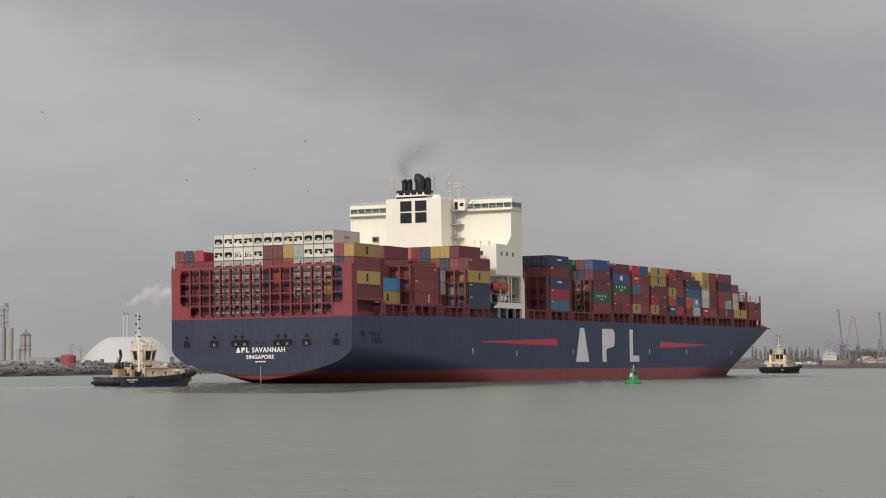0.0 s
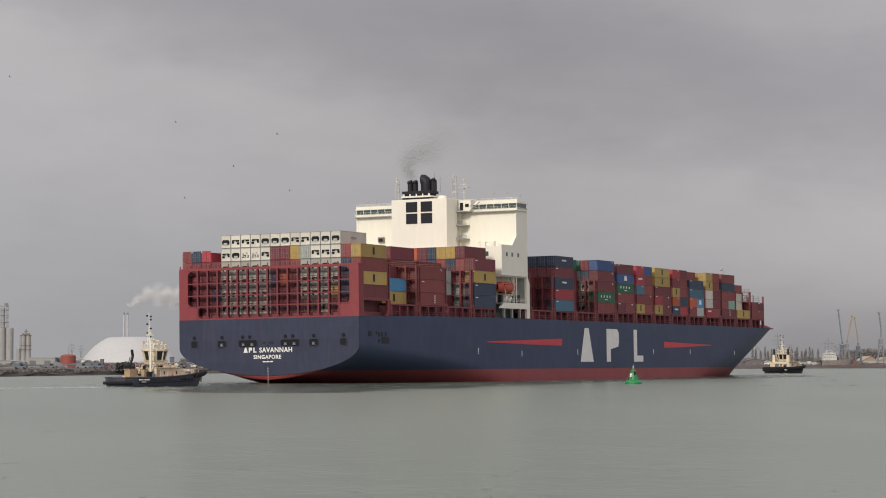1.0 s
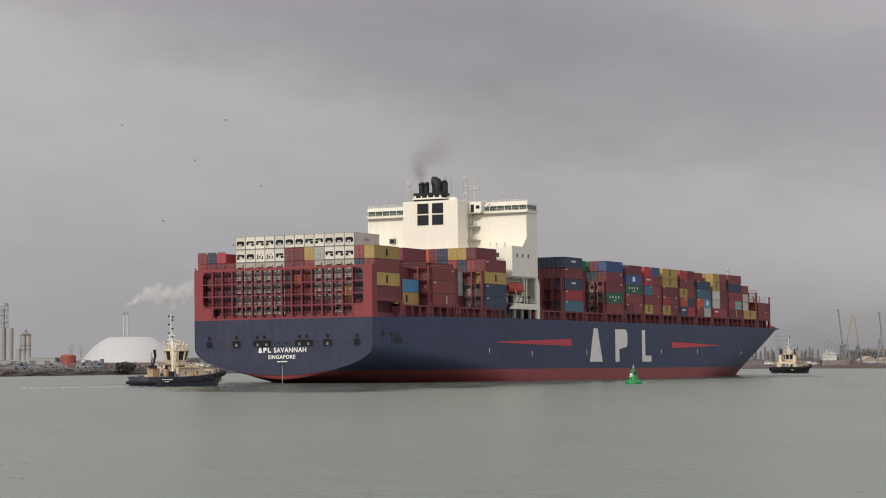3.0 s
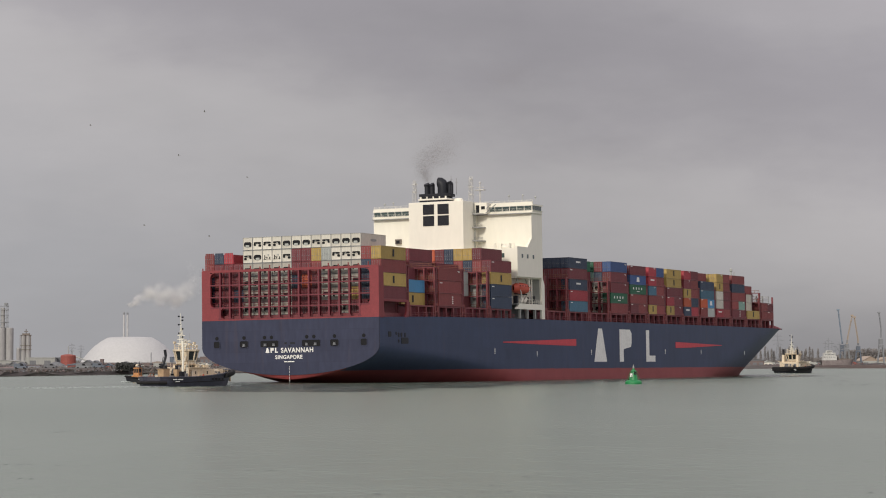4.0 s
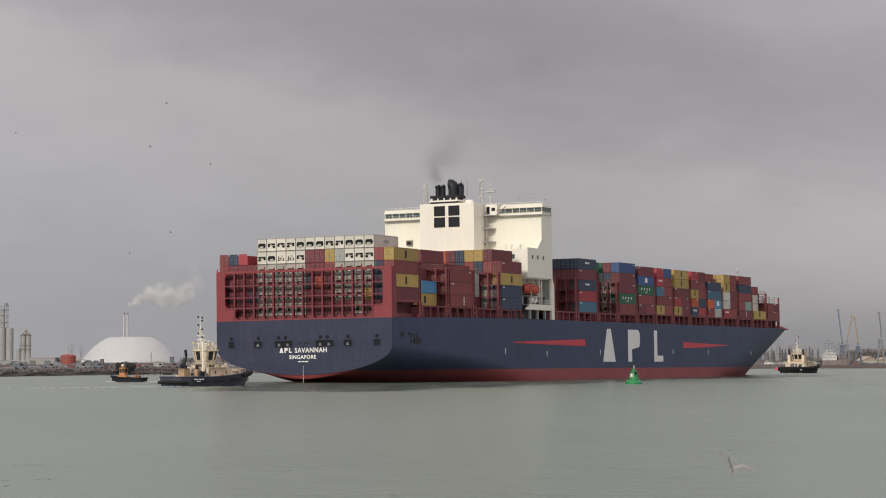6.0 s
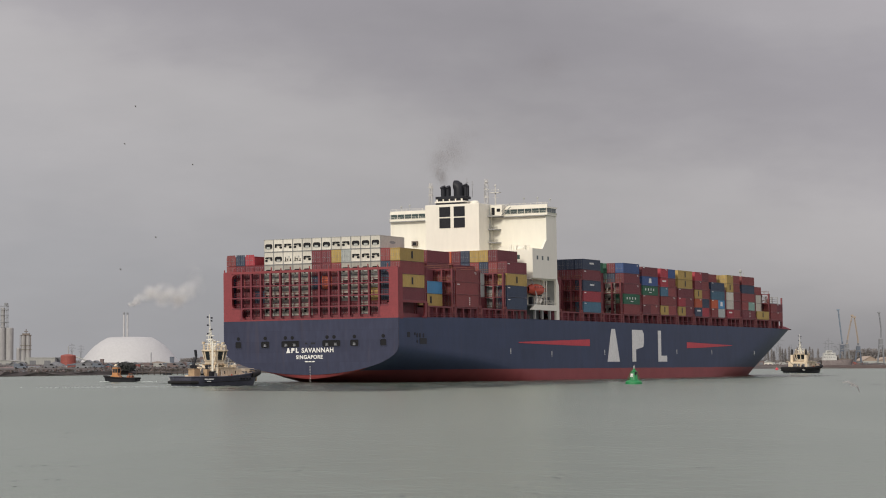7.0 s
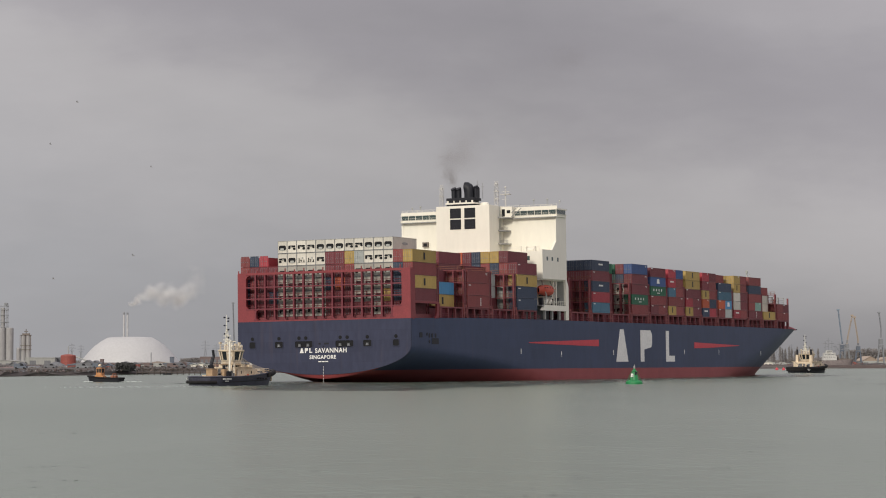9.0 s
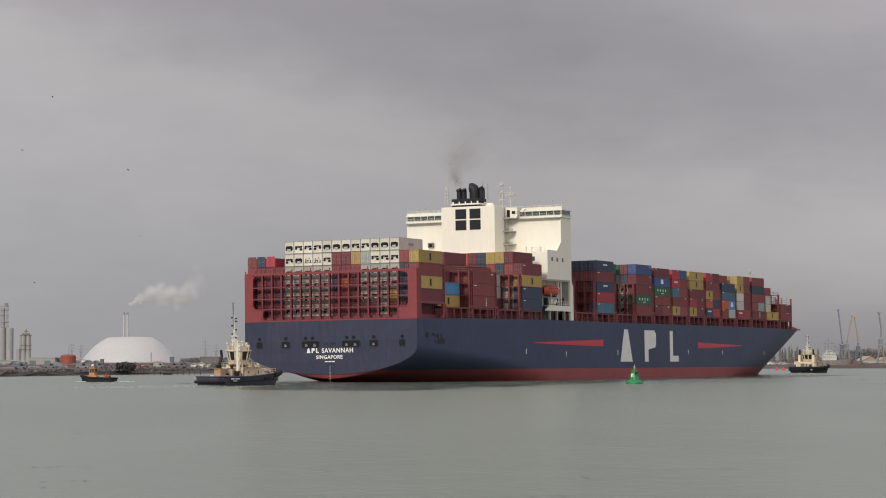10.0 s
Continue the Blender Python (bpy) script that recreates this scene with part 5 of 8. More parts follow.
def held_boxes():
    """The joined rest of the stacks, in one sheet of stuff."""
    names = sorted({c for *_, c, _ in HELD})
    verts, faces, mats = [], [], []
    for x, y, z, c, tall in HELD:
        s = Shape()
        s.box(x, x + 12.19, y - 1.22, y + 1.22, z, z + tall)
        for yy in (-0.8, -0.3, 0.3, 0.8):
            s.box(x - 0.06, x, y + yy - 0.04, y + yy + 0.04, z + 0.2, z + tall - 0.2)
        o = len(verts)
        verts += s.v
        faces += [tuple(i + o for i in f) for f in s.f]
        mats += [names.index(c)] * len(s.f)
    me = bpy.data.meshes.new("stacked_containers")
    me.from_pydata(verts, [], faces)
    for c in names:
        me.materials.append(M_BOX[c])
    me.polygons.foreach_set("material_index", mats)
    ob = new("stacked_containers", me)
    tagged(ob, "mixed containers stacked deep between the outer stacks", "shipping containers", kind="stuff")
    ON_SHIP.append((ob, Matrix.Identity(4)))


def cargo():
    rng = random.Random(11)
    dull = ["maroon", "maroon", "brown", "brown", "navy", "maroon", "teal", "red"]

    def any_stack(n, last=""):
        return " ".join([rng.choice(dull) for _ in range(n - (1 if last else 0))] + ([last] if last else []))

    # bay A: behind the stern lattice, six tiers
    z0 = 15.6
    cols = {
        0: "maroon navy navy brown", 1: "maroon maroon brown maroon", 2: "maroon maroon maroon maroon", 3: "maroon navy maroon maroon",
        4: "reefer reefer reefer reefer reefer reefer", 5: "reefer reefer reefer reefer reefer reefer", 6: "reefer reefer reefer reefer reefer reefer",
        7: "reefer reefer reefer reefer reefer reefer", 8: "reefer reefer reefer reefer reefer reefer",
        9: "maroon maroon navy maroon maroon reefer", 10: "maroon maroon orange maroon maroon reefer", 11: "maroon maroon maroon brown yellow reefer",
        12: "maroon reefer reefer reefer grey reefer", 13: "maroon reefer reefer reefer reefer reefer", 14: "reefer reefer reefer reefer reefer reefer",
        15: "maroon yellow reefer reefer reefer reefer", 16: "maroon navy navy navy brown",
    }
    for row, spec in cols.items():
        stack("A", row, spec, z0, ends=True)
    for row, c in ((0, "brown"), (1, "navy"), (2, "red")):
        box_thing(c, L40, BAYS["A"] + 0.9, row, z0 + 4 * 2.95, True, h=2.0 + 0.1)
    stack("A", 17, "maroon yellow:block brown yellow:block", 18.45, ends=True)
    # bay B
    stack("B", 16, "yellow:block sky")
    stack("B", 15, "maroon brown maroon", ends=True)
    for row in range(0, 15):
        stack("B", row, any_stack(4), ends=row > 11)
    # bay C: three tiers outside, a taller block further in
    stack("C", 17, "brown:stack brown:corner brown", ends=True)
    stack("C", 16, "maroon maroon brown", ends=True)
    stack("C", 15, "maroon brown brown", ends=True)
    stack("C", 14, "maroon brown maroon maroon maroon", CROWN, ends=True)
    for row in range(0, 14):
        stack("C", row, any_stack(5), CROWN, ends=row > 11)
    # bay D: open outer slots
    stack("D", 15, "maroon grey grey", ends=True)
    for row in range(0, 15):
        stack("D", row, any_stack(4, "maroon" if row > 10 else ""), CROWN, ends=row > 11)
    # bay E
    stack("E", 17, "navy:corner navy:corner yellow:block maroon:corner", ends=True)
    stack("E", 16, "grey grey maroon brown maroon", ends=True)
    for row, spec in ((15, "grey grey brown navy yellow"), (14, "grey maroon brown brown yellow"), (13, "brown grey grey navy navy"), (12, "maroon brown brown maroon maroon"), (11, "maroon brown maroon brown orange")):
        stack("E", row, spec, ends=True)
    for row in range(0, 11):
        stack("E", row, any_stack(4), ends=row > 9)
    # forward of the house
    for row in range(0, 14):
        stack("F", row, any_stack(4, "navy"))
    stack("G", 17, "teal red:corner navy:bar maroon:corner navy:bar", ends=True)
    for row in (16, 15, 14, 13):
        stack("G", row, "maroon maroon brown maroon navy", ends=True)
    for row in range(0, 13):
        stack("G", row, any_stack(5, "navy"))
    stack("H", 15, "maroon maroon maroon maroon green", ends=True)
    for row in range(0, 15):
        stack("H", row, any_stack(5, "green" if row > 12 else "maroon"), ends=row > 12)
    stack("I", 17, "brown green:spaced maroon maroon blue", ends=True)
    stack("I", 16, "reefer reefer reefer navy maroon", ends=True)
    stack("I", 15, "reefer reefer reefer jade green", ends=True)
    for row in range(0, 15):
        stack("I", row, any_stack(5, "brown"), ends=row > 12)
    stack("J", 17, "maroon+brown brown:corner green:spaced blue:crest maroon", ends=True)
    for row in range(0, 17):
        stack("J", row, any_stack(5 if row < 15 else 4, "brown"), ends=row > 13)
    stack("K", 17, "yellow:block+brown brown teal+brown red:bar+brown red+blue")
    stack("L", 17, "yellow:block+maroon red+maroon maroon yellow:block yellow:block")
    stack("M", 17, "navy:bar+red orange+navy yellow:block+brown maroon+brown red+maroon")
    stack("N", 17, "brown+grey orange+sky:crest teal navy")
    stack("O", 17, "red:bar+brown white+maroon white+maroon yellow:block+brown yellow+brown", ends=True)
    stack("P", 17, "maroon:stack brown+jade brown navy brown", ends=True)
    stack("Q", 17, "yellow:block")
    stack("Q", 16, "maroon white+white white+white brown")
    stack("R", 17, "brown+brown brown+maroon")
    for bay, top, n in (("K", "blue", 5), ("L", "yellow", 5), ("M", "navy", 5), ("N", "brown", 5), ("O", "yellow", 5), ("P", "brown", 5), ("Q", "brown", 4), ("R", "maroon", 2)):
        for row in range(2 if bay in "QR" else 0, 17):
            if bay == "Q" and row == 16 or bay == "R" and row < 4:
                continue
            # only the stacks that stand at the outside or top out against the sky
            if row >= 13 or row % 2 == 0:
                stack(bay, row, any_stack(n, top if row >= 15 or rng.random() < 0.4 else rng.choice(dull)), ends=row > 13)
    for k in range(3):
        flat = Shape()
        flat.box(0, 6.0, -1.2, 1.2, 0, 0.35)
        for x in (0.0, 5.7):
            for y in (-1.2, 1.0):
                flat.box(x, x + 0.2, y, y + 0.2, 0.35, 2.4)
            flat.box(x, x + 0.15, -1.2, 1.2, 2.2, 2.4)
        for z in (0.9, 1.5):
            flat.box(0.1, 5.9, -1.22, -1.16, z, z + 0.12)
        rack = new("flat_rack", flat.mesh("flat_rack", M_GREYST))
        tagged(rack, "pale grey empty flat rack on top of the stack", "flat rack", "containers on deck")
        ON_SHIP.append((rack, pose(BAYS["R"] - 3 + k * 6.2, row_y(16), 18.0 + 2 * 2.66)))
    held_boxes()


cargo()


# ---------------------------------------------------------------- tugs, workboat, buoy
def boat_hull(length, beam, deck_aft, deck_fwd, square=0.75, run=0.16):
    """Shell points, station by station, for a small craft: x from the stern to the bow."""
    cols = []
    n = 20
    for i in range(n + 1):
        u = i / n
        x = -length / 2 + length * u
        if u < run:
            w = square + (1 - square) * math.sqrt(max(0.0, 1 - (1 - u / run) ** 2))
        elif u > 0.55:
            w = max(0.0, 1 - ((u - 0.55) / 0.45) ** 2.4) ** 0.62
        else:
            w = 1.0
        top = deck_aft + (deck_fwd - deck_aft) * max(0, (u - 0.3) / 0.7) ** 1.6
        col = []
        for k in range(9):
            v = k / 8
            z = -1.2 + (top + 1.2) * v
            flare = 0.80 + 0.20 * v ** 0.7
            rake = (1 - v) * 0.10 * length * max(0, (u - 0.6) / 0.4) ** 2 + (1 - v) * -0.012 * length * max(0, (0.12 - u) / 0.12)
            col.append((x - rake, beam / 2 * w * flare, z))
        cols.append(col)
    return cols


def add_hull(boat, cols, mat, deck_mat, fender=0.35, label="", rail_mat=None):
    s = Shape()
    for sg in (-1, 1):
        s.grid([[(x, sg * y, z) for x, y, z in c] for c in cols])
    s.grid([[(x, y, z) for x, y, z in cols[0]], [(x, -y, z) for x, y, z in cols[0]]])
    part("hull", s, mat, boat, label, smooth=True)
    d = Shape()
    d.grid([[(c[-1][0], c[-1][1] - 0.05, c[-1][2] - 0.75), (c[-1][0], -c[-1][1] + 0.05, c[-1][2] - 0.75)] for c in cols])
    part("deck", d, deck_mat, boat)
    f = Shape()
    rail = [c[-1] for c in cols]
    loop = [(x, y + 0.05, z - fender * 0.9) for x, y, z in rail] + [(x, -y - 0.05, z - fender * 0.9) for x, y, z in reversed(rail)]
    rows = []
    m = len(loop)
    for i in range(m + 1):
        p, a, b = Vector(loop[i % m]), Vector(loop[(i - 1) % m]), Vector(loop[(i + 1) % m])
        t = (b - a)
        t = t.normalized() if t.length > 0.01 else Vector((0, 1, 0))
        side = t.cross(Vector((0, 0, 1))).normalized()
        rows.append([tuple(p + side * (fender * math.cos(q)) + Vector((0, 0, fender * 1.2 * math.sin(q)))) for q in [2 * math.pi * k / 8 for k in range(9)]])
    f.grid(rows)
    part("fender", f, rail_mat or M_RUBBER, boat, "rubbing rail round the gunwale" if rail_mat else "black rubber fender round the gunwale", smooth=True)


def tube(path, r, n=10):
    """A bent tube along a path of points."""
    rows = []
    for i, p in enumerate(path):
        d = (Vector(path[min(i + 1, len(path) - 1)]) - Vector(path[max(i - 1, 0)])).normalized()
        side = d.cross(Vector((0, 0, 1))).normalized()
        rows.append([tuple(Vector(p) + side * (r * math.cos(q)) + Vector((0, 0, r * math.sin(q)))) for q in [2 * math.pi * k / n for k in range(n + 1)]])
    s = Shape()
    s.grid(rows)
    for ring_ in (rows[0], rows[-1]):
        s.add(ring_[:-1], [tuple(range(n))])
    return s


def tug(label, crane_arm, aft_deck=2.25):
    """Harbour tug, cream upperworks on a dark hull; x forward, 29 m long."""
    t = thing("tugboat", label, "tugboat", "tugs with the ship")
    cols = boat_hull(29, 11, aft_deck, 3.9, 0.14, 0.34)
    add_hull(t, cols, M_TUGHULL if crane_arm else M_BLACK, M_DECKTAN, 0.12 if crane_arm else 0.55, "dark navy tug hull" if crane_arm else "black tug hull", M_TUGHULL if crane_arm else None)
    rail = [c[-1] for c in cols]
    nose = [(x + 0.15, y + 0.1, z - 0.55) for x, y, z in rail[15:]]
    nose = nose[:-1] + [(rail[-1][0] + 0.3, 0, rail[-1][2] - 0.55)] + [(x, -y, z) for x, y, z in reversed(nose[:-1])]
    part("bow_fender", tube(nose, 0.62), M_RUBBER, t, "worn black bow fender", smooth=True)
    tail = [(x - 0.15, y + 0.05, z - 1.35) for x, y, z in rail[:3]]
    tail = list(reversed(tail)) + [(x, -y, z) for x, y, z in tail]
    part("stern_fender", tube(tail, 0.38), M_RUBBER, t, "black roll fender round the stern", smooth=True)
    # strake along the side
    for sg in (-1, 1):
        part("rubbing_strake", tube([(x, sg * (y + 0.02), 0.85 + 0.04 * k) for k, (x, y, z) in enumerate(rail[3:16])], 0.09, 6), M_RUBBER, t, smooth=True)
    # name bars on the quarter
    for sg in (-1, 1):
        bars = [(-10.8, -9.5, 5.36, 1.50, 1.75), (-9.2, -7.6, 5.40, 1.50, 1.75), (-10.0, -8.6, 5.34, 1.05, 1.22)]
        for x0, x1, y, z0, z1 in bars:
            nb = Shape()
            nb.box(x0, x1, sg * y - 0.05, sg * y + 0.05, z0, z1)
            part("name_bar", nb, M_LETTER, t, "white painted bar")
        for k in range(4):
            nb = Shape()
            nb.box(2.4 + k * 1.1, 3.0 + k * 1.1, sg * 5.46 - 0.05, sg * 5.46 + 0.05, 1.45, 1.85)
            part("freeing_port", nb, M_RUBBER, t, "dark freeing port in the bulwark")
    # main deckhouse
    s = Shape()
    s.prism([(-3.0, 1.2), (7.4, 1.6), (7.2, 2.9), (5.4, 3.4), (4.8, 4.0), (2.2, 4.3), (-3.0, 4.3)], 1, -3.0, 3.0)
    h = bevel(part("deckhouse", s, M_TUGCREAM, t, "cream-painted deckhouse"), 0.12)
    for x, w in ((-0.6, 0.3), (3.4, 0.3)):
        for sg in (-1, 1):
            q = Shape()
            q.prism(rounded(x - w / 2, x + w / 2, 2.8, 3.5, 0.12), 1, sg * 3.0 - 0.05, sg * 3.0 + 0.05)
            part("window", q, M_DARK, h)
    for sg in (-1, 1):
        q = Shape()
        q.box(-2.6, -1.8, sg * 3.0 - 0.06, sg * 3.0 + 0.06, 1.7, 3.6)
        part("door", q, M_WHITE, h, "white weather door")
        for x, z0, z1 in ((0.4, 1.7, 3.7), (2.6, 1.9, 3.6), (4.4, 2.0, 3.3)):
            q = Shape()
            q.box(x, x + 0.16, sg * 3.0 - 0.14, sg * 3.0 + 0.14, z0, z1)
            part("house_pillar", q, M_TUGCREAM, h)
        q = Shape()
        q.box(-3.2, 4.0, sg * 3.0 - 0.45, sg * 3.0 + 0.45, 4.28, 4.42)
        part("house_eave", q, M_TUGCREAM, h, "cream deck overhang")
        q = Shape()
        q.rod((2.0, sg * 3.12, 2.5), (2.0, sg * 3.0, 2.5), 0.26, 12)
        part("life_ring", q, M_ORANGE, h, "orange life ring")
    s = Shape()
    s.prism([(-1.5, 4.7), (3.2, 4.7), (2.4, 6.15), (-1.1, 6.15)], 1, -1.75, 1.75)
    uh = part("upper_house", s, M_TUGCREAM, t, "cream upper house")
    for x, w in ((-0.7, 0.35), (0.7, 0.6), (2.0, 0.35)):
        for sg in (-1, 1):
            q = Shape()
            q.box(x - w, x + w, sg * 1.75 - 0.05, sg * 1.75 + 0.05, 5.25, 5.95)
            part("window", q, M_DARK, uh)
    # doors and louvres in the after faces
    for y0, y1, z0, z1, owner, x in ((-2.3, -1.5, 1.5, 3.5, h, -3.0), (0.2, 1.5, 2.3, 3.6, h, -3.0), (-0.9, -0.2, 2.6, 3.5, h, -3.0), (-0.5, 0.3, 4.75, 6.0, uh, -1.4), (-1.4, -0.8, 5.2, 5.9, uh, -1.3)):
        part("louvre" if z1 - z0 < 1.2 else "door", Shape().box(x - 0.12, x + 0.2, y0, y1, z0, z1), M_SHEDDARK, owner, "dark grey door or louvre")
    for z in (1.9, 2.7, 3.5):
        part("handrail", Shape().rod((-3.2, -2.9, z), (-3.2, 2.9, z), 0.035, 4), M_SHED, h)
    # wheelhouse: raked windows all round under an overhanging roof
    n = 10
    lo = [(0.9 + 2.15 * math.cos(2 * math.pi * (k + 0.5) / n), 2.05 * math.sin(2 * math.pi * (k + 0.5) / n)) for k in range(n)]
    w = Shape()
    w.prism(lo, 2, 6.3, 7.0)
    wh = part("wheelhouse", w, M_TUGCREAM, t, "cream wheelhouse")
    g = Shape()
    hi = [(0.9 + 2.65 * math.cos(2 * math.pi * (k + 0.5) / n), 2.5 * math.sin(2 * math.pi * (k + 0.5) / n)) for k in range(n)]
    g.add([(x, y, 7.0) for x, y in lo] + [(x, y, 9.3) for x, y in hi], [(k, (k + 1) % n, n + (k + 1) % n, n + k) for k in range(n)])
    part("wheelhouse_glass", g, M_TUGGLASS, wh, "dark raked wheelhouse windows")
    p = Shape()
    for (xa, ya), (xb, yb) in zip(lo, hi):
        p.rod((xa, ya, 7.0), (xb, yb, 9.3), 0.17, 5)
    for ring_ in ([(x, y, 7.0) for x, y in lo], [(x, y, 9.3) for x, y in hi]):
        for a, b in zip(ring_, ring_[1:] + ring_[:1]):
            p.rod(a, b, 0.12, 4)
    part("window_post", p, M_TUGCREAM, wh)
    # solid after panel towards the starboard quarter
    q = Shape()
    grow = [(0.9 + (x - 0.9) * 1.04, y * 1.04, z) for x, y, z in ((*lo[5], 6.9), (*lo[6], 6.9), (*hi[6], 9.3), (*hi[5], 9.3))]
    q.add(grow + [(0.9 + (x - 0.9) * 0.95, y * 0.95, z) for x, y, z in grow], [(0, 1, 2, 3), (7, 6, 5, 4), (0, 4, 5, 1), (1, 5, 6, 2), (2, 6, 7, 3), (3, 7, 4, 0)])
    if crane_arm:
        part("after_panel", q, M_TUGCREAM, wh)
    # walkway round the foot of the wheelhouse
    deck = [(0.9 + 2.75 * math.cos(2 * math.pi * (k + 0.5) / n), 2.65 * math.sin(2 * math.pi * (k + 0.5) / n)) for k in range(n)]
    part("walkway", Shape().prism(deck, 2, 6.12, 6.27), M_DECKTAN, wh, "tan walkway round the wheelhouse")
    q = Shape()
    for (xa, ya), (xb, yb) in zip(deck, deck[1:] + deck[:1]):
        q.rod((xa, ya, 6.25), (xa, ya, 7.2), 0.035, 4)
        for z in (6.75, 7.2):
            q.rod((xa, ya, z), (xb, yb, z), 0.035, 4)
    part("walkway_rail", q, M_SHED, wh, "pale walkway rail")
    r = Shape()
    r.prism([(0.9 + 2.95 * math.cos(2 * math.pi * (k + 0.5) / n), 2.8 * math.sin(2 * math.pi * (k + 0.5) / n)) for k in range(n)], 2, 9.3, 9.65)
    part("wheelhouse_roof", r, M_TUGCREAM, wh, "cream overhanging roof")
    q = Shape()
    for k in range(14):
        a = 2 * math.pi * k / 14
        q.rod((0.9 + 2.5 * math.cos(a), 2.4 * math.sin(a), 9.65), (0.9 + 2.5 * math.cos(a), 2.4 * math.sin(a), 10.6), 0.04, 4)
        b = 2 * math.pi * (k + 1) / 14
        for z in (10.1, 10.6):
            q.rod((0.9 + 2.5 * math.cos(a), 2.4 * math.sin(a), z), (0.9 + 2.5 * math.cos(b), 2.4 * math.sin(b), z), 0.04, 4)
    part("roof_rail", q, M_TUGCREAM, wh)
    # mast with lamps and signal arms
    m = Shape()
    legs = [(-0.6 + dx, dy) for dx, dy in ((-0.55, -0.5), (0.55, -0.5), (0.55, 0.5), (-0.55, 0.5))]
    for k, (x, y) in enumerate(legs):
        m.rod((x, y, 9.6), (-0.85 + (x + 0.6) * 0.22, y * 0.22, 14.6), 0.09, 5, 0.06)
        for j in range(5):
            za, zb = 9.6 + j, 10.6 + j
            fa, fb = 1 - 0.78 * j / 5, 1 - 0.78 * (j + 1) / 5
            xn, yn = legs[(k + 1) % 4]
            m.rod((-0.6 - 0.05 * j + (x + 0.6) * fa, y * fa, za), (-0.65 - 0.05 * j + (xn + 0.6) * fb, yn * fb, zb), 0.045, 4)
    m.rod((-0.85, 0, 14.4), (-1.1, 0, 18.0), 0.10, 6, 0.05)
    m.box(-1.1, 0.1, -0.9, 0.9, 11.9, 12.05)
    m.rod((-0.6, -1.7, 11.0), (-0.6, 1.7, 11.0), 0.09, 5)
    m.rod((-0.75, -1.2, 12.9), (-0.75, 1.2, 12.9), 0.07, 5)
    m.rod((0.8, 0, 9.6), (0.8, 0, 11.4), 0.12, 6)
    mast = part("mast", m, M_WHITE, t, "white lattice signal mast with arms")
    for z, dy in ((12.5, -0.55), (13.4, 0.5), (14.4, -0.6), (15.4, 0.6), (16.4, -0.55), (17.3, 0.65), (17.1, -0.6)):
        k = Shape()
        k.rod((-1.0, dy - 0.14, z), (-1.0, dy + 0.14, z), 0.20, 8)
        k.rod((-1.0, 0, z), (-1.0, dy, z), 0.045, 4)
        part("navigation_lamp", k, M_BLACK, mast, "dark lamp housing")
    for x, y, h in ((1.6, -1.9, 1.3), (-0.2, -2.1, 1.0), (2.4, -0.6, 0.9), (-1.2, 1.7, 1.4), (1.2, 1.8, 1.0)):
        k = Shape()
        k.rod((x, y, 9.6), (x, y, 9.6 + h), 0.10, 6)
        k.box(x - 0.3, x + 0.3, y - 0.22, y + 0.22, 9.6 + h, 10.1 + h)
        part("roof_gear", k, M_TUGCREAM, mast, "cream lamp and horn boxes on the roof")
    d = Shape()
    d.lathe([(0.1, 0), (0.5, 0.2), (0.55, 0.55), (0.3, 0.9), (0.05, 1.0)], 10, (1.9, 1.0, 10.9))
    d.rod((1.9, 1.0, 9.6), (1.9, 1.0, 11.0), 0.07, 5)
    part("satellite_dome", d, M_WHITE, mast, "white satellite dome")
    # twin funnels
    for sg in (-1, 1):
        fx, fy, fz, ft = (-5.6, 1.7, 3.9, 4.8) if crane_arm else (-3.2, 3.3, 7.9, 10.3)
        f = Shape()
        f.prism([(fx - 0.8, 1.2), (fx + 0.8, 1.2), (fx + 0.6, fz), (fx - 0.6, fz)], 1, sg * fy - 0.55, sg * fy + 0.55)
        fn = part("funnel", f, M_DECKTAN if crane_arm else M_TUGCREAM, t, "painted funnel casing")
        e = Shape()
        e.rod((fx, sg * fy, fz - 0.2), (fx - 0.15, sg * fy, ft), 0.36 if crane_arm else 0.46, 8)
        part("exhaust_pipe", e, M_BLACK, fn, "black exhaust pipe")
    # after deck gear
    c = Shape()
    c.rod((-7.2, -1.4, 1.75), (-7.2, 1.4, 1.75), 0.75, 14)
    c.box(-8.0, -6.4, -1.8, -1.45, 1.0, 2.5)
    c.box(-8.0, -6.4, 1.45, 1.8, 1.0, 2.5)
    part("towing_winch", c, M_GREYST, t, "grey towing winch")
    f = Shape()
    f.rod((10.0, -1.1, 3.2), (10.0, 1.1, 3.2), 0.8, 14)
    f.box(9.2, 10.8, -1.5, -1.2, 2.2, 4.0)
    f.box(9.2, 10.8, 1.2, 1.5, 2.2, 4.0)
    part("bow_winch", f, M_TUGCREAM, t, "cream bow winch")
    for sg in (-1, 1):
        for x in (-12.2, -10.8, 11.9):
            part("bollard", Shape().rod((x, sg * 2.6, 1.0), (x, sg * 2.6, 1.6 if x < 0 else 3.3), 0.26, 8), M_TUGCREAM, t)
    b = Shape()
    b.rod((-10.6, -1.8, 1.0), (-10.6, -1.8, 1.9), 0.2, 8)
    b.rod((-10.6, 1.8, 1.0), (-10.6, 1.8, 1.9), 0.2, 8)
    b.rod((-10.6, -1.8, 1.9), (-10.6, 1.8, 1.9), 0.2, 8)
    part("towing_bow", b, M_TUGCREAM, t, "cream towing bow")
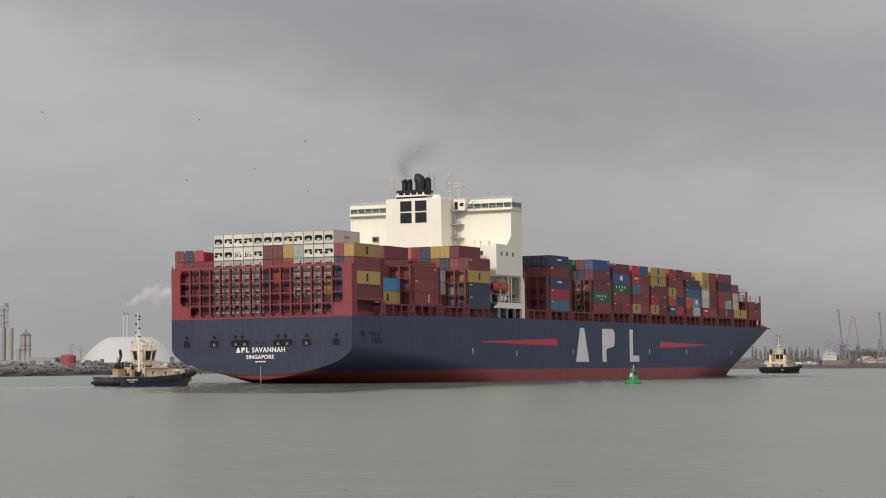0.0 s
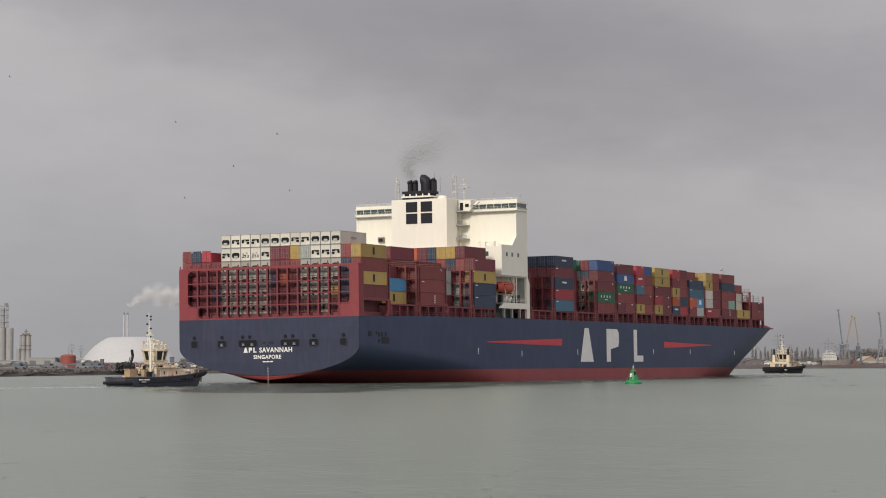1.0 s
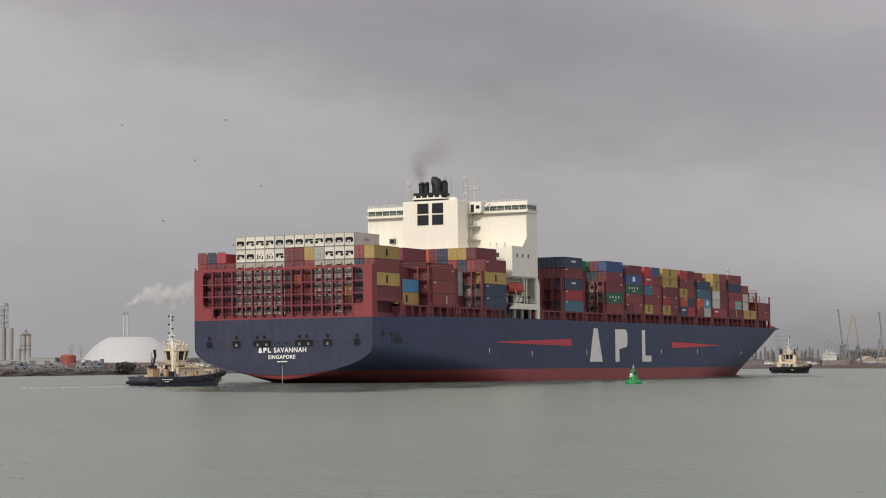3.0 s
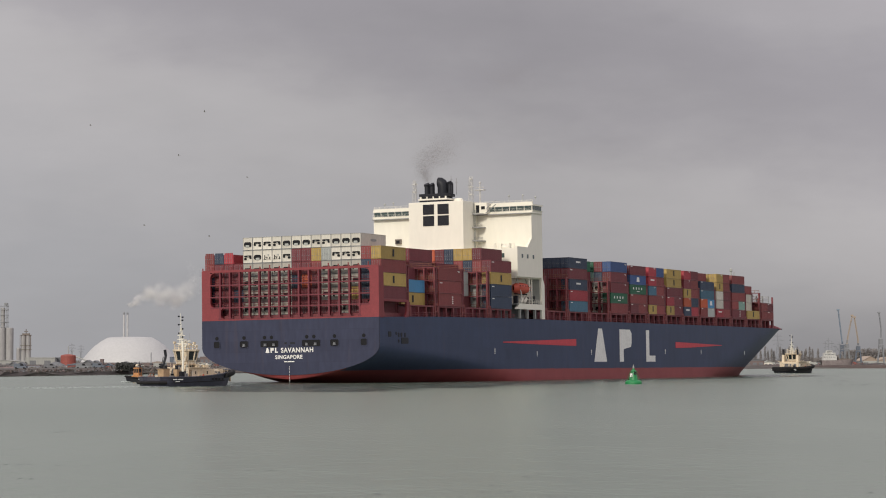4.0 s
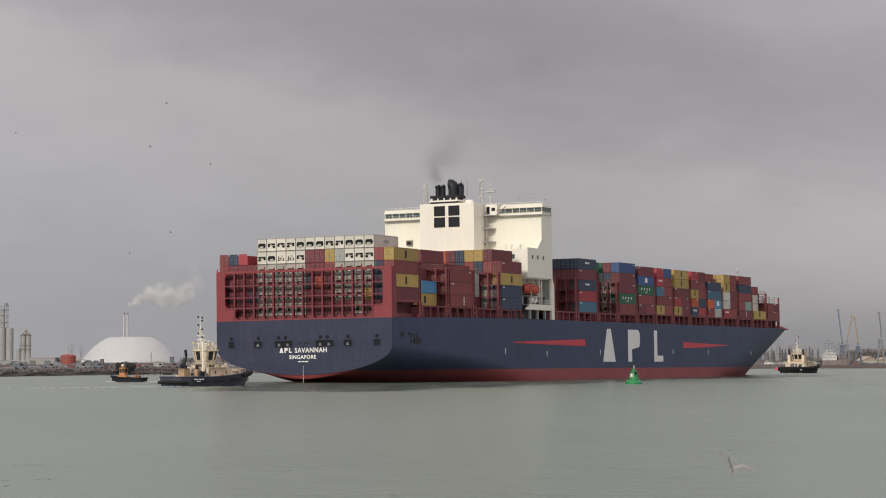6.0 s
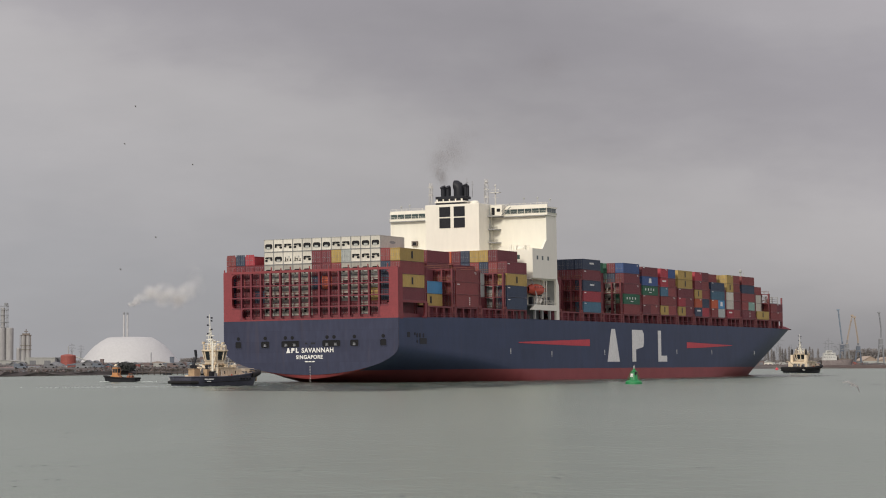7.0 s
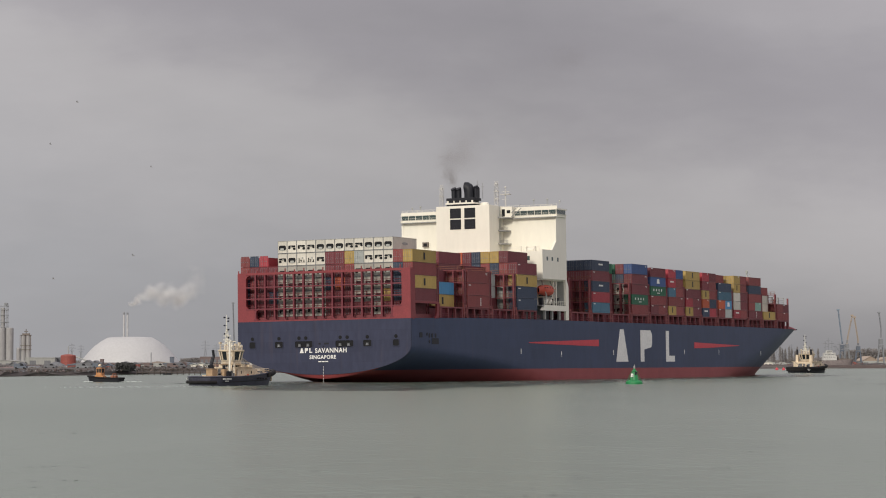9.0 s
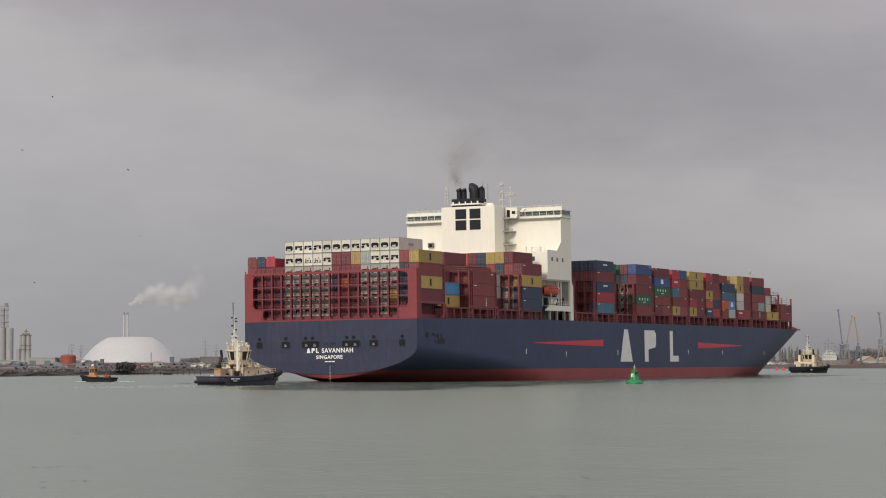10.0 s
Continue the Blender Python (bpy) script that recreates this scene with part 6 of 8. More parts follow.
    if crane_arm:
        e = Shape()
        e.box(-9.9, -7.9, -1.5, 0.3, 1.2, 3.9)
        e.box(-10.1, -7.7, -1.6, 0.4, 3.9, 4.05)
        part("crane_base", e, M_DECKTAN, t, "tan crane base")
        e = Shape()
        e.rod((-9.6, -0.6, 4.0), (-9.4, -0.6, 4.7), 0.42, 8)
        e.rod((-10.1, -0.6, 4.5), (-9.0, -0.6, 4.9), 0.34, 8)
        e.rod((-9.0, -0.6, 4.9), (-8.2, -0.6, 6.9), 0.30, 8)
        e.rod((-8.2, -0.6, 6.9), (-8.5, -0.6, 8.4), 0.32, 8)
        e.rod((-9.7, -0.6, 4.9), (-9.0, -0.6, 6.8), 0.08, 6)
        part("crane_arm", e, M_BLACK, t, "folded black deck crane")
    # rails on the house top
    for sg in (-1, 1):
        for x0, y, z, top in ((-3.5, 3.3, 4.4, 5.4), (5.1, 2.6, 2.2, 4.0)):
            q = Shape()
            for i in range(6):
                q.rod((x0 + i * 1.2, sg * y, z), (x0 + i * 1.2, sg * y, top), 0.04, 4)
            for h in (top - 0.5, top):
                q.rod((x0, sg * y, h), (x0 + 6.0, sg * y, h), 0.04, 4)
            part("house_rail", q, M_TUGCREAM, t)
    # small gear: vents, lockers, ladder, hose reels
    rng = random.Random(2)
    for x, y, z in ((-1.6, -1.2, 4.5), (-2.0, 1.6, 4.5), (4.4, -1.9, 4.0), (5.2, 1.2, 3.9), (3.6, -2.3, 4.1)):
        v = Shape()
        v.rod((x, y, z - 0.8), (x, y, z + 0.8), 0.22, 8)
        v.rod((x, y, z + 0.8), (x + 0.5, y, z + 0.95), 0.3, 8)
        part("vent", v, M_WHITE, t, "white mushroom vent")
    for x, y, w in ((8.9, -2.6, 0.7), (9.3, 2.4, 0.7), (-6.9, 2.6, 0.9)):
        v = Shape()
        v.box(x - w, x + w, y - 0.5, y + 0.5, 1.1, 2.5)
        part("deck_locker", v, M_TUGCREAM, t, "cream deck locker")
    v = Shape()
    for k in range(9):
        v.rod((-3.9, -3.1, 1.9 + k * 0.36), (-3.4, -3.1, 1.9 + k * 0.36), 0.04, 4)
    v.rod((-3.9, -3.1, 1.7), (-3.9, -3.1, 5.2), 0.05, 4)
    v.rod((-3.4, -3.1, 1.7), (-3.4, -3.1, 5.2), 0.05, 4)
    part("ladder", v, M_WHITE, t, "white ladder")
    v = Shape()
    v.rod((-2.7, -2.3, 2.4), (-2.8, -2.3, 11.6), 0.27, 8, 0.2)
    v.rod((-2.7, -3.0, 8.8), (-2.7, -1.6, 8.8), 0.08, 6)
    v.rod((-2.7, -2.3, 6.0), (-1.0, -1.6, 8.2), 0.1, 6)
    if crane_arm:
        part("tow_mast", v, M_WHITE, t, "white pole mast beside the house")
    for k in range(3):
        v = Shape()
        v.rod((-6.6 + k * 1.1, -2.2, 1.2), (-5.4 + k * 1.1, -1.6, 4.2), 0.13, 6)
        v.rod((-6.6 + k * 1.1, 2.2, 1.2), (-5.4 + k * 1.1, 1.6, 4.2), 0.13, 6)
        v.rod((-5.4 + k * 1.1, -1.6, 4.2), (-5.4 + k * 1.1, 1.6, 4.2), 0.10, 6)
        part("tow_frame", v, M_TUGCREAM, t, "cream sloping tow frame")
    # tan patches painted as shade, and boxes, along the house side
    for x0, x1, z0, z1 in ((-2.9, -2.0, 1.5, 3.8), (0.6, 1.5, 1.5, 2.5), (4.2, 5.0, 1.7, 2.6)):
        v = Shape()
        v.box(x0, x1, -3.06, -2.9, z0, z1)
        part("recess", v, M_DECKTAN, t, "tan patch painted as shade on the house side")
    for x, y, w, z0, z1 in ((5.8, -2.0, 0.6, 3.2, 3.9), (3.2, -2.4, 0.7, 4.2, 4.9), (0.2, -2.5, 0.5, 4.3, 5.2), (6.6, 1.0, 0.6, 2.9, 3.6), (8.4, -0.4, 0.9, 2.0, 3.2)):
        v = Shape()
        v.box(x - w, x + w, y - 0.5, y + 0.5, z0, z1)
        part("deck_box", v, M_TUGCREAM, t, "cream deck box")
    # deck clutter between crane and house, and gear on the wheelhouse roof
    for x, y, w, z0, z1, m in ((-5.0, -2.6, 0.5, 1.2, 3.4, M_BLACK), (-4.0, -2.9, 0.35, 1.2, 3.0, M_SHEDDARK), (-5.9, -1.0, 0.6, 1.2, 2.9, M_BLACK), (-3.6, 0.8, 0.5, 1.2, 4.0, M_SHEDDARK), (8.2, -1.9, 0.5, 2.0, 3.4, M_SHEDDARK), (9.4, 1.6, 0.5, 2.0, 3.6, M_BLACK), (7.4, -2.9, 0.35, 2.0, 3.1, M_SHEDDARK)):
        v = Shape()
        v.box(x - w, x + w, y - 0.4, y + 0.4, z0, z1)
        part("deck_machinery", v, m, t, "dark deck machinery")
    for x, y, z, r in ((2.9, -1.4, 10.0, 0.3), (2.7, 1.2, 10.0, 0.3), (-1.0, -1.6, 10.0, 0.26), (0.6, -2.2, 10.1, 0.24)):
        v = Shape()
        v.rod((x - 0.2, y, z + 0.5), (x + 0.25, y, z + 0.55), r, 10)
        v.rod((x, y, z - 0.4), (x, y, z + 0.4), 0.07, 5)
        part("search_light", v, M_WHITE, t, "white search light")
    v = Shape()
    v.box(0.6, 0.85, -1.5, 1.5, 11.5, 11.7)
    v.rod((0.7, 0, 9.6), (0.7, 0, 11.5), 0.16, 6)
    part("radar_scanner", v, M_WHITE, t, "white radar scanner")
    v = Shape()
    for y in (-1.7, 1.9):
        v.rod((0.2, y, 9.6), (0.1, y, 13.4), 0.05, 4, 0.03)
    part("whip_aerial", v, M_GREYST, t)
    # the upper works stand a little aft and low
    upper = {"wheelhouse", "mast", "upper_house", "tow_mast", "search_light", "radar_scanner", "whip_aerial"}
    for ob in t.children:
        k = Matrix.Scale(0.85 if crane_arm else 0.90, 4)
        if not crane_arm and ob.name.split(".")[0] == "deckhouse":
            k = k @ Matrix.Translation((0.8, 0, 0)) @ Matrix.Diagonal((1.28, 1.5, 1.12, 1)) @ Matrix.Translation((-1.4, 0, 0.1))
        if ob.name.split(".")[0] in upper:
            k = k @ Matrix.Translation((-1.5, 0, -1.15))
        if ob.name.split(".")[0] in ("wheelhouse", "upper_house"):
            k = k @ Matrix.Translation((0.9, 0, 0)) @ Matrix.Diagonal((1.1, 1.1, 1, 1) if crane_arm else (1.3, 1.3, 1, 1)) @ Matrix.Translation((-0.9, 0, 0))
        for c in (ob, *ob.children):
            c.data.transform(k)
    return t


def wake(boat, length, width, seed, bow=0.05, astern=7, count=80, size=1.0, stretch=2.4):
    """Broken foam along the waterline and astern: small rigid flecks in one sheet of stuff."""
    rng = random.Random(seed)
    s = Shape()
    for _ in range(count):
        u = rng.random()
        if u < bow:
            x, y = length / 2 * (rng.uniform(-1.0, 0.9) if bow < 0.1 else rng.uniform(0.6, 1.05)), rng.choice((-1, 1)) * (width / 2 * 0.9 + abs(rng.gauss(0, 0.3)))
        else:
            a = rng.random() ** 2.2
            x, y = -length / 2 - a * astern, rng.gauss(0, width * 0.30 + a * 1.6)
        r = rng.uniform(0.04, 0.17) * size
        ang = rng.uniform(0, 6.28)
        pts = [(x + r * rng.uniform(0.6, 1.6) * math.cos(ang + k * 1.2566) * stretch, y + r * math.sin(ang + k * 1.2566) * 0.7, 0.02) for k in range(5)]
        s.add(pts + [(x, y, 0.05 + r * 0.45)], [(k, (k + 1) % 5, 5) for k in range(5)])
    return part("wake_foam", s, M_FOAM, boat, "white broken foam")


TUG_NEAR = tug("dark-hulled tug with cream upperworks and black crane astern the ship", True)
wake(TUG_NEAR, 24.6, 9, 5, 0.06, 34, 520, 0.36, 9.0)
TUG_FAR = tug("dark-hulled tug with cream upperworks, towing ahead of the ship", False, 2.6)
wake(TUG_FAR, 24.6, 9, 6, 0.05, 3)


def workboat():
    t = thing("workboat", "small black line boat with an orange cabin, running across the water", "workboat")
    add_hull(t, boat_hull(11.0, 4.0, 1.0, 1.5, 0.6), M_BLACK, M_DECK, 0.16, "black workboat hull")
    s = Shape()
    s.prism([(-1.7, 0.3), (2.4, 0.5), (2.3, 1.4), (1.5, 1.7), (1.3, 2.4), (-0.9, 2.4), (-1.1, 1.6), (-1.7, 1.5)], 1, -1.2, 1.2)
    c = bevel(part("cabin", s, M_AMBER, t, "ochre-orange cabin"), 0.12)
    s = Shape()
    s.prism([(-0.9, 3.45), (1.35, 3.45), (1.15, 3.75), (-0.8, 3.75)], 1, -1.25, 1.25)
    part("cabin_roof", s, M_AMBER, c)
    g = Shape()
    g.prism([(-0.75, 2.4), (1.2, 2.4), (1.05, 3.45), (-0.7, 3.45)], 1, -1.05, 1.05)
    part("cabin_window", g, M_TUGGLASS, c)
    for x, dx in ((-0.85, 0.05), (0.2, -0.02), (1.15, -0.12)):
        for sg in (-1, 1):
            g = Shape()
            g.rod((x, sg * 1.1, 2.35), (x + dx, sg * 1.1, 3.5), 0.11, 5)
            part("cabin_post", g, M_AMBER, c)
    m = Shape()
    m.rod((-0.4, 0, 3.8), (-0.5, 0, 5.4), 0.12, 6, 0.06)
    m.box(-0.9, 0.6, -0.8, 0.8, 3.85, 4.1)
    m.rod((-0.4, -0.7, 4.3), (-0.4, 0.7, 4.3), 0.1, 6)
    m.lathe([(0.1, 0), (0.35, 0.1), (0.35, 0.6), (0.1, 0.7)], 8, (-0.4, 0, 4.5))
    part("mast", m, M_SHEDDARK, t, "dark stub mast")
    b = Shape()
    b.box(-3.6, -2.0, -0.9, 0.9, 0.5, 1.5)
    b.rod((-2.9, -1.2, 0.6), (-2.9, -1.2, 1.9), 0.12, 6)
    b.rod((-2.9, 1.2, 0.6), (-2.9, 1.2, 1.9), 0.12, 6)
    b.rod((-2.9, -1.2, 1.9), (-2.9, 1.2, 1.9), 0.12, 6)
    part("deck_gear", b, M_GEARRUST, t, "rusty orange deck gear")
    d = Shape()
    d.lathe([(0.05, 0), (0.62, 0.08), (0.78, 0.35), (0.66, 0.68), (0.32, 0.88), (0.05, 0.94)], 12, (0.3, 0, 3.75))
    part("raft_canister", d, M_TUGCREAM, t, "pale liferaft canister on the cabin roof", smooth=True)
    for ob in (*t.children, *[q for p in t.children for q in p.children]):
        low = ob.name.startswith(("hull", "deck", "fender"))
        ob.data.transform(Matrix.Translation((0 if low else 1.1, 0, 0)) @ Matrix.Diagonal((0.80 if low else 0.60, 0.85, 1.0 if low else 0.90, 1)))
    wake(t, 8.8, 3.0, 7, 0.75, 4, 170, 1.25)
    return t


WORKBOAT = workboat()


def buoy():
    t = thing("navigation_buoy", "green conical channel buoy floating beside the ship", "buoy")
    s = Shape()
    s.lathe([(1.2, -0.8), (1.72, -0.5), (1.80, 0.15), (1.76, 0.5), (1.55, 0.72), (1.05, 0.82)], 24)
    part("float", s, M_BUOY, t, "green float collar", smooth=False)
    s = Shape()
    s.lathe([(1.02, 0.8), (0.92, 1.3), (0.62, 2.3), (0.48, 2.7)], 20)
    part("tower", s, M_BUOY, t, "green conical tower")
    s = Shape()
    s.lathe([(0.60, 2.7), (0.62, 2.82), (0.30, 2.95), (0.26, 3.3)], 16)
    part("lamp_platform", s, M_BUOY, t)
    s = Shape()
    s.lathe([(0.16, 3.3), (0.2, 3.4), (0.2, 3.7), (0.1, 3.85), (0.04, 4.2)], 10)
    part("lantern", s, M_GREYST, t, "grey lantern")
    s = Shape()
    s.prism([(-0.34, 1.5), (0.20, 1.5), (0.16, 2.25), (-0.30, 2.25)], 1, -0.98, -0.70)
    part("white_panel", s, M_LETTER, t, "white number panel", at=pose(0, 0, 0, 0, 0, -32))
    s = Shape()
    s.prism([(-0.18, 1.95), (0.30, 1.95), (0.28, 2.6), (-0.16, 2.6)], 1, -0.86, -0.60)
    part("solar_panel", s, M_BLACK, t, "black solar panel", at=pose(0, 0, 0, 0, 0, 22))
    for a in range(6):
        an = radians(60 * a)
        part("brace", Shape().rod((1.4 * math.cos(an), 1.4 * math.sin(an), 0.7), (0.62 * math.cos(an), 0.62 * math.sin(an), 2.8), 0.05, 5), M_BUOY, t)
    return t


BUOY = buoy()


# ---------------------------------------------------------------- the far shore
def box_building(name, x0, x1, y0, depth, z1, mat, label, roof=0.0, roof_mat=None, doors=0, z0=1.0):
    """Shed or hall: walls with a plinth and doors, flat or pitched roof."""
    ob = thing(name, label, "building", at=pose((x0 + x1) / 2, y0, z0))
    w = (x1 - x0) / 2
    h = z1 - z0
    s = Shape()
    s.box(-w, w, 0, depth, 0, h)
    part("wall", s, mat, ob)
    r = Shape()
    if roof > 0:
        r.prism([(-w - 0.4, h), (0, h + roof), (w + 0.4, h), (w + 0.4, h + 0.25), (0, h + roof + 0.3), (-w - 0.4, h + 0.25)], 1, -0.4, depth + 0.4)
        r.prism([(-w, h), (w, h), (0, h + roof)], 1, 0.02, depth - 0.02)
    else:
        r.box(-w - 0.2, w + 0.2, -0.2, depth + 0.2, h, h + 0.4)
    part("roof", r, roof_mat or mat, ob)
    for k in range(doors):
        d = Shape()
        x = -w + 2 * w * (k + 0.5) / doors
        q = min(2.0, w / doors * 0.6)
        d.box(x - q, x + q, -0.12, 0.02, 0.1, min(h * 0.7, 4.5))
        part("door", d, M_SHEDDARK, ob)
    return ob


def dome():
    ob = thing("dome", "huge silver aluminium dome of a waste plant behind the shore", "dome building", at=pose(-355.0, 2700, 0))
    prof = [(55, -1), (54.6, 1), (52, 4.8), (49.3, 8.5), (46.2, 12.2), (43.5, 15.5), (40.3, 18.8), (37.5, 21.6), (34.5, 24.0), (31.5, 26.2), (28, 28.2), (25.5, 29.6), (23.5, 30.4), (18, 30.8), (8, 31.1), (0.5, 31.2)]
    s = Shape()
    prof = [(r * (1.04 if z < 24 else 1.03), z) for r, z in prof]
    s.lathe(prof, 48)
    part("shell", s, M_DOME, ob, "dull silver panelled shell", smooth=True)
    ribs = Shape()
    for k in range(32):
        a = 2 * math.pi * (k + 0.5) / 32
        for (ra, za), (rb, zb) in zip(prof[1:-1], prof[2:]):
            c = math.cos(math.pi / 32)
            ribs.rod(((ra * c + 0.05) * math.cos(a), (ra * c + 0.05) * math.sin(a), za), ((rb * c + 0.05) * math.cos(a), (rb * c + 0.05) * math.sin(a), zb), 0.09, 4)
    part("seam", ribs, M_DOME, ob)


def chimneys():
    for u in (-370.2, -366.2):
        ob = thing("chimney", "slim pale steel chimney behind the dome", "chimney", "twin chimneys", at=pose(u, 2760, 0))
        s = Shape()
        s.lathe([(1.25, 0), (1.1, 30), (1.0, 57.5)], 12)
        part("shaft", s, M_DOME, ob)
        s = Shape()
        s.lathe([(1.12, 57.5), (1.12, 60), (0.8, 60.0)], 12)
        part("cap", s, M_STEEL, ob, "grey chimney cap")


def silos():
    y = 2000
    ob = thing("silo_tower", "pale concrete silos with a steel elevator tower on top", "silo", at=pose(-368.0, y, 0))
    for x in (-9.2, -2.6, 3.8):
        s = Shape()
        s.lathe([(3.15, 0), (3.15, 31.6), (2.6, 32.2)], 14, (x, 0, 0))
        part("silo", s, M_CONC, ob, "concrete silo cylinder")
    s = Shape()
    s.rod((-6, 0, 32), (-6, 0, 49), 1.5, 10)
    s.rod((-2.0, 0, 32), (-2.0, 0, 49), 1.7, 10)
    part("elevator_casing", s, M_CONC, ob)
    s = Shape()
    for z in (32.4, 36.5, 42.5, 47.0, 50.0):
        s.box(-8, 2.6, -2, 2, z, z + 0.5)
    for x in (-7.6, 1.4, 2.4):
        s.box(x - 0.25, x + 0.25, -1.5, -1.0, 32, 51.5)
    for z in (33, 37, 43):
        s.rod((-7.6, -1.2, z), (2.4, -1.2, z + 4), 0.18, 4)
    s.box(-8.0, -5.4, -1.5, 1.5, 50.5, 52.2)
    s.box(-0.8, 2.0, -1.5, 1.5, 50.5, 53)
    part("steel_frame", s, M_STEEL, ob, "grey steel frame with platforms")
    ob = thing("silo_tower", "smaller pale silo with steel head frame", "silo", at=pose(-350.9, y, 0))
    for x, r, h in ((-5.8, 1.8, 14.5), (-1.6, 2.2, 25.5), (2.4, 2.2, 25.5)):
        s = Shape()
        s.lathe([(r, 0), (r, h), (r * 0.7, h + 0.8)], 12, (x, 0, 0))
        part("silo", s, M_CONC, ob, "concrete silo cylinder")
    s = Shape()
    for z in (13.5, 17.0, 25.7):
        s.box(-4.4, 4.8, -2.4, 2.4, z, z + 0.45)
    for x in (-4.2, -0.1, 4.6):
        s.box(x - 0.2, x + 0.2, -2.5, -2.2, 13, 26)
    s.box(-2.6, 3.4, -1.6, 1.6, 26.1, 27.4)
    s.rod((0.4, 0, 27.4), (0.4, 0, 31.0), 0.35, 6)
    s.box(-1.0, 2.0, -1.0, 1.0, 28.6, 29.2)
    part("steel_frame", s, M_RUSTFRAME, ob, "rusty brown steel head frame")


def pylon(x, y, h):
    ob = new("electricity_pylon")
    tagged(ob, "grey steel lattice electricity pylon far inland", "pylon", "pylons")
    ob.matrix_basis = pose(x, y, 1)
    s = Shape()
    w = h * 0.10
    for a, b in ((-1, -1), (1, -1), (1, 1), (-1, 1)):
        s.rod((a * w, b * w, 0), (a * w * 0.22, b * w * 0.22, h * 0.62), 0.12, 4)
        s.rod((a * w * 0.22, b * w * 0.22, h * 0.62), (0, 0, h), 0.11, 4)
    for i in range(7):
        za, zb = h * 0.62 * i / 7, h * 0.62 * (i + 1) / 7
        wa, wb = w * (1 - 0.78 * i / 7), w * (1 - 0.78 * (i + 1) / 7)
        for sg in (-1, 1):
            s.rod((-wa, sg * wa, za), (wb, sg * wb, zb), 0.07, 4)
            s.rod((wa, sg * wa, za), (-wb, sg * wb, zb), 0.07, 4)
    part("tower", s, M_STEEL, ob)
    for z, half in ((0.62, 0.16), (0.76, 0.20), (0.90, 0.14)):
        s = Shape()
        s.rod((-h * half, 0, h * z), (h * half, 0, h * z), 0.11, 4)
        s.rod((-h * half, 0, h * z), (0, 0, h * (z + 0.06)), 0.08, 4)
        s.rod((h * half, 0, h * z), (0, 0, h * (z + 0.06)), 0.08, 4)
        part("cross_arm", s, M_STEEL, ob)


def poplar_meshes(seed, h):
    rng = random.Random(seed)
    t = Shape()
    t.rod((0, 0, 0), (0, 0, h * 0.92), 0.28, 6, 0.05)
    for k in range(12):
        z = h * (0.15 + 0.06 * k)
        a = rng.uniform(0, 6.28)
        t.rod((0, 0, z), (0.9 * math.cos(a), 0.9 * math.sin(a), z + h * 0.16), 0.08, 4, 0.02)
    c = Shape()
    for k in range(420):
        u = rng.random() ** 0.8
        z = h * (0.12 + 0.88 * u)
        rad = 1.35 * (1 - u) ** 0.45 * rng.random() ** 0.5 + 0.05
        a = rng.uniform(0, 6.28)
        p = Vector((rad * math.cos(a), rad * math.sin(a), z))
        r = rng.uniform(0.14, 0.34)
        q = [p + Vector((rng.uniform(-r, r), rng.uniform(-r, r), rng.uniform(-r, r * 1.6))) for _ in range(4)]
        c.add([tuple(v) for v in q], [(0, 1, 2), (0, 2, 3), (0, 3, 1), (1, 3, 2)])
    return t.mesh("trunk", M_BARK), c.mesh("crown", M_LEAF)


def poplars():
    kinds = [poplar_meshes(s, h) for s, h in ((1, 11.5), (2, 13), (3, 12), (4, 10))]
    rng = random.Random(9)
    spots = [227.1, 230.7, 232.8, 235.2, 237.2, 240.4, 242.9, 245.3, 247.7, 249.7, 251.3, 253.4, 255.4, 257.8, 260.2, 262.7, 264.7, 267.9, 221.0, 223.9]
    for i, x in enumerate(spots):
        tr, cr_ = kinds[rng.randrange(4)]
        ob = thing("poplar_tree", "tall bare-looking poplar in a row behind the quay", "tree", "row of poplars", at=pose(x, 1700 + rng.uniform(-6, 6), 1.5, 0, 0, rng.uniform(0, 360)))
        part("trunk", tr, M_BARK, ob)
        part("crown", cr_, M_LEAF, ob)


def wood(name, spans, seed, label, mat=None):
    """A far belt of trees or scrub: many small clumps."""
    rng = random.Random(seed)
    s = Shape()
    for x0, x1, y, h, count in spans:
        for _ in range(count):
            x = rng.uniform(x0, x1)
            top = h * (0.55 + 0.45 * noise.noise((x * 0.03, y, seed)) + 0.15 * rng.random())
            z = rng.uniform(0.2, max(0.6, top))
            r = rng.uniform(0.4, 1.3) * (0.75 if h > 4 else 0.42)
            p = Vector((x, y + rng.uniform(-8, 8), 1.2 + z))
            q = [p + Vector((rng.uniform(-r, r), rng.uniform(-r, r), rng.uniform(-r, r))) for _ in range(5)]
            s.add([tuple(v) for v in q], [(0, 1, 2), (0, 2, 3), (0, 3, 1), (1, 2, 4), (2, 3, 4), (3, 1, 4)])
    ob = new(name, s.mesh(name, mat or M_LEAF))
    tagged(ob, label, "trees", kind="stuff")


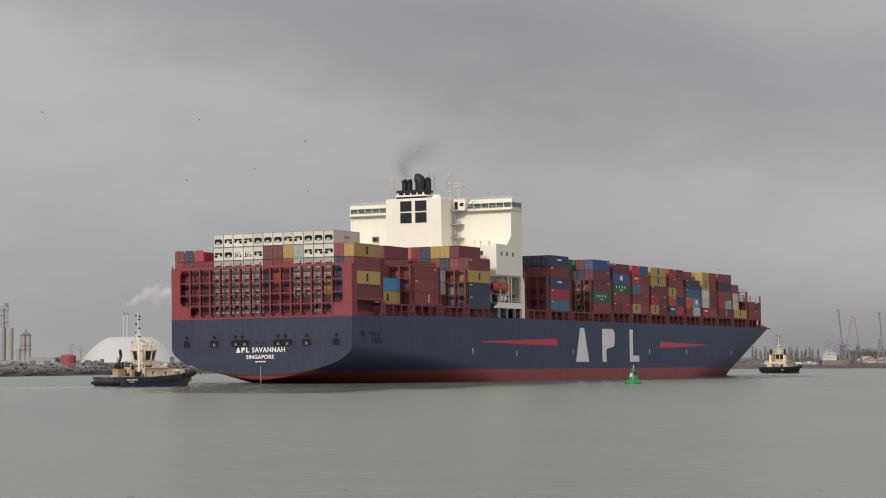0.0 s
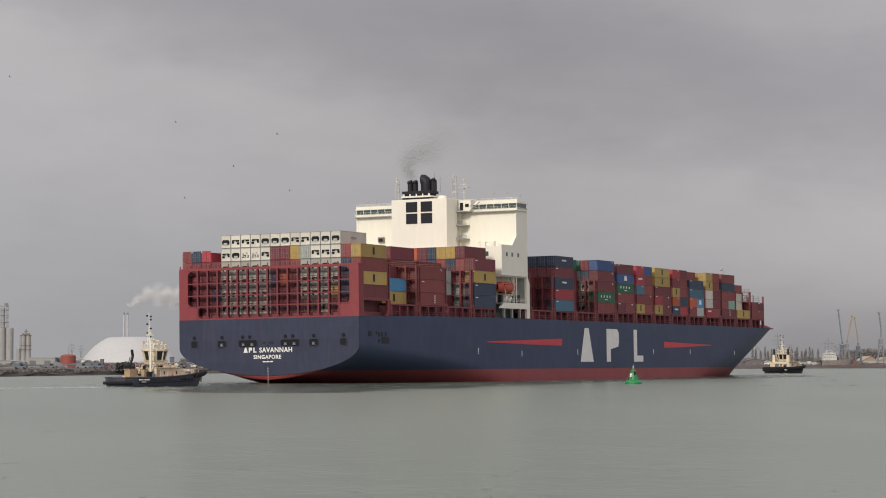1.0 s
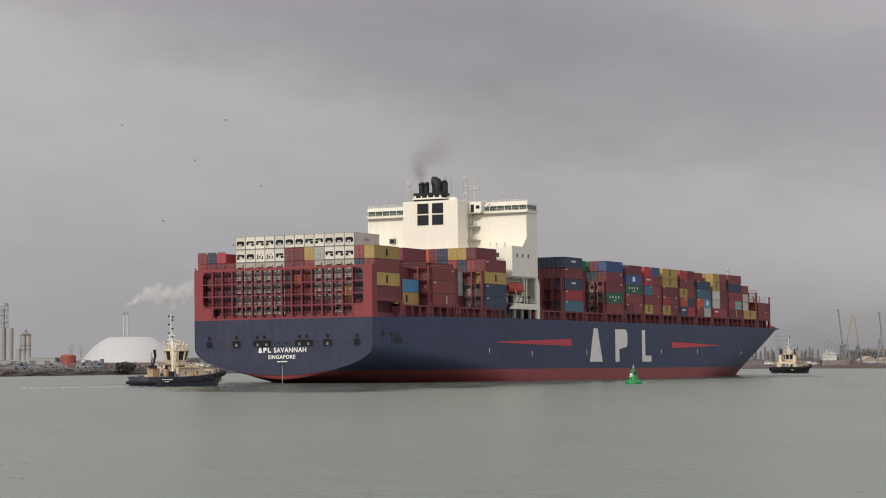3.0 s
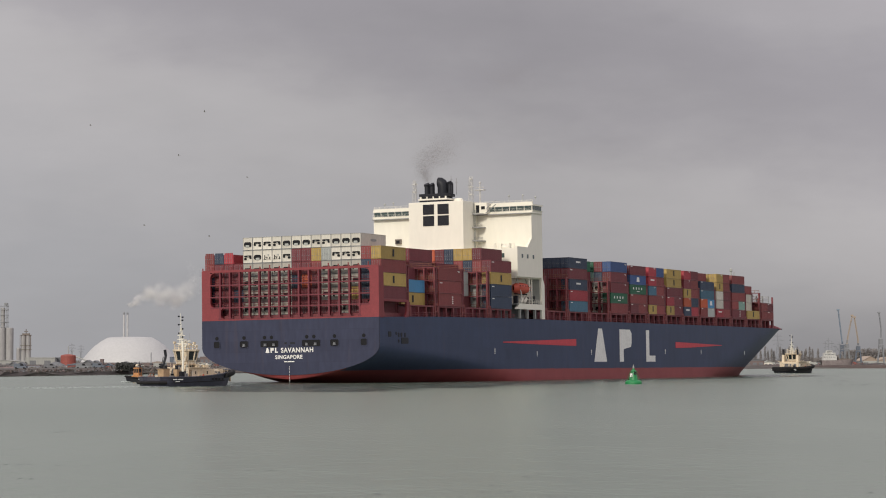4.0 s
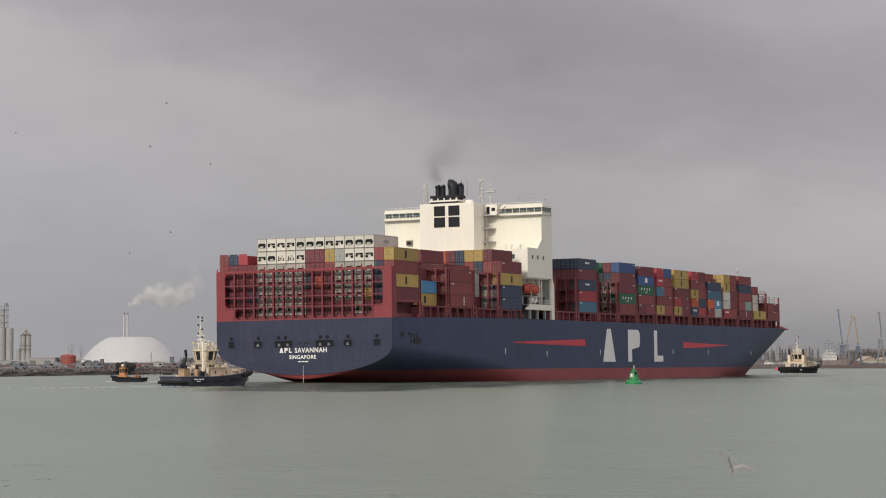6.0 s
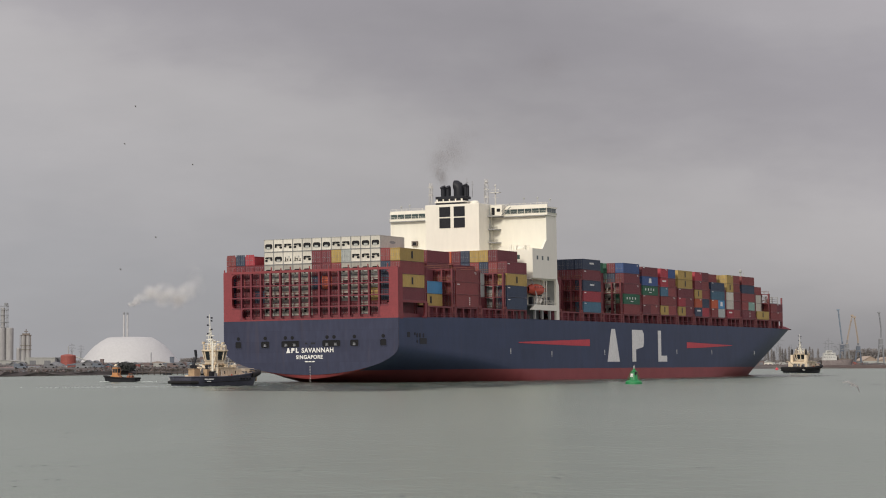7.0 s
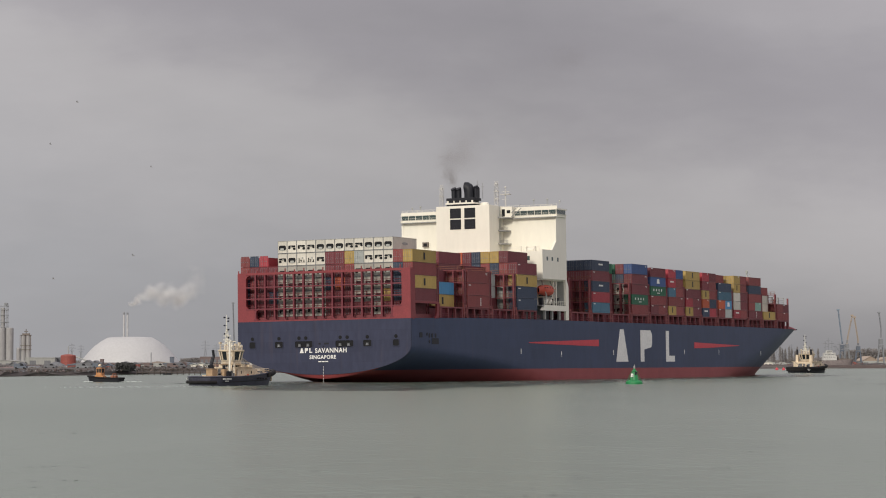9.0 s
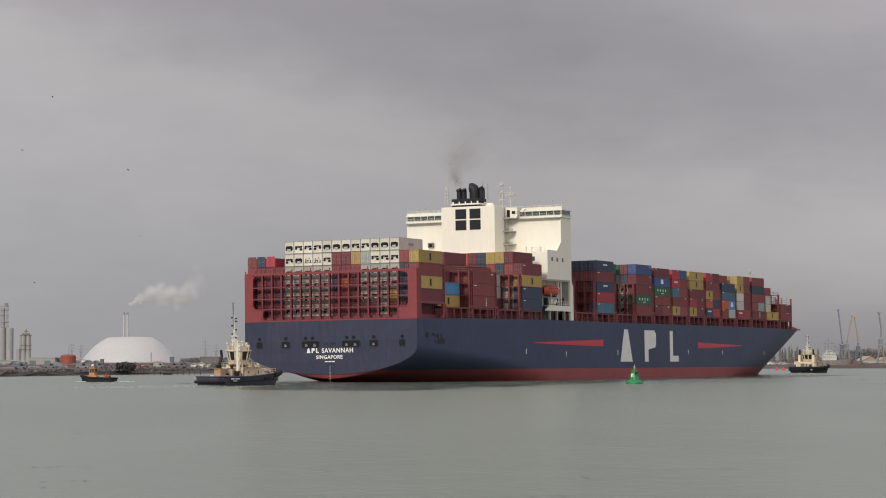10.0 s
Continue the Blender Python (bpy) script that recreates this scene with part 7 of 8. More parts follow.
def jib_crane(name, x, y, foot, base_h, jib, mat, label, mat2=None):
    """Portal crane: legs, machine house, lattice jib with two booms. jib: list of (dx, z) along the boom."""
    ob = thing(name, label, "crane", "dock cranes", at=pose(x, y, 1.5))
    s = Shape()
    for a, b in ((-1, -1), (1, -1), (1, 1), (-1, 1)):
        s.rod((a * foot, b * foot, 0), (a * foot * 0.5, b * foot * 0.5, base_h * 0.7), 0.32, 6)
    s.box(-foot * 0.7, foot * 0.7, -foot * 0.7, foot * 0.7, base_h * 0.66, base_h * 0.74)
    part("portal", s, mat2 or mat, ob, "portal legs")
    s = Shape()
    s.box(-1.15, 1.15, -1.8, 2.2, base_h * 0.76, base_h * 0.96)
    s.box(-0.5, 0.5, -0.5, 0.5, base_h, base_h * 1.12)
    part("machine_house", s, mat2 or mat, ob, "machine house")
    s = Shape()
    for (xa, za), (xb, zb) in zip(jib, jib[1:]):
        n = max(2, int(math.hypot(xb - xa, zb - za) / 2.4))
        for k in range(n):
            fa, fb = k / n, (k + 1) / n
            pa = Vector((xa + (xb - xa) * fa, 0, za + (zb - za) * fa))
            pb = Vector((xa + (xb - xa) * fb, 0, za + (zb - za) * fb))
            for dx, dy in ((-0.35, -0.4), (0.35, -0.4), (0.0, 0.4)):
                s.rod(pa + Vector((dx, dy, 0)), pb + Vector((dx, dy, 0)), 0.14, 4)
            s.rod(pa + Vector((-0.35, -0.4, 0)), pb + Vector((0.35, -0.4, 0)), 0.08, 4)
            s.rod(pa + Vector((0.35, -0.4, 0)), pb + Vector((0, 0.4, 0)), 0.08, 4)
    xe, ze = jib[-1]
    s.box(xe - 0.9, xe + 0.9, -0.6, 0.6, ze - 0.3, ze + 0.6)
    part("jib", s, mat, ob, "tall lattice jib")


def berthed_ship():
    x, y = 246.9, 1490
    ob = thing("coaster", "grey-hulled cargo ship lying at the quay with white superstructure", "cargo ship", at=pose(x, y, 0))
    cols = boat_hull(20.5, 9, 4.9, 5.7, 0.6)
    s = Shape()
    for sg in (-1, 1):
        s.grid([[(px, sg * py, pz) for px, py, pz in c] for c in cols])
    part("hull", s, M_OLDGREY, ob, "grey hull with rusty boot line", smooth=True)
    s = Shape()
    s.grid([[(px * 1.0, py * 1.015, -0.5), (px * 1.0, py * 1.02, 1.3)] for px, py in [(c[3][0], -c[3][1] - 0.12) for c in cols]])
    part("boot_line", s, M_SHEDRED, ob, "rust-red boot line")
    s = Shape()
    s.grid([[(c[-1][0], c[-1][1], c[-1][2] - 0.1), (c[-1][0], -c[-1][1], c[-1][2] - 0.1)] for c in cols])
    part("deck", s, M_DECK, ob)
    s = Shape()
    s.box(-9.3, -0.9, -3.8, 3.8, 4.6, 7.6)
    s.box(-8.6, -1.7, -3.4, 3.4, 7.6, 9.6)
    s.box(-7.3, -3.7, -3.6, 3.6, 9.6, 11.0)
    h = part("superstructure", s, M_OLDWHITE, ob, "weathered white superstructure")
    for z, xa, xb in ((10.1, -7.0, -4.0), (8.4, -8.3, -2.1), (6.6, -9.0, -1.3)):
        k = 7
        for i in range(k):
            q = xa + (xb - xa) * i / k
            part("window", Shape().box(q, q + (xb - xa) / k * 0.4, -3.9, -3.3, z, z + 0.5), M_SHEDDARK, h)
    s = Shape()
    for mx, z1 in ((-7.6, 17.0), (-5.6, 18.8), (-3.4, 17.0), (-1.4, 15.0), (1.2, 16.5), (4.5, 14.0), (8.6, 9.5)):
        s.rod((mx, 0, 4.6), (mx, 0, z1), 0.25, 6, 0.12)
        s.rod((mx - 1.4, 0, z1 - 1.6), (mx + 1.4, 0, z1 - 1.6), 0.12, 4)
        s.rod((mx - 1.0, 0, z1 - 4.2), (mx + 1.6, 0, z1 - 3.4), 0.12, 4)
    s.rod((4.5, 0, 6.0), (-0.6, 0, 13.0), 0.2, 5)
    part("mast", s, M_STEEL, ob, "grey masts and derricks")
    s = Shape()
    s.box(0.2, 8.2, -3.2, 3.2, 4.6, 6.0)
    part("hatch_cover", s, M_RUSTFRAME, ob, "rusty brown hatch covers")


M_OLDWHITE = material("weathered_white", (0.50, 0.50, 0.47), 0.6, stain=0.4, grain=1.0, vary=0.2, bump=0.05)
M_OLDGREY = material("stained_grey_hull", (0.205, 0.175, 0.170), 0.6, stain=0.4, grain=1.0, vary=0.25, bump=0.05)


def jetty():
    """Low timber jetty along the bank."""
    ob = thing("jetty", "low dark timber jetty on piles along the bank", "jetty", at=pose(-93.5, 812, 0, 0, 0, 4))
    s = Shape()
    s.box(-11.0, 11.0, -0.8, 0.8, 0.75, 1.0)
    part("deck", s, M_WEED, ob)
    pile = Shape().rod((0, 0, -1), (0, 0, 1.25), 0.14, 6).mesh("pile", M_WEED)
    for k in range(12):
        for y in (-0.7, 0.7):
            part("pile", pile, M_WEED, ob, at=pose(-10.8 + k * 1.96, y, 0))


def dinghy():
    ob = thing("dinghy", "small dark dinghy moored off the bank", "dinghy", at=pose(-95.5, 826, 0.05, 0, 0, 8))
    cols = boat_hull(3.4, 1.4, 0.45, 0.62, 0.7)
    s = Shape()
    for sg in (-1, 1):
        s.grid([[(x, sg * y, max(z, -0.25)) for x, y, z in c] for c in cols])
    part("hull", s, M_BLACK, ob, "dark dinghy hull")
    s = Shape()
    s.box(-0.9, -0.65, -0.5, 0.5, 0.3, 0.36)
    s.box(0.2, 0.45, -0.55, 0.55, 0.3, 0.36)
    part("thwart", s, M_BRICK, ob)


def left_shore():
    box_building("warehouse", -290.2, -263.5, 1500, 30, 3.8, M_SHEDGREY, "long low grey shed on the shore", 1.0, None, 4)
    box_building("warehouse", -263.5, -245.0, 1502, 24, 6.3, M_SHEDGREY, "pale grey flat-roofed warehouse", 0, None, 2)
    box_building("warehouse", -246.6, -241.9, 1510, 20, 5.9, M_SHEDDARK, "dark end bay of the warehouse", 0)
    ob = thing("storage_tank", "rust-red storage tank on the shore", "tank", at=pose(-204.7, 1300, 1))
    s = Shape()
    s.lathe([(4.2, 0), (4.2, 6.2), (3.9, 6.7), (1.5, 7.2), (0.2, 7.3)], 20)
    part("shell", s, M_SHEDRED, ob)
    s = Shape()
    s.rod((0, 0, 7.2), (0, 0, 11.5), 0.25, 6)
    s.rod((0.6, 0, 7.2), (16.0, 0, 1.5), 0.35, 6)
    part("conveyor", s, M_SHED, ob, "pale sloping conveyor")
    box_building("gabled_shed", -173.9, -169.8, 1150, 9, 1.0 + 2.4, M_BRICK, "small brick shed with a gable", 1.4, M_SHEDDARK, 1)
    box_building("gabled_shed", -171.2, -167.9, 1160, 9, 1.0 + 2.4, M_SHEDRED, "small rust-red shed with a gable", 1.2, M_SHEDDARK, 1)
    box_building("works_tower", -201.7, -200.0, 1400, 4, 5.2, M_BRICK, "narrow brown works tower", 0)
    box_building("low_works", -202.9, -195.1, 1420, 8, 2.5, M_BRICK, "low brown works with pipes", 0.6)
    box_building("blue_tower", -166.5, -164.1, 1450, 3, 6.6, M_SLATE, "tall narrow slate-blue building", 0)
    box_building("low_works", -164.1, -151.3, 1455, 10, 2.8, M_SHEDGREY, "low grey works with a blue-grey roof", 0.5, M_BLUE, 3)
    box_building("low_works", -175.3, -165.7, 1445, 8, 3.2, M_SHED, "pale sheds and pipework", 0.5, None, 3)
    box_building("low_works", -156.5, -126.2, 1500, 10, 2.4, M_BRICK, "long low brown works beside the water", 0.8, M_SHEDDARK, 6)
    # heaps of sand and scrap
    for x, y, w, h, m in ((-155.7, 1300, 9.5, 3.0, M_SANDHEAP), (-163.5, 1302, 6.0, 2.0, M_BRICK), (-154.9, 900, 7, 1.5, M_SHEDDARK), (-156.2, 860, 8, 1.4, M_BRICK), (-162.6, 1000, 6, 3.0, M_SHEDDARK)):
        rng = random.Random(int(x * 7))
        s = Shape()
        rows = []
        for k, (r, z) in enumerate(((1.0, 0), (0.8, 0.32), (0.55, 0.62), (0.3, 0.86), (0.05, 1.0))):
            rows.append([(w * r * rng.uniform(0.9, 1.1) * math.cos(2 * math.pi * i / 14), 0.5 * w * r * math.sin(2 * math.pi * i / 14), h * z) for i in range(14)])
            rows[-1].append(rows[-1][0])
        s.grid(rows)
        heap = new("material_heap", s.mesh("material_heap", m))
        heap.matrix_basis = pose(x, y, 1.4)
        tagged(heap, "heap of loose material on the quay", "heap")
    # parked vans and skips along the shore
    rng = random.Random(3)
    mats = [M_SHEDGREY, M_STEEL, M_SHEDDARK, M_BRICK, M_SHEDDARK, M_SLATE, M_BRICK]
    for k in range(13):
        u = rng.uniform(-0.186, -0.098)
        y = 760 + (u + 0.186) * 1500 + rng.uniform(40, 110)
        ob = thing("parked_van", "small vehicle parked on the shore road", "van", "vehicles on the shore", at=pose(u * y, y, 2.0, 0, 0, rng.uniform(-12, 12)))
        m = rng.choice(mats)
        s = Shape()
        s.prism([(-2.2, 0.35), (2.2, 0.35), (2.25, 1.0), (1.5, 1.1), (1.0, 1.8), (-2.1, 1.85)], 1, -0.9, 0.9)
        part("body", s, m, ob)
        s = Shape()
        s.prism([(1.4, 1.12), (0.96, 1.72), (0.1, 1.72), (0.1, 1.12)], 1, -0.92, 0.92)
        part("window", s, M_DARK, ob)
        for wx in (-1.4, 1.4):
            s = Shape()
            s.rod((wx, -0.92, 0.35), (wx, 0.92, 0.35), 0.35, 8)
            part("wheel", s, M_RUBBER, ob)
    wood("shore_scrub", [(-143.0, -134.1, 748, 0.8, 200), (-140.7, -122.6, 790, 1.0, 350), (-135.3, -88.5, 850, 1.1, 600)], 26, "dark weed and rubble along the water's edge", M_WEED)
    for seed, m, n in ((31, M_WEED, 14), (32, M_BRICK, 9), (33, M_SHEDDARK, 9), (34, M_SHED, 1)):
        wood("shore_rubble", [(-136 + 3.0 * k, -132 + 3.0 * k, 742 + 12.25 * k, 0.5, n) for k in range(13)] + [(-137 + 3.0 * k, -132 + 3.0 * k, 757 + 12.25 * k, 0.8, n) for k in range(13)], seed, "rubble and scrap along the bank", m)
    for seed, m, y, n in ((35, M_WEED, 905, 420), (36, M_SHEDDARK, 940, 260), (37, M_BRICK, 985, 300), (38, M_WEED, 1040, 420), (39, M_SHEDGREY, 960, 40)):
        wood("shore_clutter", [(-0.19 * y, -0.093 * y, y, 2.5, n)], seed, "dark clutter of scrap and stores on the quay", m)
    rng2 = random.Random(17)
    for k in range(26):
        u = rng2.uniform(-0.186, -0.085)
        y = 800 + (u + 0.186) * 1700 + rng2.uniform(60, 170)
        if u < -0.160 and k % 3:
            continue
        w, h = rng2.uniform(0.9, 2.8), rng2.uniform(0.4, 1.1)
        box_building("quay_hut", u * y - w, u * y + w, y, 5, 2.3 + h, rng2.choice([M_SHEDDARK, M_BRICK, M_SHEDGREY, M_SHEDDARK, M_SHEDRED, M_SLATE]), "small weathered hut or store on the shore", rng2.choice([0, 0.5, 0.9]), rng2.choice([M_SHEDDARK, M_BRICK, M_SLATE]), 1)
    wood("scrub", [(-152.9, -142.1, 880, 1.5, 350), (-156.1, -103.6, 960, 1.7, 500)], 21, "low scrub and rough grass on the bank", M_SCRUB)
    wood("scrub", [(-113.9, -108.7, 835, 3.3, 1500)], 24, "dark evergreen thicket by the shore", M_EVERGREEN)
    wood("far_trees", [(-550.7, -474.6, 3200, 5, 900), (-308.8, -209.0, 2800, 9, 4200)], 22, "far belt of bare woodland on the left shore")
    pylon(-405.6, 2600, 22)
    pylon(-410.7, 2700, 21)
    pylon(-259.6, 2600, 26)
    pylon(-257.4, 2700, 22)
    box_building("brick_works", -245.0, -223.4, 2400, 14, 8.0, M_BRICK, "long pinkish brick works far behind the bank", 0, M_BRICK, 5)
    for x0, x1, z1 in ((-106.0, -103.4, 2.9), (-103.0, -100.6, 3.3), (-100.2, -97.8, 2.7)):
        box_building("white_shed", x0, x1, 1000, 5, z1, M_WHITE, "small white shed near the water", 0.5, M_SHED, 1)
    jetty()
    dinghy()
    # channel post
    ob = thing("channel_post", "thin grey post standing off the shore", "post", at=pose(-111.0, 905, 0))
    s = Shape()
    s.rod((0, 0, -1), (0, 0, 8.0), 0.16, 6)
    part("shaft", s, M_STEEL, ob)
    jib_crane("harbour_crane", -140.7, 1600, 4.0, 12, [(0.4, 12), (-0.6, 43.2 - 1.5)], M_STEEL, "grey lattice dock crane with an upright jib")


M_SANDHEAP = material("sandy_heap", (0.20, 0.17, 0.14), 0.9, stain=0.3, grain=2.0, vary=0.25, bump=0.3)
M_WEED = material("dark_weed", (0.078, 0.064, 0.057), 0.9, stain=0.3, grain=2.0, vary=0.4, bump=0.4)
M_EVERGREEN = material("evergreen_leaves", (0.045, 0.046, 0.044), 0.9, stain=0.2, grain=1.5, vary=0.4, bump=0.3)


def right_shore():
    jib_crane("harbour_crane", 261.8, 1560, 2.0, 14, [(0.0, 14), (-0.6, 18.9), (259.2 - 261.8, 37.8 - 1.5)], M_BLUE, "tall blue-grey dock crane with raised jib", M_SLATE)
    jib_crane("harbour_crane", 271.6, 1600, 2.0, 15, [(0.0, 14), (0.8, 20), (275.2 - 271.6, 34.9 - 1.5)], M_CRANETAN, "ochre dock crane with raised jib", M_STEEL)
    jib_crane("harbour_crane", 268.7, 1540, 2.2, 13, [(0.0, 13), (-0.2, 17), (266.3 - 268.7, 32.7 - 1.5)], M_CRANETAN, "slate-blue dock crane with an ochre jib", M_SLATE)
    jib_crane("harbour_crane", 285.2, 1550, 2.2, 18, [(0.0, 18), (0.2, 24), (284.1 - 285.2, 35.8 - 1.5)], M_STEEL, "grey lattice dock crane standing upright")
    berthed_ship()
    box_building("tan_shed", 289.3, 299.8, 1640, 30, 4.4, M_SHED, "dock shed with a tan pitched roof", 3.0, M_TANROOF, 2)
    box_building("tan_shed", 302.3, 322.0, 1665, 30, 4.0, M_SHED, "wide dock shed with a tan pitched roof", 2.8, M_TANROOF, 3)
    box_building("low_works", 267.4, 276.6, 1562, 10, 3.0, M_BRICK, "low brown quay shed", 0.6, None, 3)
    box_building("low_works", 272.0, 287.7, 1532, 10, 2.3, M_BRICK, "low reddish quay shed", 0.5, M_SHEDDARK, 4)
    box_building("white_shed", 202.5, 207.5, 1500, 8, 3.4, M_WHITE, "small white shed on the quay", 1.0, M_SHED, 2)
    box_building("low_works", 187.9, 199.8, 1480, 12, 4.5, M_BRICK, "brown quay shed behind the bow", 1.2, M_SHEDDARK, 3)
    box_building("low_works", 210.3, 223.3, 1520, 10, 2.3, M_SHEDRED, "low rust-red quay shed", 0.6, M_SHED, 4)
    box_building("low_works", 227.0, 244.5, 1540, 10, 2.7, M_SHEDDARK, "low dark quay shed", 0.8, M_BRICK, 4)
    box_building("white_shed", 234.2, 237.1, 1528, 6, 3.4, M_WHITE, "small white quay cabin", 0.5)
    pylon(351.8, 2500, 32)
    pylon(439.3, 3000, 24)
    wood("far_trees", [(282.1, 364.1, 2300, 8, 2600), (369.2, 426.7, 2200, 21, 6500), (350.9, 382.9, 2250, 12, 2000)], 23, "far belt of bare woodland behind the docks")
    for seed, m, y, n in ((45, M_BRICK, 1500, 260), (46, M_SHEDDARK, 1515, 240), (47, M_SHEDGREY, 1508, 60), (48, M_SHEDRED, 1504, 60), (49, M_WEED, 1530, 260)):
        wood("quay_clutter", [(0.115 * y, 0.187 * y, y, 3.2, n)], seed, "low clutter of stores and plant along the quay", m)
    # quay wall
    q = new("quay_wall", Shape().box(-70, 180, 0, 6, -1, 1.9).mesh("quay_wall", M_BRICK))
    q.matrix_basis = pose(195.0, 1400, 0, 0, 0, 38)
    tagged(q, "brown quay wall along the far water's edge", "quay", kind="structure")
    rng = random.Random(8)
    for k in range(22):
        u = rng.uniform(0.130, 0.186)
        y = 1500 + (u - 0.13) * 900
        ob = thing("parked_van", "small vehicle parked on the quay", "van", "vehicles on the quay", at=pose(u * y, y, 1.8))
        s = Shape()
        s.prism([(-2.2, 0.3), (2.2, 0.3), (2.2, 1.1), (1.2, 1.9), (-2.1, 1.9)], 1, -0.9, 0.9)
        part("body", s, rng.choice([M_WHITE, M_SHEDDARK, M_SHEDRED, M_SHED]), ob)
        for wx in (-1.4, 1.4):
            s = Shape()
            s.rod((wx, -0.92, 0.32), (wx, 0.92, 0.32), 0.34, 8)
            part("wheel", s, M_RUBBER, ob)


def mooring_buoy(x, y):
    ob = thing("mooring_buoy", "small red mooring buoy far across the water", "buoy", "red buoys", at=pose(x, y, 0))
    s = Shape()
    s.lathe([(0.3, -0.5), (0.75, -0.2), (0.85, 0.3), (0.6, 0.9), (0.2, 1.1), (0.1, 1.5)], 12)
    part("float", s, M_LETTER_RED, ob)


mooring_buoy(171.1, 1220)
mooring_buoy(170.3, 1190)
dome()
chimneys()
silos()
poplars()
left_shore()
right_shore()


# ---------------------------------------------------------------- smoke, steam, gulls, tow line
def puff(name, seed, blobs, grains, size, mat, label, category, lump=0.0):
    """A cloud of fine grains, thick in the middle and thinning out: blobs of (x, y, z, rx, rz, share)."""
    rng = np.random.default_rng(seed)
    total = sum(q[5] for q in blobs)
    mids = []
    for bx, by, bz, rx, rz, share in blobs:
        n = int(grains * share / total)
        if lump:
            heads = rng.normal(0, 0.85, (max(6, int(rx * rz * 0.7)), 3)).clip(-1.7, 1.7) * (rx, 2.2 * rx, rz)
            own = heads[rng.integers(0, len(heads), n)]
            mids.append(own + rng.normal(0, 1, (n, 3)).clip(-2.0, 2.0) * (1, 2, 1) * (lump * min(1, rz / 4)) + (bx, by, bz))
        else:
            mids.append(rng.normal(0, 1, (n, 3)) * (rx, rx, rz) + (bx, by, bz))
    mids = np.concatenate(mids)
    n = len(mids)
    d = rng.normal(0, 1, (n, 4, 3))
    d /= np.linalg.norm(d, axis=2, keepdims=True)
    pts = mids[:, None, :] + d * (size * rng.uniform(0.6, 1.3, (n, 1, 1)))
    tri = np.array([[0, 1, 2], [0, 2, 3], [0, 3, 1], [1, 3, 2]])
    idx = (np.arange(n)[:, None, None] * 4 + tri).reshape(-1)
    pts = pts.reshape(-1, 3)
    me = bpy.data.meshes.new(name)
    me.vertices.add(len(pts))
    me.vertices.foreach_set("co", pts.astype(np.float32).reshape(-1))
    me.loops.add(len(idx))
    me.loops.foreach_set("vertex_index", idx.astype(np.int32))
    me.polygons.add(len(idx) // 3)
    me.polygons.foreach_set("loop_start", np.arange(0, len(idx), 3, dtype=np.int32))
    me.update(calc_edges=True)
    me.materials.append(mat)
    ob = new(name, me)
    return tagged(ob, label, category, kind="stuff")


SMOKE = []
for seed, blobs, grains in ((31, [(-0.3, 0, 0.8, 0.7, 0.8, 2), (-1.1, 0, 2.2, 1.0, 0.9, 3), (-1.3, 0, 3.9, 1.4, 1.1, 3), (2.2, 0, 4.4, 1.7, 1.1, 1.3)], 39000),
                            (32, [(0.4, 0, 5.6, 1.8, 1.3, 3), (3.0, 0, 6.9, 2.2, 1.5, 3), (5.5, 0, 5.6, 2.0, 1.4, 1.4)], 48000),
                            (33, [(5.2, 0, 8.2, 2.6, 1.7, 3), (7.5, 0, 11.5, 3.0, 2.2, 2)], 31000),
                            (34, [(0, 0, 0, 3.0, 1.9, 3), (2.5, 0, 2.0, 2.8, 1.6, 1)], 20000)):
    SMOKE.append(puff("exhaust_smoke", seed, blobs, grains, 0.0155, M_SOOT, "thin sooty smoke drifting from the funnel", "smoke"))
STEAM = []
for seed, blobs, grains in ((41, [(-5, 0, -2.0, 1.8, 1.2, 1), (0, 0, 1.5, 2.8, 1.8, 2), (6, 0, 5.0, 3.6, 2.6, 3), (14, 0, 7.0, 4.5, 3.4, 4)], 18000),
                            (42, [(-6, 0, 2.0, 5.0, 4.8, 5), (4, 0, 0.0, 5.6, 6.2, 5), (11, 0, -6.0, 4.6, 4.8, 4), (14, 0, 4, 5.0, 5.4, 3)], 50000),
                            (43, [(-9, 0, -7, 5.0, 5.2, 4), (2, 0, -6, 5.6, 6.0, 4), (-3, 0, -14, 3.4, 3.6, 2.5), (10, 0, 0, 5.4, 6.4, 2.6), (17, 0, 9, 5.5, 7.5, 1.1), (19, 0, 20, 4.5, 7, 0.5)], 58000)):
    STEAM.append(puff("steam_plume", seed, blobs, grains, 0.135, M_STEAM, "white steam drifting from the plant chimneys", "steam", 2.7))


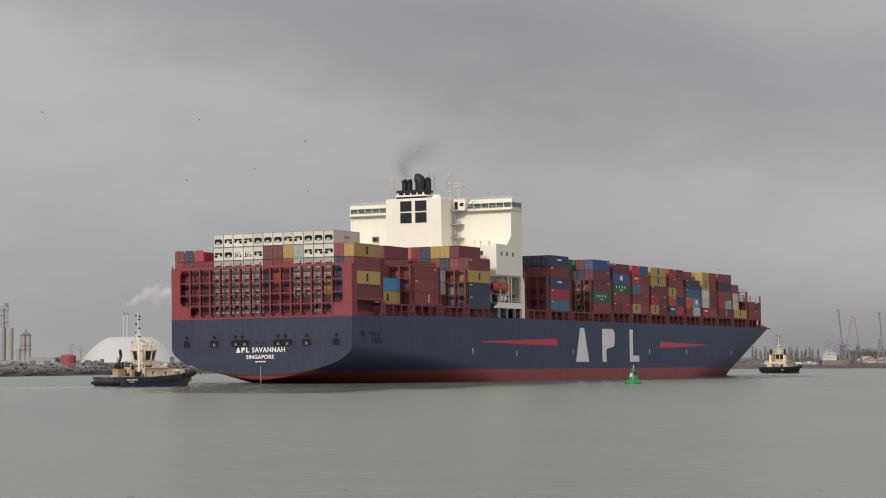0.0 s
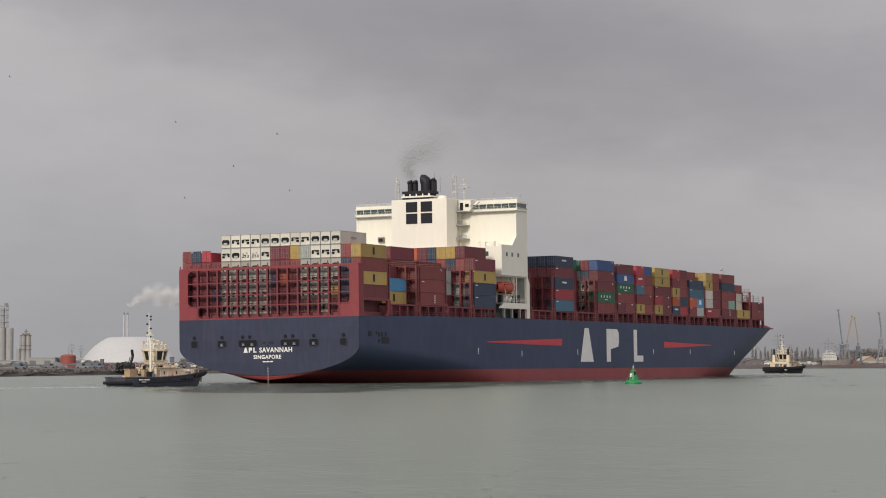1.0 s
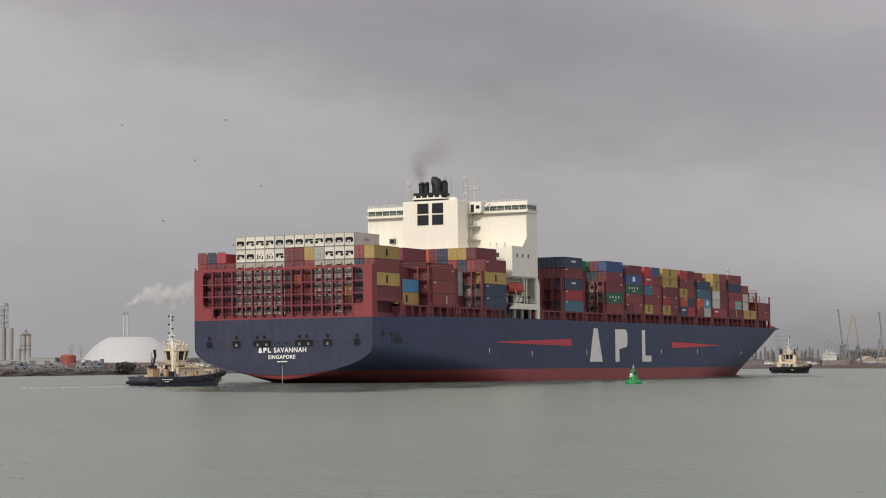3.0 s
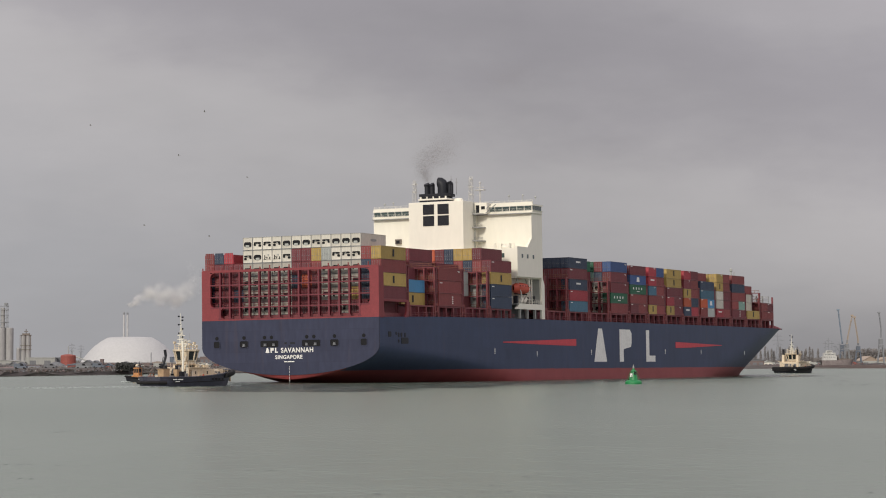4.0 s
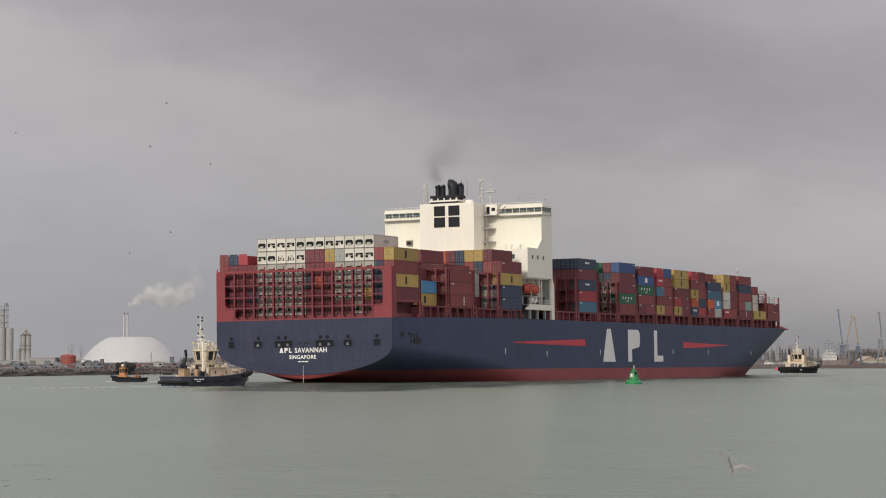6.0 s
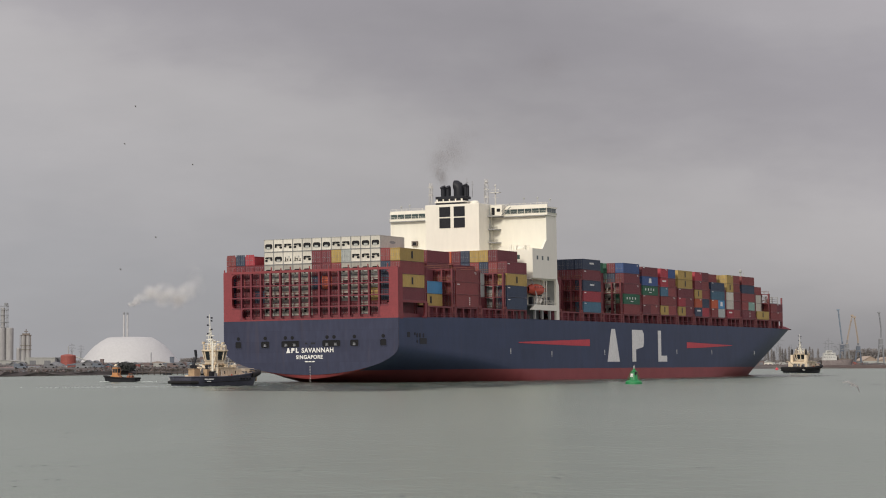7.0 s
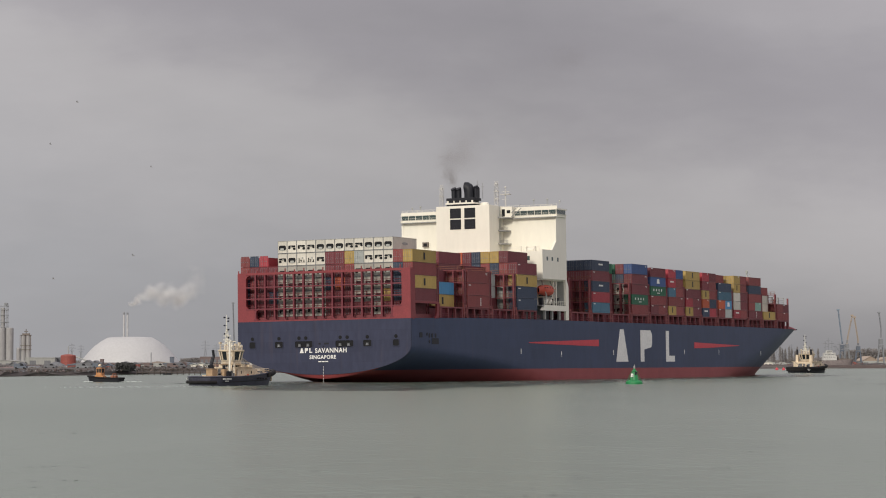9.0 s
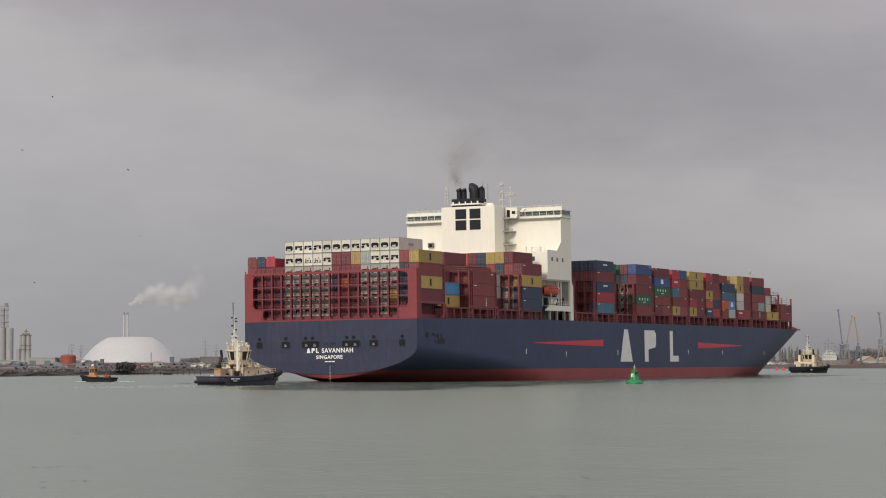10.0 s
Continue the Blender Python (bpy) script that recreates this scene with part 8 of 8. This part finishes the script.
def gull():
    ob = thing("gull", "grey gull gliding over the water", "bird", "gulls")
    b = Shape()
    b.rod((-0.28, 0, 0), (0.12, 0, 0), 0.05, 8, 0.10)
    b.rod((0.12, 0, 0), (0.34, 0, 0.02), 0.10, 8, 0.03)
    b.prism([(-0.52, -0.10), (-0.26, -0.03), (-0.26, 0.03), (-0.52, 0.10)], 2, -0.012, 0.012)
    part("body", b, M_GULL, ob)
    for sg in (-1, 1):
        w = Shape()
        w.add([(0.15, 0, 0.02), (-0.17, 0, 0.02), (0.24, sg * 0.38, 0.16), (-0.10, sg * 0.38, 0.16), (0.0, sg * 0.82, 0.08), (-0.16, sg * 0.8, 0.08),
               (0.15, 0, 0.055), (-0.17, 0, 0.035), (0.24, sg * 0.38, 0.195), (-0.10, sg * 0.38, 0.175), (0.0, sg * 0.82, 0.095), (-0.16, sg * 0.8, 0.09)],
              [(0, 1, 3, 2), (2, 3, 5, 4), (6, 8, 9, 7), (8, 10, 11, 9), (0, 2, 8, 6), (2, 4, 10, 8), (1, 7, 9, 3), (3, 9, 11, 5), (4, 5, 11, 10)])
        part("wing", w, M_GULL, ob)
    return ob


GULLS = [gull()]
for _ in range(7):
    GULLS.append(copy_thing(GULLS[0], Matrix.Identity(4)))


def tow_line(length):
    s = Shape()
    n = 14
    pts = [(length * i / n, 0, -0.6 * 4 * (i / n) * (1 - i / n)) for i in range(n + 1)]
    for a, b in zip(pts, pts[1:]):
        s.rod(a, b, 0.065, 6)
    ob = new("tow_line", s.mesh("tow_line", M_ROPE))
    return tagged(ob, "pale tow rope from the ship's bow to the tug", "rope")


# ---------------------------------------------------------------- what moves
def motions():
    rows = ship_rows()
    for ob, m in ON_SHIP:
        walk(ob, [(t, r @ m) for t, r in rows])
    walk(TUG_NEAR, [(0.0, pose(-57.62, 461.0, 0, 0, 0, 90 - 39)), (2.5, pose(-52.95, 466.5, 0, 0, 0, 90 - 37)), (5.0, pose(-48.75, 472.5, 0, 0, 0, 90 - 35)),
                    (7.5, pose(-44.7, 478.5, 0, 0, 0, 90 - 33)), (10.0, pose(-41.3, 484.5, 0, 0, 0, 90 - 31))])
    walk(TUG_FAR, far_tug_rows())
    walk(WORKBOAT, [(0.0, pose(-68.0, 552, 0, 0, 0, 165)), (1.2, pose(-66.5, 553, 0, 0, 0, 164)), (2.5, pose(-66.2, 555, 0, 0, 0, 163)), (4.0, pose(-70.3, 557, 0, 0, 0, 165)), (5.5, pose(-73.2, 559, 0, 0, 0, 166)),
                    (7.5, pose(-76.6, 560, 0, 0, 0, 167)), (9.0, pose(-79.6, 561, 0, 0, 0, 167)), (10.0, pose(-81.4, 562, 0, 0, 0, 168))])
    walk(BUOY, [(0.0, pose(40.75, 510, 0, 0, 1.0, 0)), (3.0, pose(40.8, 510, 0.03, 0, -0.5, 0)), (6.0, pose(40.85, 510, -0.02, 0, 1.0, 0)), (10.0, pose(41.0, 510, 0, 0, 0.3, 0))])
    walk(LEE, ship_rows(False))
    walk(SLICK, ship_rows(False))
    rope_and_drift(rows)


TOW_A, TOW_B = Vector((329, -1.5, 13.2)), Vector((-7.0, 0, 2.9))


def far_tug_rows():
    return [(0.0, pose(130.2, 916, 0, 0, 0, 90 - 35)), (2.5, pose(134.4, 923, 0, 0, 0, 90 - 35)), (5.0, pose(138.3, 930, 0, 0, 0, 90 - 35)), (7.5, pose(142.1, 937.5, 0, 0, 0, 90 - 35)), (10.0, pose(145.7, 945, 0, 0, 0, 90 - 35))]


def rope_and_drift(rows):
    ends = [(t, m @ TOW_A, q @ TOW_B) for (t, m), (_, q) in zip(rows, far_tug_rows())]
    line = tow_line((ends[0][2] - ends[0][1]).length)
    walk(line, [(t, Matrix.Translation(a) @ (b - a).to_track_quat('X', 'Z').to_matrix().to_4x4()) for t, a, b in ends])
    # smoke leaves the funnel, stays by it and slowly rises
    top = Vector((79.0, 3.2, 50.6))
    for k, (ob, rise, lag, turn) in enumerate(zip(SMOKE[:3], (0.5, 1.6, 3.0), (0.5, 2.5, 4.0), (30, 25, 20))):
        walk(ob, [(t, Matrix.Translation(m @ top + Vector((-lag * t / 10, 0, rise * t / 10))) @ pose(0, 0, 0, 0, 0, turn * (t / 10 - 0.5))) for t, m in rows])
    walk(SMOKE[3], [(t, pose(x, y, z, 0, 0, 3 * t)) for t, x, y, z in ((0.0, 3.0, 595, 67.5), (2.5, 11.5, 597, 72.0), (4.5, 17.2, 598, 76.8), (7.5, 27.2, 600, 80.0), (10.0, 33.5, 602, 82.0))])
    for ob, x, z, vx in zip(STEAM, (-376.4, -350.9, -321.2), (73.5, 84.5, 88.6), (0.25, 0.5, 0.7)):
        walk(ob, [(0.0, pose(x - 5 * vx, 2900, z)), (10.0, pose(x + 5 * vx, 2900, z + 1.0))])
    low_pass(GULLS[7])
    for ob, dx, dy in zip(RIPPLES, (1.6, 2.2), (-2.5, -1.5)):
        walk(ob, [(0.0, pose(-dx, -dy, 0)), (10.0, pose(dx, dy, 0))])
    glide(GULLS[0], 850, ((0, 450, 300), (4.5, 303, 271), (5.5, 280, 262), (7.5, 189, 253), (9.0, 87, 255), (10.0, 37, 265)))
    glide(GULLS[1], 800, ((0, 540, 250), (4.5, 345, 190), (5.5, 315, 180), (7.5, 209, 188), (10.0, 90, 170)))
    glide(GULLS[2], 900, ((0, 545, 340), (1.0, 512, 338), (2.5, 473, 333), (4.5, 422, 305), (5.5, 388, 290), (7.5, 323, 291), (10.0, 225, 300)))
    glide(GULLS[3], 950, ((0, 352, 212), (2.5, 240, 220), (4.5, 127, 224), (5.5, 60, 232), (10.0, -260, 240)))
    glide(GULLS[4], 780, ((0, 560, 500), (5.5, 316, 410), (7.5, 262, 428), (9.0, 235, 453), (10.0, 247, 418)))
    glide(GULLS[5], 800, ((0, 72, 198), (1.0, 14, 135), (2.5, -60, 140), (10.0, -400, 150)))
    glide(GULLS[6], 850, ((0, 330, 320), (2.5, 303, 385), (4.5, 242, 407), (7.5, 194, 486), (9.0, 94, 494), (10.0, 60, 500)))


def low_pass(bird):
    """A gull that comes from behind the bank, low over the water, and leaves to the east."""
    way = ((0.0, -60, -150, 25), (3.0, -24, -50, 12), (5.0, 0, 14, 2.2), (5.7, 5.2, 48, 1.7), (6.2, 13.5, 105, 1.5), (6.8, 28.4, 180, 3.3), (7.0, 33.0, 192, 3.2), (7.1, 35.6, 199, 3.2), (7.4, 44.0, 215, 3.6), (8.5, 84.0, 260, 8.0), (10.0, 150.0, 320, 16.0))
    rows = []
    for i, (t, x, y, z) in enumerate(way):
        a, b = way[max(0, i - 1)], way[min(len(way) - 1, i + 1)]
        rows.append((t, pose(x, y, z, 30, -16, math.degrees(math.atan2(b[2] - a[2], b[1] - a[1])))))
    walk(bird, rows)
    flap(bird, 0.4, 40)


def flap(bird, beat, swing):
    for k, wing in enumerate(o for o in bird.children if o.name.startswith("wing")):
        side = -1 if k == 0 else 1
        n = int(10 * 4 / beat)
        walk(wing, [(10.0 * i / n, pose(0, 0, 0, side * swing * math.sin(i * math.pi / 2 + 0.6), 0, 0)) for i in range(n + 1)])


def glide(bird, dist, spots):
    """A bird's way at one distance: seconds, and its bearing and height as seen from the bank."""
    pts = [(t, Vector(((u - 784) / 4207 * dist, dist, 5.19 + (637 - v) / 4207 * dist))) for t, u, v in spots]
    out = []
    for i, (t, p) in enumerate(pts):
        a, b = pts[max(0, i - 1)][1], pts[min(len(pts) - 1, i + 1)][1]
        head = math.degrees(math.atan2(b.y - a.y + 2.0, b.x - a.x))
        out.append((t, Matrix.Translation(p) @ pose(0, 0, 0, 18, 0, head)))
    walk(bird, out)
    flap(bird, 0.8, 22)


motions()
